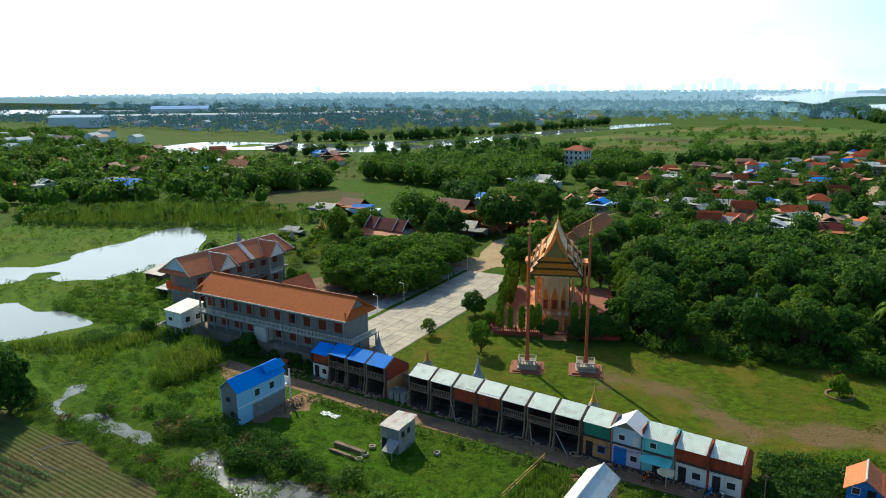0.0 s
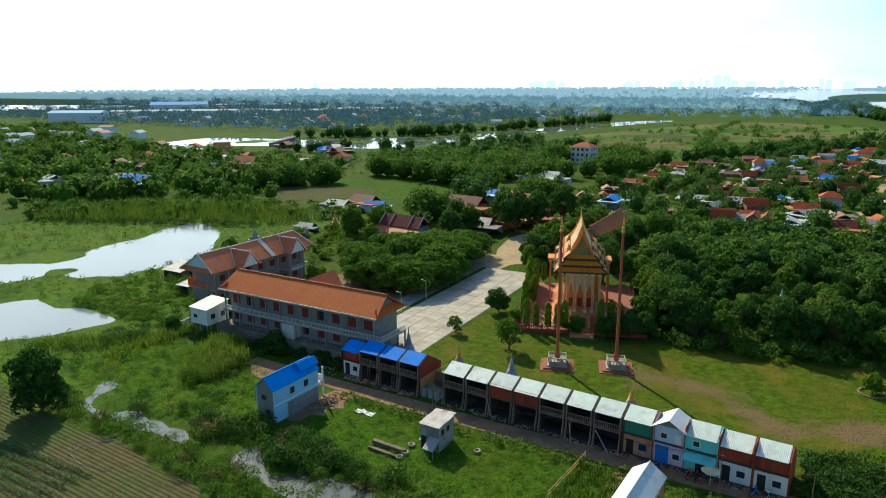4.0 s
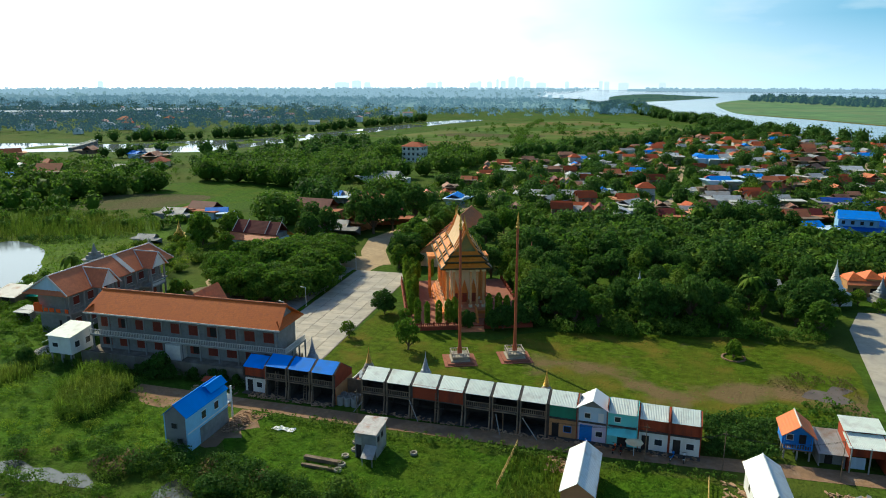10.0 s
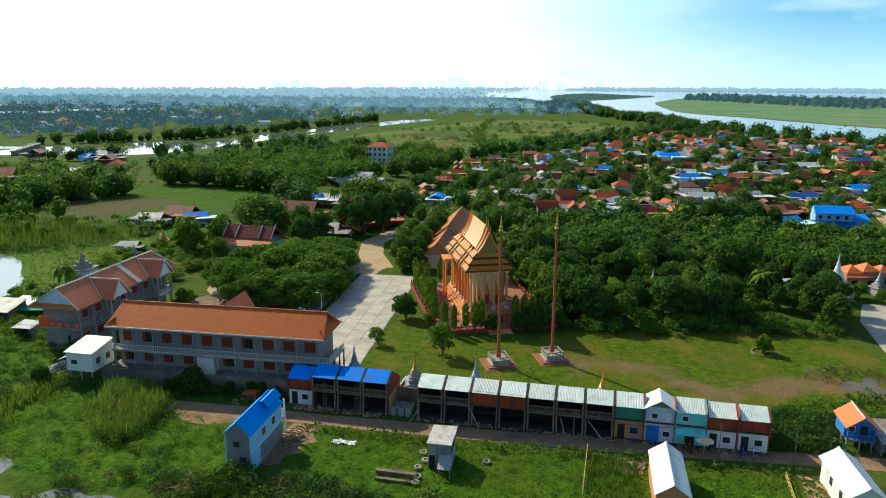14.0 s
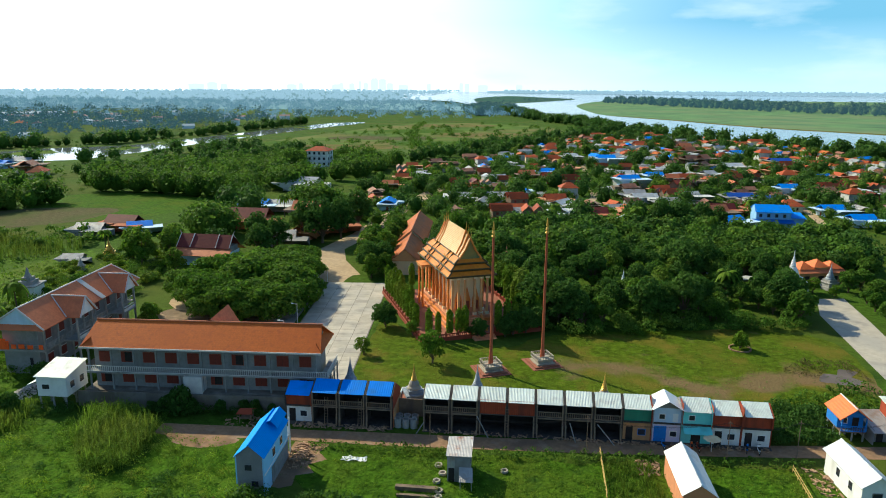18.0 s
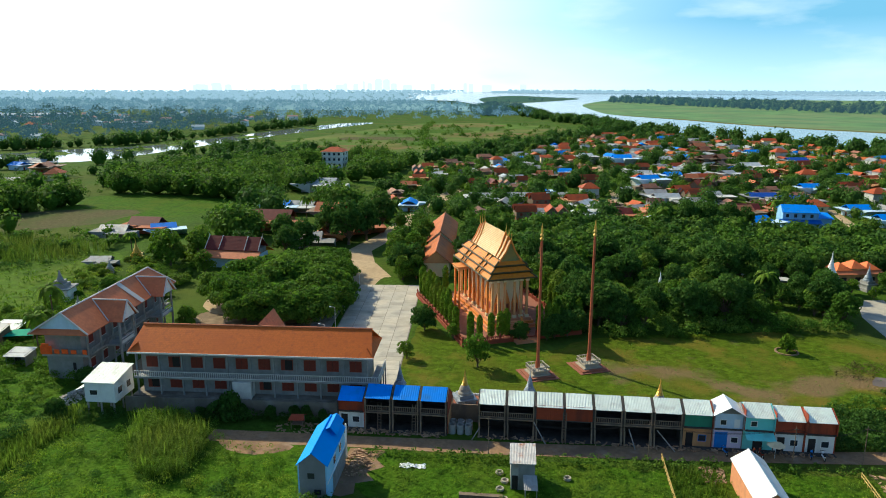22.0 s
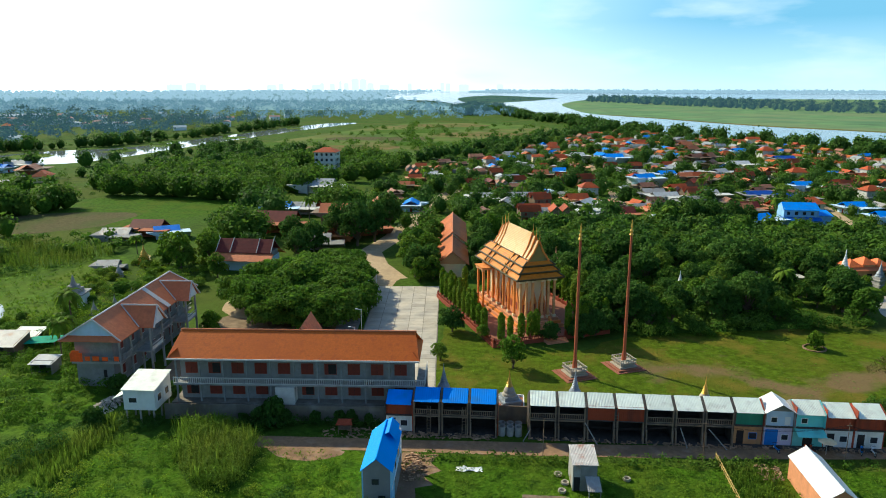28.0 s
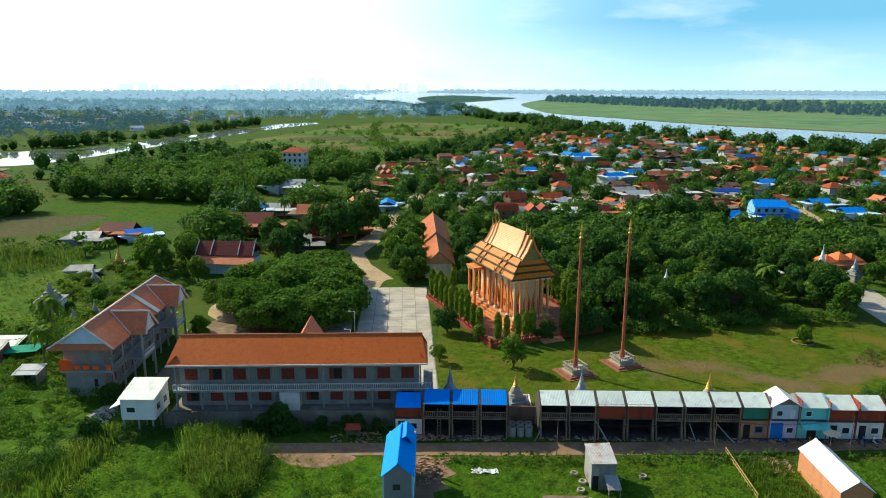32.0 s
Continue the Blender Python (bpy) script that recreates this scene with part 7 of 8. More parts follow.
def lean_hut(x, y, w, d, zf, zb, wall, roof_mat, label, upper=None):
    """A hut under one sheet roof that falls to the front; upper: a second, higher strip of roof."""
    h = thing("hut", at(x, y, 0, 4), label, "hut")
    part("side_wall", Geo().prism([(0, 0), (d, 0), (d, zb), (0, zf)], 0, 0.1).moved(Matrix(((0, 1, 0, 0), (1, 0, 0, 0), (0, 0, 1, 0), (0, 0, 0, 1)))), wall, h)
    part("side_wall", Geo().prism([(0, 0), (d, 0), (d, zb), (0, zf)], 0, 0.1).moved(Matrix(((0, 1, 0, w - 0.1), (1, 0, 0, 0), (0, 0, 1, 0), (0, 0, 0, 1)))), wall, h)
    part("front_wall", box(0.1, 0.9, 1.6 if upper else 0, w - 0.1, 1.0, zf + 0.1), wall, h)
    part("back_wall", box(0.1, d - 0.1, 0, w - 0.1, d, zb - 0.05), wall, h)
    part("roof", Geo().slab([(-0.25, -0.4, zf - 0.1), (w + 0.25, -0.4, zf - 0.1), (w + 0.25, d * (0.5 if upper else 1.05), zf + (zb - zf) * (0.5 if upper else 1.05)), (-0.25, d * (0.5 if upper else 1.05), zf + (zb - zf) * (0.5 if upper else 1.05))], 0.06), roof_mat, h)
    if upper:
        part("upper_roof", Geo().slab([(-0.2, d * 0.45, zf + (zb - zf) * 0.45 + upper), (w + 0.2, d * 0.45, zf + (zb - zf) * 0.45 + upper), (w + 0.2, d + 0.3, zb + upper), (-0.2, d + 0.3, zb + upper)], 0.06), roof_mat, h)
        part("blue_panel", box(0.4, 0.86, 0, w * 0.5, 0.9, 1.5), PALEBLUE, h)
        for px in (0.05, w * 0.5, w - 0.2):
            part("post", box(px, -0.3, 0, px + 0.14, -0.16, zf), CONCRETE, h)
    else:
        part("doorway", box(w * 0.3, 0.86, 0, w * 0.6, 0.9, 1.7), DARKOPEN, h)
    return h


lean_hut(60.2, 3.3, 2.9, 4.6, 2.0, 2.8, CEMENT, OLDZINC, "grey hut with a weathered sheet roof")
lean_hut(63.3, 3.0, 4.3, 5.2, 3.4, 4.4, BROWNWALL, ZINC, "rust-red hut with a pale sheet roof in two steps", 0.35)
lean_hut(70.5, 4.6, 4.2, 5.0, 3.0, 3.8, BROWNWALL, OLDZINC, "rust-red hut with a weathered sheet roof", 0.3)


def orange_stilt():
    h = thing("stilt_house", at(56.2, 3.9, 0, 1), "blue timber stilt house with an orange tiled roof", "house")
    w, d, zf, ze, zr = 3.3, 4.2, 1.5, 3.5, 4.8
    for x in (0.1, 1.6, 3.0):
        for y in (0.1, 2.0, 3.9):
            part("stilt", box(x, y, 0, x + 0.18, y + 0.18, zf), CONCRETE, h)
    part("wall", Geo().box(0, 1.0, zf, w, d, ze), DEEPBLUE, h, "bright blue boards")
    part("floor", box(0, -0.2, zf - 0.12, w, d, zf), TIMBER, h)
    balustrade(h, 0.05, w - 0.05, -0.1, zf, DEEPBLUE, 0.8)
    for x in (0.05, w - 0.2):
        part("post", box(x, -0.15, zf, x + 0.15, 0.0, ze), DEEPBLUE, h)
    part("gable", Geo().prism([(0.1, ze), (w - 0.1, ze), (w / 2, zr - 0.2)], 0.0, 0.12), DEEPBLUE, h)
    opening(0.5, zf + 0.7, 1.2, zf + 1.4, 1.0, h, GLASS, WHITEPAINT)
    part("doorway", box(1.9, 0.96, zf, 2.7, 1.02, zf + 1.7), DARKOPEN, h)
    part("roof", Geo().slab([(-0.35, -0.5, ze - 0.2), (w / 2, -0.5, zr), (w / 2, d + 0.3, zr), (-0.35, d + 0.3, ze - 0.2)], 0.1)
         .slab([(w / 2, -0.5, zr), (w + 0.35, -0.5, ze - 0.2), (w + 0.35, d + 0.3, ze - 0.2), (w / 2, d + 0.3, zr)], 0.1), ORANGETILE, h)
    part("ridge", Geo().rod((w / 2, -0.5, zr + 0.05), (w / 2, d + 0.3, zr + 0.05), 0.1), TRIM, h)


ORANGETILE = mat("bright_orange_tiles", (0.78, 0.17, 0.035), 0.55, var=0.12, scale=2, stripes=("Z", 0.25, 0.01), stain=((0.6, 0.14, 0.04), 0.8))
orange_stilt()


PATCHTIN = mat("patched_tin", (0.52, 0.48, 0.45), 0.6, var=0.2, scale=1.4, big=0.5, stripes=("X", 0.18, 0.014), stain=((0.34, 0.14, 0.08), 0.8))


def shack():
    h = thing("shack", at(5.6, -12.2, 0, 2), "tall grey shack of weathered sheets and boards", "shack")
    part("wall", Geo().box(0, 0, 0, 2.75, 3.7, 3.4), OLDZINC, h)
    part("front_panel", box(0.9, -0.05, 0, 2.77, 0.0, 3.2), CEMENT, h)
    part("doorway", box(0.15, -0.04, 0, 0.85, 0.0, 1.8), DARKOPEN, h)
    part("roof", Geo().slab([(-0.15, -0.2, 3.45), (2.9, -0.2, 3.45), (2.9, 2.0, 3.68), (-0.15, 2.0, 3.68)], 0.05).slab([(-0.1, 1.9, 3.6), (2.95, 1.9, 3.6), (2.95, 4.0, 3.85), (-0.1, 4.0, 3.75)], 0.05), PATCHTIN, h, "patched pale and rusty tin roof")
    part("lean_to", Geo().slab([(1.5, -2.0, 1.2), (3.1, -2.0, 1.2), (3.0, -0.1, 2.0), (1.4, -0.1, 2.0)], 0.05).box(1.6, -1.9, 0, 1.7, -1.8, 1.2).box(2.9, -1.9, 0, 3.0, -1.8, 1.2), OLDZINC, h)
    for y in (0.6, 1.9):
        part("window", box(2.72, y, 2.1, 2.8, y + 0.6, 2.8), DARKOPEN, h)


shack()
for x, y in ((4.2, -9.0), (4.9, -10.8), (4.9, -14.6), (5.0, -15.9), (12.3, -9.4), (4.4, -12.6)):
    tub = thing("planter_ring", at(x, y), "pale ring-shaped planter of earth on the grass", "planter", "ring planters")
    part("rim", Geo().lathe([(0.42, 0), (0.5, 0.15), (0.46, 0.36), (0.3, 0.36), (0.28, 0.22)], 14), PALESTONE, tub)
    part("soil", Geo().lathe([(0.29, 0.2), (0.27, 0.26)], 12), SHADECEMENT, tub)
solid("ridge_of_soil", Geo().box(-0.2, -14.8, 0, 4.8, -14.2, 0.5).box(0.2, -16.2, 0, 4.6, -15.8, 0.35), TIMBER, "low brick footing beside the shack", "footing")
rng = random.Random(7)
g = Geo().add([(-8.1 + 0.32 * i + rng.uniform(-0.12, 0.12), -9.1 + 0.26 * j + rng.uniform(-0.15, 0.15), rng.uniform(0.03, 0.22)) for j in range(5) for i in range(11)], [(11 * j + i, 11 * j + i + 1, 11 * j + i + 12, 11 * j + i + 11) for j in range(4) for i in range(10)])
solid("plastic_sheet", g, WHITEPAINT, "crumpled white plastic sheet on the grass", "sheet")
# bamboo fence
f = thing("bamboo_fence", at(24.3, -3.4), "yellow bamboo fence across the grass", "fence")
BAMBOO = mat("bamboo", (0.48, 0.33, 0.10), 0.7, var=0.2, scale=3)
for i in range(12):
    part("post", Geo().rod((-0.02 * i, -0.95 * i, 0), (-0.02 * i, -0.95 * i, 1.0), 0.05), BAMBOO, f)
for z in (0.45, 0.85):
    part("rail", Geo().rod((0, 0, z), (-0.24, -10.6, z), 0.06), BAMBOO, f)


def tube(g, pts, r):
    """One bent four-sided tube along a line of points."""
    vs, fs = [], []
    for i, (x, y, z) in enumerate(pts):
        (xa, ya, za), (xb, yb, zb) = pts[max(i - 1, 0)], pts[min(i + 1, len(pts) - 1)]
        n = math.hypot(xb - xa, yb - ya) or 1.0
        sx, sy = -(yb - ya) / n * r, (xb - xa) / n * r
        vs += [(x + sx, y + sy, z), (x, y, z + r), (x - sx, y - sy, z), (x, y, z - r)]
        if i:
            fs += [(4 * i - 4 + k, 4 * i - 4 + (k + 1) % 4, 4 * i + (k + 1) % 4, 4 * i + k) for k in range(4)]
    fs += [(3, 2, 1, 0), tuple(len(vs) - 4 + k for k in range(4))]
    g.add(vs, fs)


def pole_with_wire(x, y, hgt):
    h = thing("utility_pole", at(x, y), "thin grey utility pole", "utility pole", "utility poles")
    part("pole", Geo().rod((0, 0, 0), (0, 0, hgt), 0.06, 8, 0.04), TIMBER, h)
    part("crossarm", box(-0.3, -0.03, hgt - 0.36, 0.3, 0.03, hgt - 0.3), TIMBER, h)


POLES = [(2.6, -5.0, 5.5), (22.5, -4.2, 5.5), (40.0, -3.2, 5.5), (49.0, -1.5, 5.2), (62, 0.2, 5.5)]
for x, y, z in POLES:
    pole_with_wire(x, y, z)
for (xa, ya, za), (xb, yb, zb) in zip(POLES, POLES[1:]):
    for k in (-0.5, 0.5):
        g = Geo()
        pts = [(xa + (xb - xa) * i / 6, ya + (yb - ya) * i / 6 + k * 0.2, za - 0.35 + (zb - za) * i / 6 - 0.9 * (1 - (2 * i / 6 - 1) ** 2)) for i in range(7)]
        tube(g, pts, 0.018)
        solid("cable", g, DARKOPEN, "sagging dark cable between utility poles", "cable", group="cables")

# rubble beside the school and beside the blue-roofed house
for cx, cy, n, seed in ((-60.5, 4.5, 360, 1), (-13.4, -8.5, 180, 2)):
    rng = random.Random(seed)
    g = Geo()
    for i in range(n):
        a, r = rng.uniform(0, 6.28), rng.uniform(0, 1) ** 0.6
        x, y, s = cx + 1.9 * r * math.cos(a), cy + 3.6 * r * math.sin(a), rng.uniform(0.04, 0.17)
        z = 0.8 * (1 - r)
        g.box(x - s, y - s * 0.6, max(0, z - s), x + s, y + s * 0.6, z + s * 0.5)
    solid("rubble", g, PALERUBBLE if cx < -50 else STRAW, "heap of broken masonry and rubbish", "rubble", "stuff")
sheet("bare_soil", [(-15.3, -5.2), (-12.6, -5.6), (-10.4, -5.2), (-11.4, -7.4), (-10.0, -9.2), (-11.9, -10.6), (-10.6, -12.4), (-12.8, -13.2), (-12.4, -15.4), (-15.0, -15.8), (-15.2, -10)], 0.03, DIRT, "patch of bare orange soil", "ground")
sheet("bare_soil", [(-33, -4.4), (-24, -4.9), (-23, -6.6), (-27, -8.4), (-31, -7.4)], 0.03, DIRT, "patch of bare soil beside the road", "ground")

sheet("bare_soil", [(-57, 13), (-48, 12), (-36, 13), (-31, 17), (-32, 30), (-32, 42), (-44, 45), (-56, 47), (-60, 42), (-59, 26)], 0.026, SOIL, "trodden bare soil between the halls", "ground")
for x, y, s in ((-59.5, 40.5, 1.1), (-58.5, 30.0, 0.7), (-45.0, 18.5, 0.8), (-38.0, 19.0, 0.7)):
    solid("sand_mound", Geo().lathe([(1.6 * s, 0), (1.1 * s, 0.35 * s), (0.4 * s, 0.75 * s), (0.05, 0.85 * s)], 12), SAND, "low mound of pale building sand", "mound", m=at(x, y) @ Matrix.Diagonal((1.4, 1.0, 1.0, 1)), group="sand mounds")
# concrete retaining wall below the hall
solid("retaining_wall", box(-1.2, -1.35, 0, 30.6, -1.05, 2.3), STAINWALL, "long stained concrete retaining wall", "wall", "structure", at(-48.85, 2.65, 0, 3.0))


# ---- long orange hall, sala and sheds behind the square ----
def long_hall():
    h = thing("refectory", at(-14.9, 78.5, 0, 4), "long low hall with an orange tiled roof in two steps", "building")
    for y0, y1, up in ((0, 20, 0.0), (20, 50, 0.7)):
        part("wall", box(-3.2, y0 + 0.5, 0, 3.2, y1 - 0.1, 3.6 + up), CREAM, h)
        part("roof", Geo().slab([(-4.1, y0, 3.3 + up), (0, y0, 6.6 + up), (0, y1, 6.6 + up), (-4.1, y1, 3.3 + up)], 0.12)
             .slab([(0, y0, 6.6 + up), (4.1, y0, 3.3 + up), (4.1, y1, 3.3 + up), (0, y1, 6.6 + up)], 0.12), OLDTILE, h)
        part("gable", Geo().prism([(-3.4, 3.5 + up), (3.4, 3.5 + up), (0, 6.4 + up)], y0 + 0.3, y0 + 0.45), CREAM if up else TANWALL, h)
        part("ridge", Geo().rod((0, y0, 6.65 + up), (0, y1, 6.65 + up), 0.14), TILE2, h)


long_hall()


def sala():
    h = thing("sala", at(-68, 84.5, 0, -3), "open hall with a two-tier maroon tiled roof", "pavilion")
    part("wall", box(-7, -3.5, 0, 7, 3.5, 3.4), PALEBLUE, h)
    part("lower_roof", Geo().slab([(-8, -5.6, 3.0), (8, -5.6, 3.0), (8, -2.8, 4.4), (-8, -2.8, 4.4)], 0.12).slab([(-8, 2.8, 4.4), (8, 2.8, 4.4), (8, 5.6, 3.0), (-8, 5.6, 3.0)], 0.12), TILE2, h)
    part("upper_roof", Geo().slab([(-7.6, -3.0, 4.6), (7.6, -3.0, 4.6), (7.2, 0, 7.6), (-7.2, 0, 7.6)], 0.12).slab([(-7.2, 0, 7.6), (7.2, 0, 7.6), (7.6, 3.0, 4.6), (-7.6, 3.0, 4.6)], 0.12), DARKTILE, h)
    part("upper_wall", box(-7, -2.6, 3.4, 7, 2.6, 4.8), CEMENT, h)
    for x in (-7.3, -3.5, 3.5, 7.3):
        part("ridge_trim", Geo().rod((x, -3.0, 4.65), (x * 0.98, 0, 7.7), 0.12).rod((x * 0.98, 0, 7.7), (x, 3.0, 4.65), 0.12), TRIM, h)
    for s in (-1, 1):
        part("finial", Geo().rod((7.2 * s, 0, 7.6), (7.6 * s, 0, 8.6), 0.12, 5, 0.02), TRIM, h)


sala()
for k, x, y, turn, s in ((8, -75, 131, 0, 1.3), (4, -84, 161, 5, 0.9), (3, -76, 163, 0, 0.9), (0, -69, 165, 5, 0.8), (3, -84, 214, 0, 1.3), (6, -119, 113, 5, 0.8), (8, -113, 121, 0, 1.0), (4, -106, 118, 30, 0.75),
                         (6, -57, 108, 10, 0.9), (6, -103, 80, 10, 0.5), (8, -47, 128, 20, 1.0), (0, -52, 118, 80, 0.9), (2, -58, 140, 0, 1.1), (4, -224, 103, 20, 1.4), (2, -230, 168, 20, 1.3), (3, -296, 176, 10, 1.3)):
    settle(k, x, y, turn, s)
g = Geo().slab([(-86.6, 23.4, 1.6), (-81.8, 25.0, 1.5), (-81.8, 28.0, 1.8), (-86.6, 26.4, 1.9)], 0.04)
netting = solid("netting", g, TARPGREEN, "green shade netting beside the pond", "netting")
for x, y, z in ((-86.6, 23.4, 1.6), (-81.8, 25.0, 1.5), (-81.8, 28.0, 1.8), (-86.6, 26.4, 1.9)):
    part("post", box(x - 0.05, y - 0.05, 0, x + 0.05, y + 0.05, z), TIMBER, netting)


lean_hut(-79.0, 14.4, 3.4, 3.0, 2.0, 2.3, CEMENT, DULLZINC, "small grey hut with a pale flat roof")
lean_hut(-92.5, 20.5, 6.0, 5.0, 2.2, 3.2, TIMBER, OLDZINC, "dark weathered hut beside the pond")
lean_hut(-91.0, 26.5, 4.6, 3.4, 1.9, 2.4, TIMBER, ZINC, "low hut with a pale sheet roof beside the pond")


def white_block():
    h = thing("apartment_house", at(-101.8, 304, 0, -3), "white three-storey house with a red-brown hipped roof", "house")
    part("wall", box(-6, -5, 0, 6, 5, 9.2), WHITEWALL, h)
    part("roof", Geo().add([(-6.8, -5.8, 9.2), (6.8, -5.8, 9.2), (6.8, 5.8, 9.2), (-6.8, 5.8, 9.2), (-2, 0, 11.6), (2, 0, 11.6)], [(0, 1, 5, 4), (1, 2, 5), (2, 3, 4, 5), (3, 0, 4), (3, 2, 1, 0)]), VTILE, h)
    for fl in range(3):
        for i in range(4):
            x = -5 + 2.8 * i
            part("window", box(x, -5.06, 1.2 + 3 * fl, x + 1.2, -4.98, 2.6 + 3 * fl), GLASS, h)
        part("string_course", box(-6.1, -5.1, 2.9 + 3 * fl, 6.1, -5.0, 3.1 + 3 * fl), TRIM, h)
    for fl in range(3):
        for i in range(3):
            part("window", box(5.98, -3.6 + 2.8 * i, 1.2 + 3 * fl, 6.06, -2.4 + 2.8 * i, 2.6 + 3 * fl), GLASS, h)


white_block()


def blue_mansion():
    MANSIONBLUE = mat("mid_blue_plaster", (0.26, 0.48, 0.74), 0.8, var=0.08, scale=1.0, big=0.3, stain=((0.2, 0.38, 0.58), 0.6, 0.25))
    DARKAWNING = mat("dark_blue_awning", (0.012, 0.10, 0.42), 0.6, var=0.1, scale=1.0, stripes=("X", 0.3, 0.012), spec=0.1)
    h = thing("blue_house", at(97.5, 158, 0, -4) @ Matrix.Scale(0.78, 4), "large blue house with blue sheet roofs and awnings", "house")
    part("wall", box(-8, -5, 0, 6, 5, 7.0), MANSIONBLUE, h)
    part("roof", Geo().slab([(-8.6, -5.8, 6.6), (6.6, -5.8, 6.6), (6.0, 0, 9.2), (-8.0, 0, 9.2)], 0.1).slab([(-8.0, 0, 9.2), (6.0, 0, 9.2), (6.6, 5.8, 6.6), (-8.6, 5.8, 6.6)], 0.1), BLUEROOF, h)
    part("gable", Geo().prism([(-5, 7), (5, 7), (0, 9.1)], 0, 0.15).moved(Matrix(((0, 1, 0, -8), (1, 0, 0, 0), (0, 0, 1, 0), (0, 0, 0, 1)))), MANSIONBLUE, h)
    part("awning", Geo().slab([(-9.5, -8.6, 2.6), (7, -8.6, 2.6), (7, -5, 3.6), (-9.5, -5, 3.6)], 0.08), DARKAWNING, h)
    for x in (-9.2, -5, -1, 3, 6.7):
        part("post", box(x, -8.5, 0, x + 0.15, -8.35, 2.6), WHITEPAINT, h)
    part("wing", box(6, -3, 0, 12, 5, 4.2), MANSIONBLUE, h)
    part("wing_roof", Geo().slab([(6.05, -4, 4.2), (12.6, -4, 4.0), (12.6, 5.6, 5.2), (6.05, 5.6, 5.4)], 0.1), BLUEROOF, h)
    for i in range(4):
        part("window", box(-6.8 + 3.2 * i, -5.06, 4.4, -5.6 + 3.2 * i, -4.98, 5.8), GLASS, h)


blue_mansion()
sheet("field", [(78, 138), (112, 136), (114, 148), (80, 150)], 0.03, LAWN, "bright green strip of grass before the blue house", "field")


def pavilion():
    h = thing("pavilion", at(84, 86, 0, 12) @ Matrix.Scale(0.68, 4), "pavilion with three small orange hipped roofs", "pavilion")
    part("wall", box(-8, -3.5, 0, 8, 3.5, 5.0), TANWALL, h)
    part("skirt_roof", Geo().slab([(-9, -5, 4.4), (9, -5, 4.4), (8, -3, 5.4), (-8, -3, 5.4)], 0.1), TILE2, h)
    for x in (-5.2, 0, 5.2):
        z = 5.4 + (0.7 if x == 0 else 0)
        part("roof", Geo().add([(x - 3, -3.6, z), (x + 3, -3.6, z), (x + 3, 3.6, z), (x - 3, 3.6, z), (x, -0.4, z + 2.2), (x, 0.4, z + 2.2)], [(0, 1, 4), (1, 2, 5, 4), (2, 3, 5), (3, 0, 4, 5), (3, 2, 1, 0)]), ORANGETILE, h)
        part("clerestory", box(x - 2.6, -3.1, 4.9, x + 2.6, 3.1, z), TANWALL, h)
        part("doorway", box(x - 1.0, -3.56, 0, x + 1.0, -3.48, 3.0), DARKOPEN, h)


pavilion()
settle(3, 63, 84, 10, 0.5)


# ---- lamp posts and kerb beside the square ----
def lamp_post(x, y):
    h = thing("lamp_post", at(x, y, 0, 4), "slim white lamp post beside the square", "lamp post", "lamp posts")
    part("pole", Geo().rod((0, 0, 0), (0, 0, 4.2), 0.06, 8, 0.04), WHITEPAINT, h)
    part("arm", Geo().rod((0, 0, 4.1), (-0.9, 0, 4.25), 0.035), WHITEPAINT, h)
    part("lantern", box(-1.1, -0.1, 4.18, -0.7, 0.1, 4.3), WHITEPAINT, h)


for y in (30, 40, 50, 60, 70):
    lamp_post(-29.6 - (y - 40) * 0.08, y)
solid("lane", box(-19.6, 10, 0, -15.2, 60, 0.05), CONCRETE, "grey cement lane beside the square", "lane", "structure", PLAZA)
solid("planting_strip", box(-15.2, 8, 0, -14.2, 58, 0.12), LAWN, "narrow strip of grass between lane and square", "verge", "structure", PLAZA)


# ---- planted trees ----
def cypress_mesh():
    def pick(rng):
        a, u = rng.uniform(0, 2 * math.pi), rng.uniform(0, 1)
        r = 0.66 * min(1, 5 * u + 0.6) * min(1, 4.5 * (1 - u) + 0.25) * rng.uniform(0.75, 1.05)
        d = np.array((math.cos(a), math.sin(a), 0.35))
        return np.array((r * math.cos(a), r * math.sin(a), 0.5 + 4.6 * u)), d
    h = thing("cypress", at(0, 0), "clipped columnar conifer beside the terrace", "tree", "columnar conifers")
    part("trunk", Geo().rod((0, 0, 0), (0, 0, 1.2), 0.1), BARK, h)
    part("crown", blob_leaves(900, pick, 0.2, 77), LEAF_CYP, h)
    return h


cyp = cypress_mesh()
spots_c = [(-11.0, 1 + 2.7 * i) for i in range(10)] + [(-9.6, 10 + 2.8 * i) for i in range(6)] + [(x, -5.2) for x in (-10.2, -8.4, -6.2, -4.4, -3.2, 3.4, 5.2)] + [(6.8, -5.2), (12.6, -3), (12.8, 6), (13.0, 8), (12.7, 9.6), (12.8, 14), (-8, 27), (-5, 27.5)]
for i, (lx, ly) in enumerate(spots_c):
    p = T22 @ Vector((lx, ly, 0))
    s = random.uniform(0.85, 1.1)
    m = at(p.x, p.y, 0.5, random.uniform(0, 360)) @ Matrix.Diagonal((s * 0.95, s * 0.95, s * random.uniform(0.9, 1.15), 1))
    o = cyp if i == 0 else copy_thing(cyp, m)
    o.matrix_basis = m

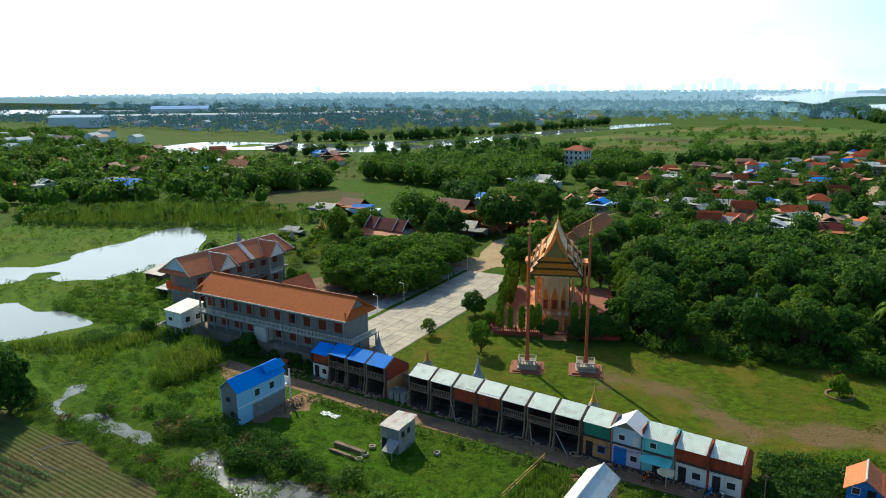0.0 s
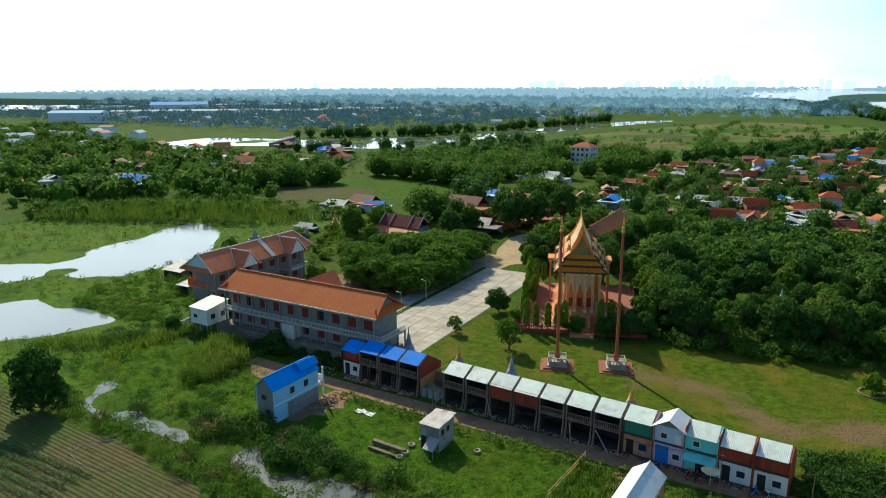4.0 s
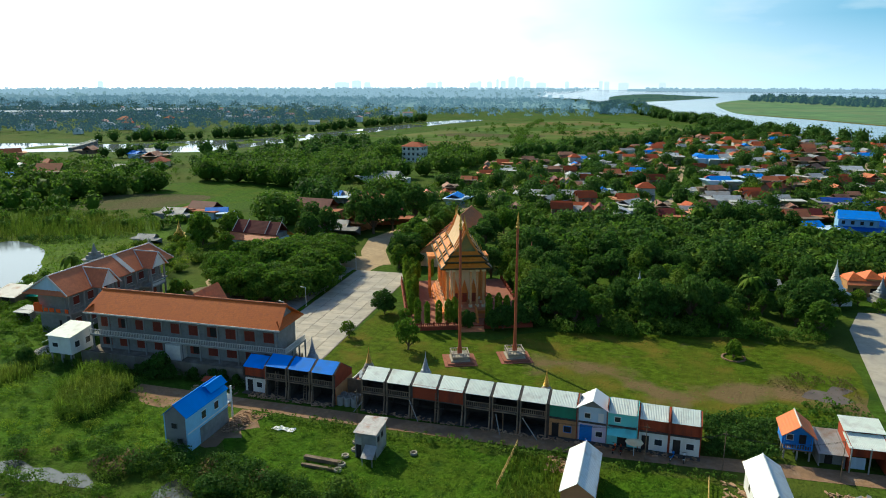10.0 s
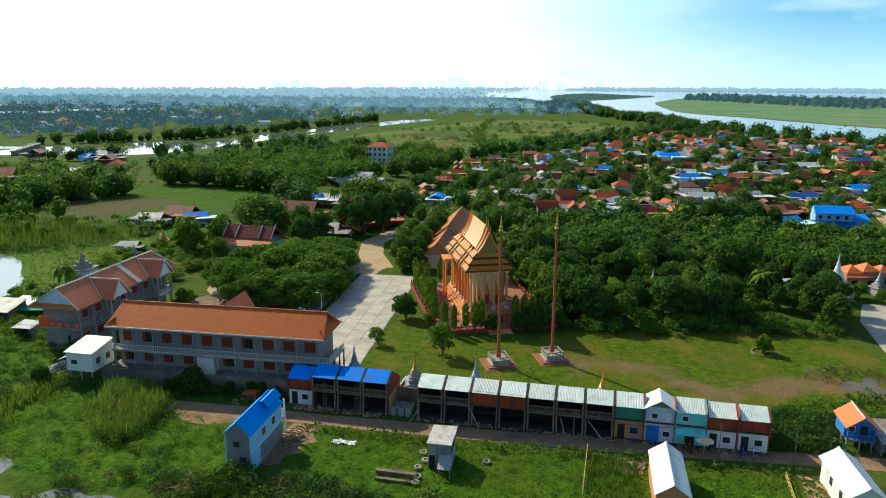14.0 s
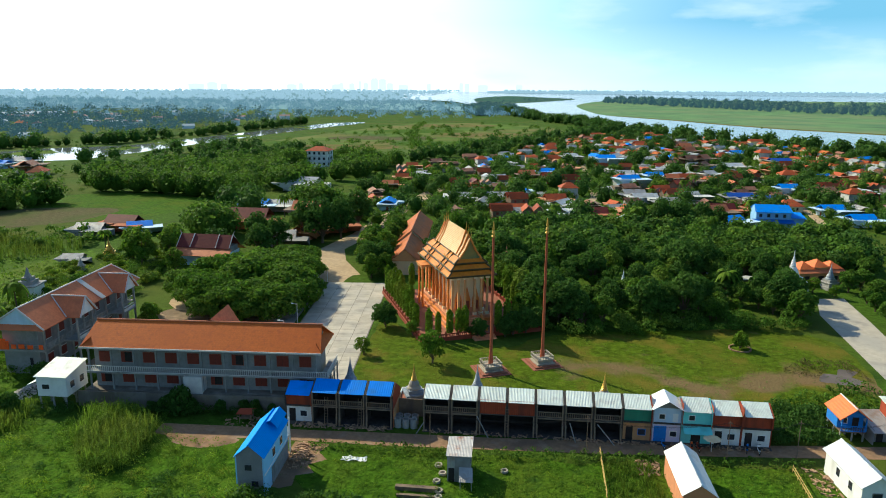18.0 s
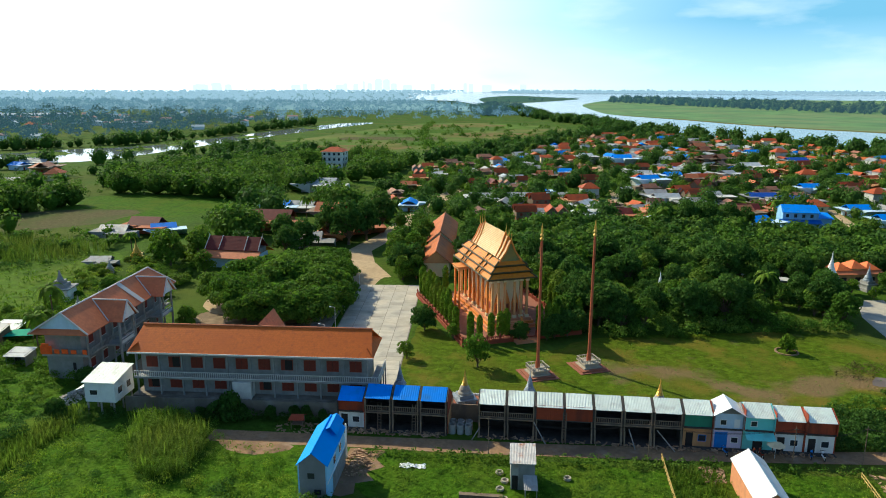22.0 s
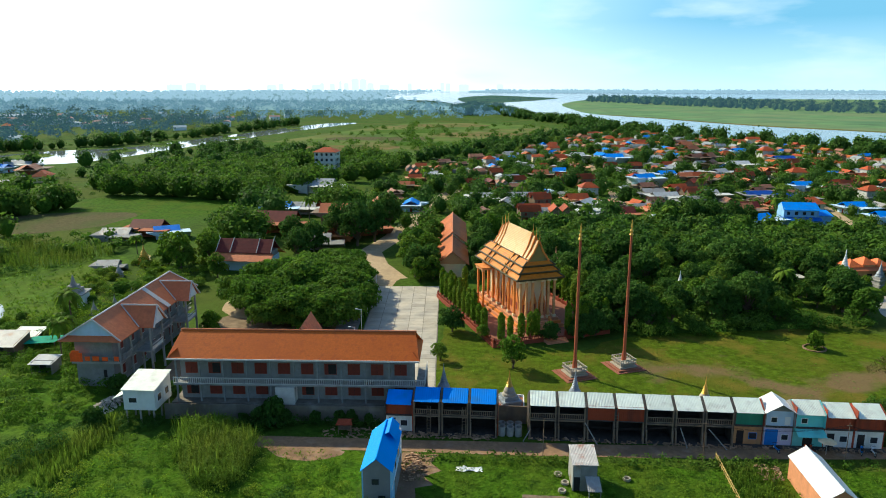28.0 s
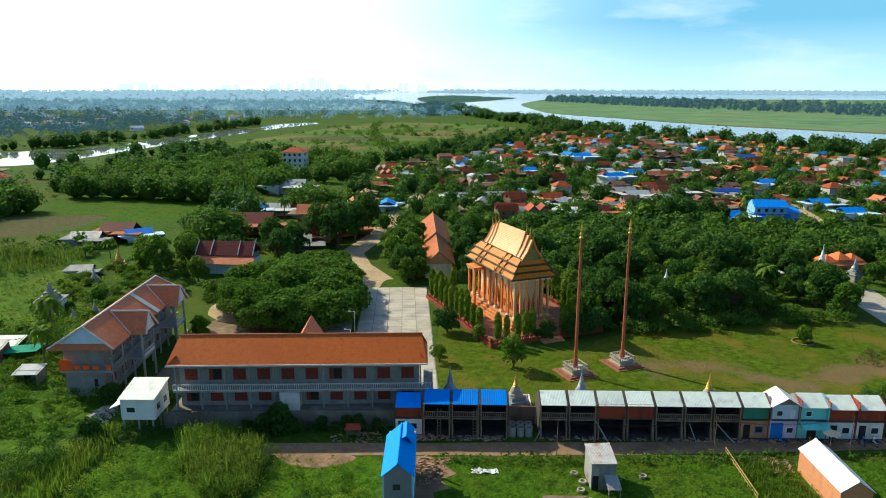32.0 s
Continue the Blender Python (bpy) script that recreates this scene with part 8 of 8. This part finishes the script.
TREES.append(make_tree(7, 8.6, 7.4, LEAF_RAIN, 5600, 0.42, flat=0.68, lobes=24, bare=0.12, low=-0.8, label="spreading rain tree with a dense umbrella crown"))
TREES.append(make_tree(8, 4.6, 2.7, LEAF_DARK, 2200, 0.24, flat=0.9, lobes=14, bare=0.1, low=-0.8, label="round dark tree beside the square"))
TREES.append(make_tree(9, 3.4, 1.7, LEAF_BUSH, 1100, 0.17, flat=1.0, lobes=12, bare=0.14, low=-0.8, label="small light green garden tree"))
TREES.append(make_tree(10, 10.0, 4.9, LEAF_DARK, 5200, 0.34, flat=1.0, lobes=22, bare=0.04, low=-0.85, girth=(0.24, 0.4), label="tall dark tree standing alone beside the field"))
for x, y, s in ((-35.5, 44, 0.9), (-43, 43.5, 0.95), (-51, 46, 0.9), (-37, 56, 1.05), (-46, 58, 1.1), (-54, 62, 0.95), (-38.5, 67, 1.0), (-47.5, 69, 1.0), (-42, 78, 0.9), (-57, 52, 0.8), (-40, 40.5, 0.62), (-48, 40.5, 0.6), (-33, 51, 0.7)):
    plant(6, x, y, s)
plant(5, -57.0, 34.0, 0.62)
plant(3, -54.0, 27.0, 0.6)
plant(7, -12.2, 40.5, 1.1)
for x, y, s in ((-13.2, 25.8, 1.0), (-0.8, 23.6, 1.5), (-6.2, 36.4, 0.9)):
    plant(8, x, y, s)
plant(7, 6.0, 36.6, 0.75)
for x, y, s in ((12.5, 39.2, 1.0), (14.8, 40.5, 1.05), (16.8, 42.8, 1.0), (11.0, 38.0, 0.8)):
    plant(7, x, y, s)
plant(9, -46.0, -32.9, 0.84)
for x, y, s in ((-84, 80, 1.25), (-78, 85, 1.2), (-90, 86, 1.15), (-81, 92, 1.1), (-59, 39.5, 0.65), (-72, 74, 0.8)):
    plant(5 if s > 0.7 else 4, x, y, s)
for x, y, s in ((-45, 111, 1.4), (-51, 114, 1.3), (-41, 117, 1.2), (-40, 135, 1.3), (-55, 100, 1.0), (-57, 92, 1.0), (57, 140, 1.0), (64, 142, 1.1), (71, 144, 1.0), (51, 143, 0.9), (77, 147, 0.8), (-62, 104, 1.0)):
    plant(2, x, y, s)
for x, y, s in ((-22.5, 75, 0.8), (-19.5, 77, 0.8), (-24, 79, 0.9), (-20.5, 81.5, 0.9), (-24, 84, 1.0), (-27, 90, 1.1), (-22.5, 92, 1.1), (-26, 98, 1.2), (-23, 104, 1.1), (-29, 104, 1.0), (-23, 113, 1.1), (-22, 80, 0.7), (-25, 122, 1.0), (-9, 92, 0.9), (-8, 104, 1.0), (-9, 114, 1.0), (-5, 84, 0.9), (-7, 124, 1.0)):
    plant(random.choice((1, 0, 5)), x, y, s)
for lx, ly, f in ((14.6, 1, 0.8), (15.2, 5, 0.9), (15.6, 12, 1.0), (15.0, 17, 0.9), (14.6, 22, 0.9), (17, -3, 0.8), (18.4, 3, 0.95), (18.6, 9, 1.0), (13.6, 26, 0.9), (9.6, 29, 0.9), (5.5, 30, 0.9), (1, 31, 0.9), (19, 15, 0.9), (18, 21, 1.0)):
    q = T22 @ Vector((lx, ly, 0))
    plant(random.choice((0, 2, 5)), q.x, q.y, f)
back_wood = []
for x, y in scatter([(14, 47), (24, 43), (50, 50), (69, 53), (72, 68), (80, 92), (100, 96), (110, 122), (96, 134), (60, 140), (10, 138), (-2, 100), (8, 70), (13, 58)], 4.7, 5):
    if math.hypot(x - 10, y - 80) < 3.5 or math.hypot(x - 63, y - 84) < 5:
        continue
    if y > 92:
        back_wood.append((x, y, random.uniform(3.2, 5.6)))
    else:
        plant(random.choice([0, 0, 1, 1, 2, 2, 3, 4, 5]), x, y, random.uniform(0.45, 1.02))
wood("wood_interior", back_wood[0::2], 1, LEAF_MID, 81, 420, "dense tree tops at the back of the wood", 0.62)
wood("wood_interior", back_wood[1::2], 1, LEAF_DARK, 82, 420, "dense dark tree tops at the back of the wood", 0.62)
for x, y, s in ((85, 43, 0.6), (86, 37, 0.7), (86.5, 50, 0.6), (87, 57, 0.7), (87.5, 63, 0.6), (84.5, 31, 0.5), (89, 30, 0.8), (92, 35, 1.0), (90, 41, 0.9), (95, 44, 1.0), (91, 48, 0.8), (97, 38, 1.0), (90, 24, 0.6), (76, 73, 0.7), (80, 76, 0.7), (88, 77, 0.8), (92, 80, 0.9), (92, 72, 0.8), (96, 86, 0.9), (79, 94, 0.9), (90, 96, 1.0), (93, 62, 0.7), (97, 56, 0.8), (83, 72, 0.6), (88, 68, 0.5), (101, 68, 0.9), (108, 80, 1.0), (104, 90, 1.0), (112, 100, 1.0), (118, 112, 1.0), (98, 50, 0.6)):
    plant(random.choice((1, 3, 4)), x, y, s)
# bushy shrub in a low stone ring on the lawn
ring = Geo()
for i in range(24):
    a, b = radians(15 * i), radians(15 * i + 13.5)
    ring.prism([(1.7 * math.cos(a), 1.7 * math.sin(a)), (2.0 * math.cos(a), 2.0 * math.sin(a)), (2.0 * math.cos(b), 2.0 * math.sin(b)), (1.7 * math.cos(b), 1.7 * math.sin(b))], 0, 0.22)
ring.v = [(p[0], p[2], p[1]) for p in ring.v]
solid("stone_ring", ring, DIRT, "low ring of earth-stained stones round a shrub", "planter", m=at(53, 37.2))


def make_bush(seed, leaf, label, n=900):
    """A shrub that is leafy down to the ground, with several thin stems."""
    r = np.random.default_rng(seed)
    h = thing("shrub", at(0, 0), label, "shrub", "shrubs")
    ls = [(0, 0, 1.0, 1.2, 1.1)] + [(1.0 * math.cos(a) * r.uniform(0.6, 1.1), 1.0 * math.sin(a) * r.uniform(0.6, 1.1), r.uniform(0.35, 1.3), r.uniform(0.5, 0.8), r.uniform(0.4, 0.7)) for a in np.arange(0, 6.28, 0.7)]
    g = Geo()
    for a in np.arange(0, 6.28, 1.05):
        g.rod((0, 0, 0), (0.8 * math.cos(a), 0.8 * math.sin(a), 1.2), 0.05, 5, 0.02)
    part("stems", g, BARK, h)
    part("foliage", blob_leaves(n, crown_pick(ls), 0.2, seed), leaf, h)
    return h


BUSHES = [make_bush(21, LEAF_DARK, "dark shrub growing against a concrete wall"), make_bush(22, LEAF_MID, "dense green shrub standing on the grass"), make_bush(23, LEAF_LIGHT, "bright green shrub in the overgrown ground")]
bush_used = set()


def set_bush(k, x, y, s, tall=1.0):
    m = at(x, y, 0, random.uniform(0, 360)) @ Matrix.Diagonal((s, s, s * tall, 1))
    o = copy_thing(BUSHES[k], m) if k in bush_used else BUSHES[k]
    bush_used.add(k)
    o.matrix_basis = m


set_bush(2, 53, 37.2, 1.0, 1.6)
for x, y, s, t in ((-34, 0.9, 1.3, 1.5), (-35.8, 0.6, 1.1, 1.2), (-32.6, 0.9, 0.9, 1.2), (-28.5, 1.5, 0.6, 1.6), (-25, 1.8, 0.6, 1.7), (-23.5, 1.9, 0.6, 1.7), (-59, -1.5, 1.1, 1.2), (-61, 9, 1.2, 1.2), (-57.5, 9.5, 1.3, 1.2), (-52.5, 8.5, 1.0, 1.2), (-38.5, 0.9, 0.6, 1.2), (-21, 2.0, 0.5, 1.6)):
    set_bush(0, x, y, s, t)
for x, y in scatter([(-101, 28), (-80, 26), (-73, 40), (-72, 70), (-78, 92), (-98, 95), (-104, 70), (-96, 48)], 4.2, 97, 0.62):
    set_bush(random.choice((1, 2, 2, 2)), x, y, random.uniform(0.6, 1.5), random.uniform(0.7, 1.1))

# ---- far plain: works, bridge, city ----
# Skyline and factory sheds emit pale blue to imitate haze; none are lamps.
FARWALL = mat("far_city_haze_glow", (0.3, 0.33, 0.36), 0.9, var=0.1, scale=0.02, emit=((0.68, 0.78, 0.84), 0.92))
FARROOF = mat("far_blue_grey_sheet_haze_glow", (0.22, 0.36, 0.52), 0.8, var=0.12, scale=0.05, emit=((0.3, 0.5, 0.66), 0.2))
FARSHED = mat("far_pale_sheet_haze_glow", (0.28, 0.32, 0.35), 0.8, var=0.12, scale=0.05, emit=((0.3, 0.5, 0.66), 0.15))
def far_tower(angle, w, hgt, d=4500.0):
    x, y = 10 + d * math.sin(angle), -80 + d * math.cos(angle)
    h = thing("far_tower", at(x, y, 0, math.degrees(-angle)), "pale hazy high-rise on the horizon", "tower", "city skyline")
    hgt = 38 + (hgt - 45) * 0.8
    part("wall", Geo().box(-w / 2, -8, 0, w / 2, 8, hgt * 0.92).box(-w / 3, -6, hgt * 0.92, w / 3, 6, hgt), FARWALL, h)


A0 = math.atan2(-1714.0, 8080.0)
for da, w, hgt in ((0.0, 46, 98), (0.011, 44, 94), (-0.012, 30, 66), (-0.02, 16, 80), (-0.031, 34, 60), (0.021, 40, 64), (-0.045, 26, 64), (-0.052, 60, 52), (-0.1, 30, 60), (-0.112, 60, 52),
                   (-0.215, 60, 66), (-0.2, 40, 54), (-0.235, 90, 54), (0.04, 60, 52), (0.075, 26, 60), (0.12, 22, 66), (0.128, 30, 60), (0.15, 60, 52), (0.2, 40, 54), (-0.54, 30, 58)):
    far_tower(A0 + da, w, hgt)


def works(x, y, w, d, hgt, roof_mat, turn):
    h = thing("factory_shed", at(x, y, 0, turn), "long pale industrial shed in a row", "factory", "factory sheds")
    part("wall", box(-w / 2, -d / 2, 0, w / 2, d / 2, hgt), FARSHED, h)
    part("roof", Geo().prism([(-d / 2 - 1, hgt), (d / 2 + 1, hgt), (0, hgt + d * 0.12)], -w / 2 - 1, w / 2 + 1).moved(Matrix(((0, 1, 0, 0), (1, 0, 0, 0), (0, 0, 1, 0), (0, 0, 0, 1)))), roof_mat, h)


HANGAR = mat("far_blue_hangar_sheet", (0.10, 0.30, 0.66), 0.8, var=0.12, scale=0.05, spec=0.1)
works(-915, 640, 84, 36, 13, HANGAR, 46)
works(-795, 566, 205, 16, 8, FARSHED, 43)
works(-775, 394, 62, 22, 12, FARROOF, 32)
works(-700, 660, 110, 16, 7, FARSHED, 40)
works(-640, 760, 120, 16, 7, FARSHED, 40)
for x, y, s in ((-485, 503, 1), (-483, 568, 0.8), (-460, 480, 0.8)):
    settle(7, x, y, 20, 1.4 * s)
br = thing("footbridge", at(-352, 312, 0, 118), "narrow white footbridge over the canal", "bridge")
part("deck", box(-30, -1.5, 2.4, 30, 1.5, 2.8), CONCRETE, br)
for i in range(13):
    part("pier", box(-29 + i * 4.8, -1.2, 0, -28.5 + i * 4.8, 1.2, 2.4), CONCRETE, br)
for s in (-1, 1):
    part("rail", box(-30, s * 1.45 - 0.06, 3.5, 30, s * 1.45 + 0.06, 3.7), WHITEPAINT, br)


# ---- clutter along the shop row ----
def ladder(x, y, lean=0.6, hgt=4.2):
    h = thing("ladder", at(x, y), "timber ladder leaning on a shop house", "ladder", "ladders")
    for s in (0.0, 0.45):
        part("rail", Geo().rod((s, -lean, 0), (s, 0, hgt), 0.045, 5), TIMBER, h)
    for i in range(10):
        u = (i + 1) / 11
        part("rung", Geo().rod((0, -lean * (1 - u), hgt * u), (0.45, -lean * (1 - u), hgt * u), 0.03, 5), TIMBER, h)


for x in (12.1, -7.9, -12.6):
    ladder(x, -0.15 + 0.006 * x)
for x0, x1, top in ((8.3, 9.9, 2.6), (24.2, 26.4, 2.4), (1.2, 0.2, 1.4), (20.6, 21.4, 2.4)):
    solid("prop", Geo().rod((x0, -0.1, top), (x1, -1.1, 0.05), 0.07, 6), CONCRETE, "slanting timber prop against a shop house", "prop", group="props")


def parasol(x, y, top):
    h = thing("parasol", at(x, y), "faded cream parasol beside the road", "parasol")
    part("pole", Geo().rod((0, 0, 0), (0, 0, top), 0.03), WHITEPAINT, h)
    g = Geo().add([(0, 0, top)] + [(1.15 * math.cos(i * math.pi / 4), 1.15 * math.sin(i * math.pi / 4), top - 0.42) for i in range(8)], [(0, 1 + i, 1 + (i + 1) % 8) for i in range(8)])
    part("canopy", g, CREAM, h)
    for i in range(8):
        part("rib", Geo().rod((0, 0, top - 0.03), (1.13 * math.cos(i * math.pi / 4), 1.13 * math.sin(i * math.pi / 4), top - 0.45), 0.015, 4), TIMBER, h)


parasol(38.6, -1.2, 2.3)


def motorbike(x, y, turn, paint, label):
    h = thing("motorbike", at(x, y, 0, turn), label, "motorbike", "motorbikes")
    for wx in (-0.6, 0.6):
        g = Geo()
        for i in range(14):
            a, b = 2 * math.pi * i / 14, 2 * math.pi * (i + 1) / 14
            g.rod((wx + 0.26 * math.cos(a), 0, 0.3 + 0.26 * math.sin(a)), (wx + 0.26 * math.cos(b), 0, 0.3 + 0.26 * math.sin(b)), 0.05, 5)
        w = part("wheel", g, DARKOPEN, h)
        part("hub", Geo().rod((wx, -0.05, 0.3), (wx, 0.05, 0.3), 0.08, 8), ZINC, w)
    part("body", Geo().prism([(-0.6, 0.45), (0.25, 0.4), (0.5, 0.9), (0.4, 0.95), (0.1, 0.62), (-0.65, 0.72)], -0.12, 0.12), paint, h)
    part("seat", Geo().box(-0.7, -0.13, 0.72, 0.05, 0.13, 0.82), DARKOPEN, h)
    part("fork", Geo().rod((0.6, 0, 0.3), (0.42, 0, 1.0), 0.04), ZINC, h)
    part("handlebar", Geo().rod((0.4, -0.33, 1.02), (0.4, 0.33, 1.02), 0.025), DARKOPEN, h)


for x, y, turn, paint, label in ((36.2, -0.9, 80, TARPRED, "red motorbike parked before a shop house"), (37.0, -0.9, 95, BROWNWALL, "maroon motorbike parked before a shop house"), (43.2, -0.6, 70, DEEPBLUE, "blue motorbike parked before a shop house"), (32.6, -0.8, 100, DEEPBLUE, "blue motorbike parked before a shop house"), (44.6, -0.7, 85, WHITEPAINT, "white motorbike parked before a shop house")):
    motorbike(x, y, turn, paint, label)
rng = random.Random(44)
for x0, x1, y0, y1, n, seed in ((-17, -3.6, -1.2, 0.2, 150, 1), (1, 46, -0.7, 0.2, 230, 2), (28.6, 31.2, -8.0, -4.5, 110, 3), (60, 67, -5.0, -2.8, 110, 4), (-27, -19, -2.0, 1.2, 60, 5), (48.8, 51.2, -10, -4, 60, 6)):
    g = Geo()
    for i in range(n):
        x, y, s = rng.uniform(x0, x1), rng.uniform(y0, y1), rng.uniform(0.04, 0.2)
        a = rng.uniform(0, 3.14)
        g.add([(p[0], p[1], p[2]) for p in Geo().box(-s * 2, -s * 0.5, 0.0, s * 2, s * 0.5, s * 0.8).moved(at(x, y, 0.08 if y0 > -1.3 else 0.03, math.degrees(a))).v], [(3, 2, 1, 0), (4, 5, 6, 7), (0, 1, 5, 4), (1, 2, 6, 5), (2, 3, 7, 6), (3, 0, 4, 7)])
    solid("litter", g, STRAW, "scattered planks, bricks and litter beside the road", "litter", "stuff")
for i in range(4):
    solid("tin_sheet", Geo().slab([(0, 0, 0.03), (1.2, 0.1, 0.05), (1.1, 0.6, 0.22), (-0.1, 0.55, 0.16)], 0.02), OLDZINC, "loose sheet of tin in a heap of scrap", "sheet", m=at(61.5 + 1.5 * i, -4.2 + 0.4 * (i % 3), 0.0, 37 * i), group="scrap sheets")
b = thing("kiosk", at(-24.6, -1.2, 0, 5), "small kiosk with a red roof beside the road", "kiosk")
for x in (0, 1.6):
    for y in (0, 1.2):
        part("post", box(x, y, 0, x + 0.08, y + 0.08, 1.6), TIMBER, b)
part("roof", Geo().slab([(-0.3, -0.3, 1.55), (2.0, -0.3, 1.55), (1.7, 0.65, 1.95), (0.0, 0.65, 1.95)], 0.05).slab([(0.0, 0.65, 1.95), (1.7, 0.65, 1.95), (2.0, 1.6, 1.55), (-0.3, 1.6, 1.55)], 0.05), BROWNWALL, b)
part("shelf", box(0.05, 0.05, 0.7, 1.65, 1.25, 0.76), TIMBER, b)
f = thing("bamboo_fence", at(47.3, -5.0, 0, -3), "yellow bamboo fence beside the white house", "fence")
for i in range(9):
    part("post", Geo().rod((0, -0.95 * i, 0), (0, -0.95 * i, 1.0), 0.05), BAMBOO, f)
for z in (0.45, 0.85):
    part("rail", Geo().rod((0, 0, z), (0, -7.7, z), 0.06), BAMBOO, f)

# pale hose lying on the tilled field
HOSE = [(-28.7, -31.9), (-30.4, -34.0), (-31.2, -36.0), (-30.6, -37.6), (-27.0, -38.2), (-24.6, -37.7), (-22.5, -37.4)]
g = Geo()
tube(g, [(x, y, 0.07) for x, y in HOSE], 0.035)
solid("hose", g, TRIM, "pale hose lying across the tilled field", "hose")
wood("weeds", sized([(x + random.uniform(-1.2, 1.2), y + random.uniform(-1.0, 1.0)) for x, y in stream_line + stream_line[::2]], 0.25, 0.8, 401), 1, LEAF_BUSH, 401, 40, "clumps of weeds standing in the stream", 0.5)


def make_palm(seed, trunk_h, n, reach):
    """A palm: slim ringed trunk, drooping fronds of paired leaflets."""
    r = np.random.default_rng(seed)
    h = thing("palm_tree", at(0, 0), "palm with drooping fronds on a slim trunk", "palm", "palms")
    lean = r.uniform(-0.3, 0.3, 2)
    t = Geo()
    for k in range(5):
        t.rod((lean[0] * k / 5, lean[1] * k / 5, trunk_h * k / 5), (lean[0] * (k + 1) / 5, lean[1] * (k + 1) / 5, trunk_h * (k + 1) / 5), 0.17 - 0.015 * k, 7, 0.145 - 0.015 * k)
    part("trunk", t, BARK, h)
    g = Geo()
    for i in range(n):
        a, up, ln = 2.4 * i + r.uniform(-0.2, 0.2), r.uniform(0.1, 1.1), reach * r.uniform(0.8, 1.1)
        ca, sa = math.cos(a), math.sin(a)
        prev = None
        for k in range(6):
            u = k / 5
            out, z = ln * u * (1 - 0.18 * u), trunk_h + ln * (up * u - 1.15 * u * u)
            p = (lean[0] + ca * out, lean[1] + sa * out, z)
            w = 0.42 * ln / 2.5 * math.sin(math.pi * (0.12 + 0.86 * u))
            row = [(p[0] - sa * w, p[1] + ca * w, z - 0.45 * w), p, (p[0] + sa * w, p[1] - ca * w, z - 0.45 * w)]
            if prev:
                g.add(prev + row, [(0, 1, 4, 3), (1, 2, 5, 4)])
            prev = row
    part("fronds", g, LEAF_LIGHT, h)
    return h


PALMS = [make_palm(61, 5.0, 17, 3.0), make_palm(62, 7.0, 18, 3.2), make_palm(63, 2.2, 13, 2.6)]
palm_spots = clear_of(scatter(VILLAGE, 24, 64, 0.55), built_on, 4.5)[:55] + [(24, 142), (20, 140), (34, 144), (50, 140), (12, 143), (62, 128), (74, 118), (40, 70), (46, 62), (58, 66), (31, 58), (66, 60), (-84, 34), (-87, 30), (-81, 27), (-78, 21), (-112, 98), (-104, 96), (-70, 150), (-64, 152)]
for i, (x, y) in enumerate(palm_spots):
    k = i % 3
    f = random.uniform(0.8, 1.15)
    m = at(x, y, 0, random.uniform(0, 360)) @ Matrix.Scale(f, 4)
    o = PALMS[k] if i < 3 else copy_thing(PALMS[k], m)
    o.matrix_basis = m
SCHOOL_SCRUB = [(-100, 26), (-80, 24), (-71, 38), (-71, 62), (-76, 84), (-97, 90), (-103, 66), (-95, 46)]
wood("shrubs", sized(clear_of(scatter(SCHOOL_SCRUB, 1.9, 501, 0.42), [(-93.8, 50.5)], 4), 0.7, 1.9, 501), 1, LEAF_LIME, 501, 120, "bright green scrub between the school and the pond", 0.42)
wood("shrubs", sized(clear_of(scatter(SCHOOL_SCRUB, 3.4, 502, 0.4), [(-93.8, 50.5)], 5), 1.2, 2.6, 502), 1, LEAF_MID, 502, 200, "taller scrub between the school and the pond", 0.4)
wood("shrubs", sized(scatter([(-68, -20), (-59, -20), (-57.5, -4), (-60, 2), (-70, -8)], 2.0, 503, 0.4), 0.8, 1.9, 503), 1, LEAF_DARK, 503, 200, "dark bushes beside the grassy ridge", 0.42)
wood("shrubs", sized(clear_of(scatter([(-62, -31), (-46, -22), (-22, -22), (-20, -27), (-40, -31)], 2.2, 504, 0.45), stream_line, 1.5), 0.9, 2.0, 504), 1, LEAF_DARK, 504, 220, "dark shrubs on the near bank of the stream", 0.4)
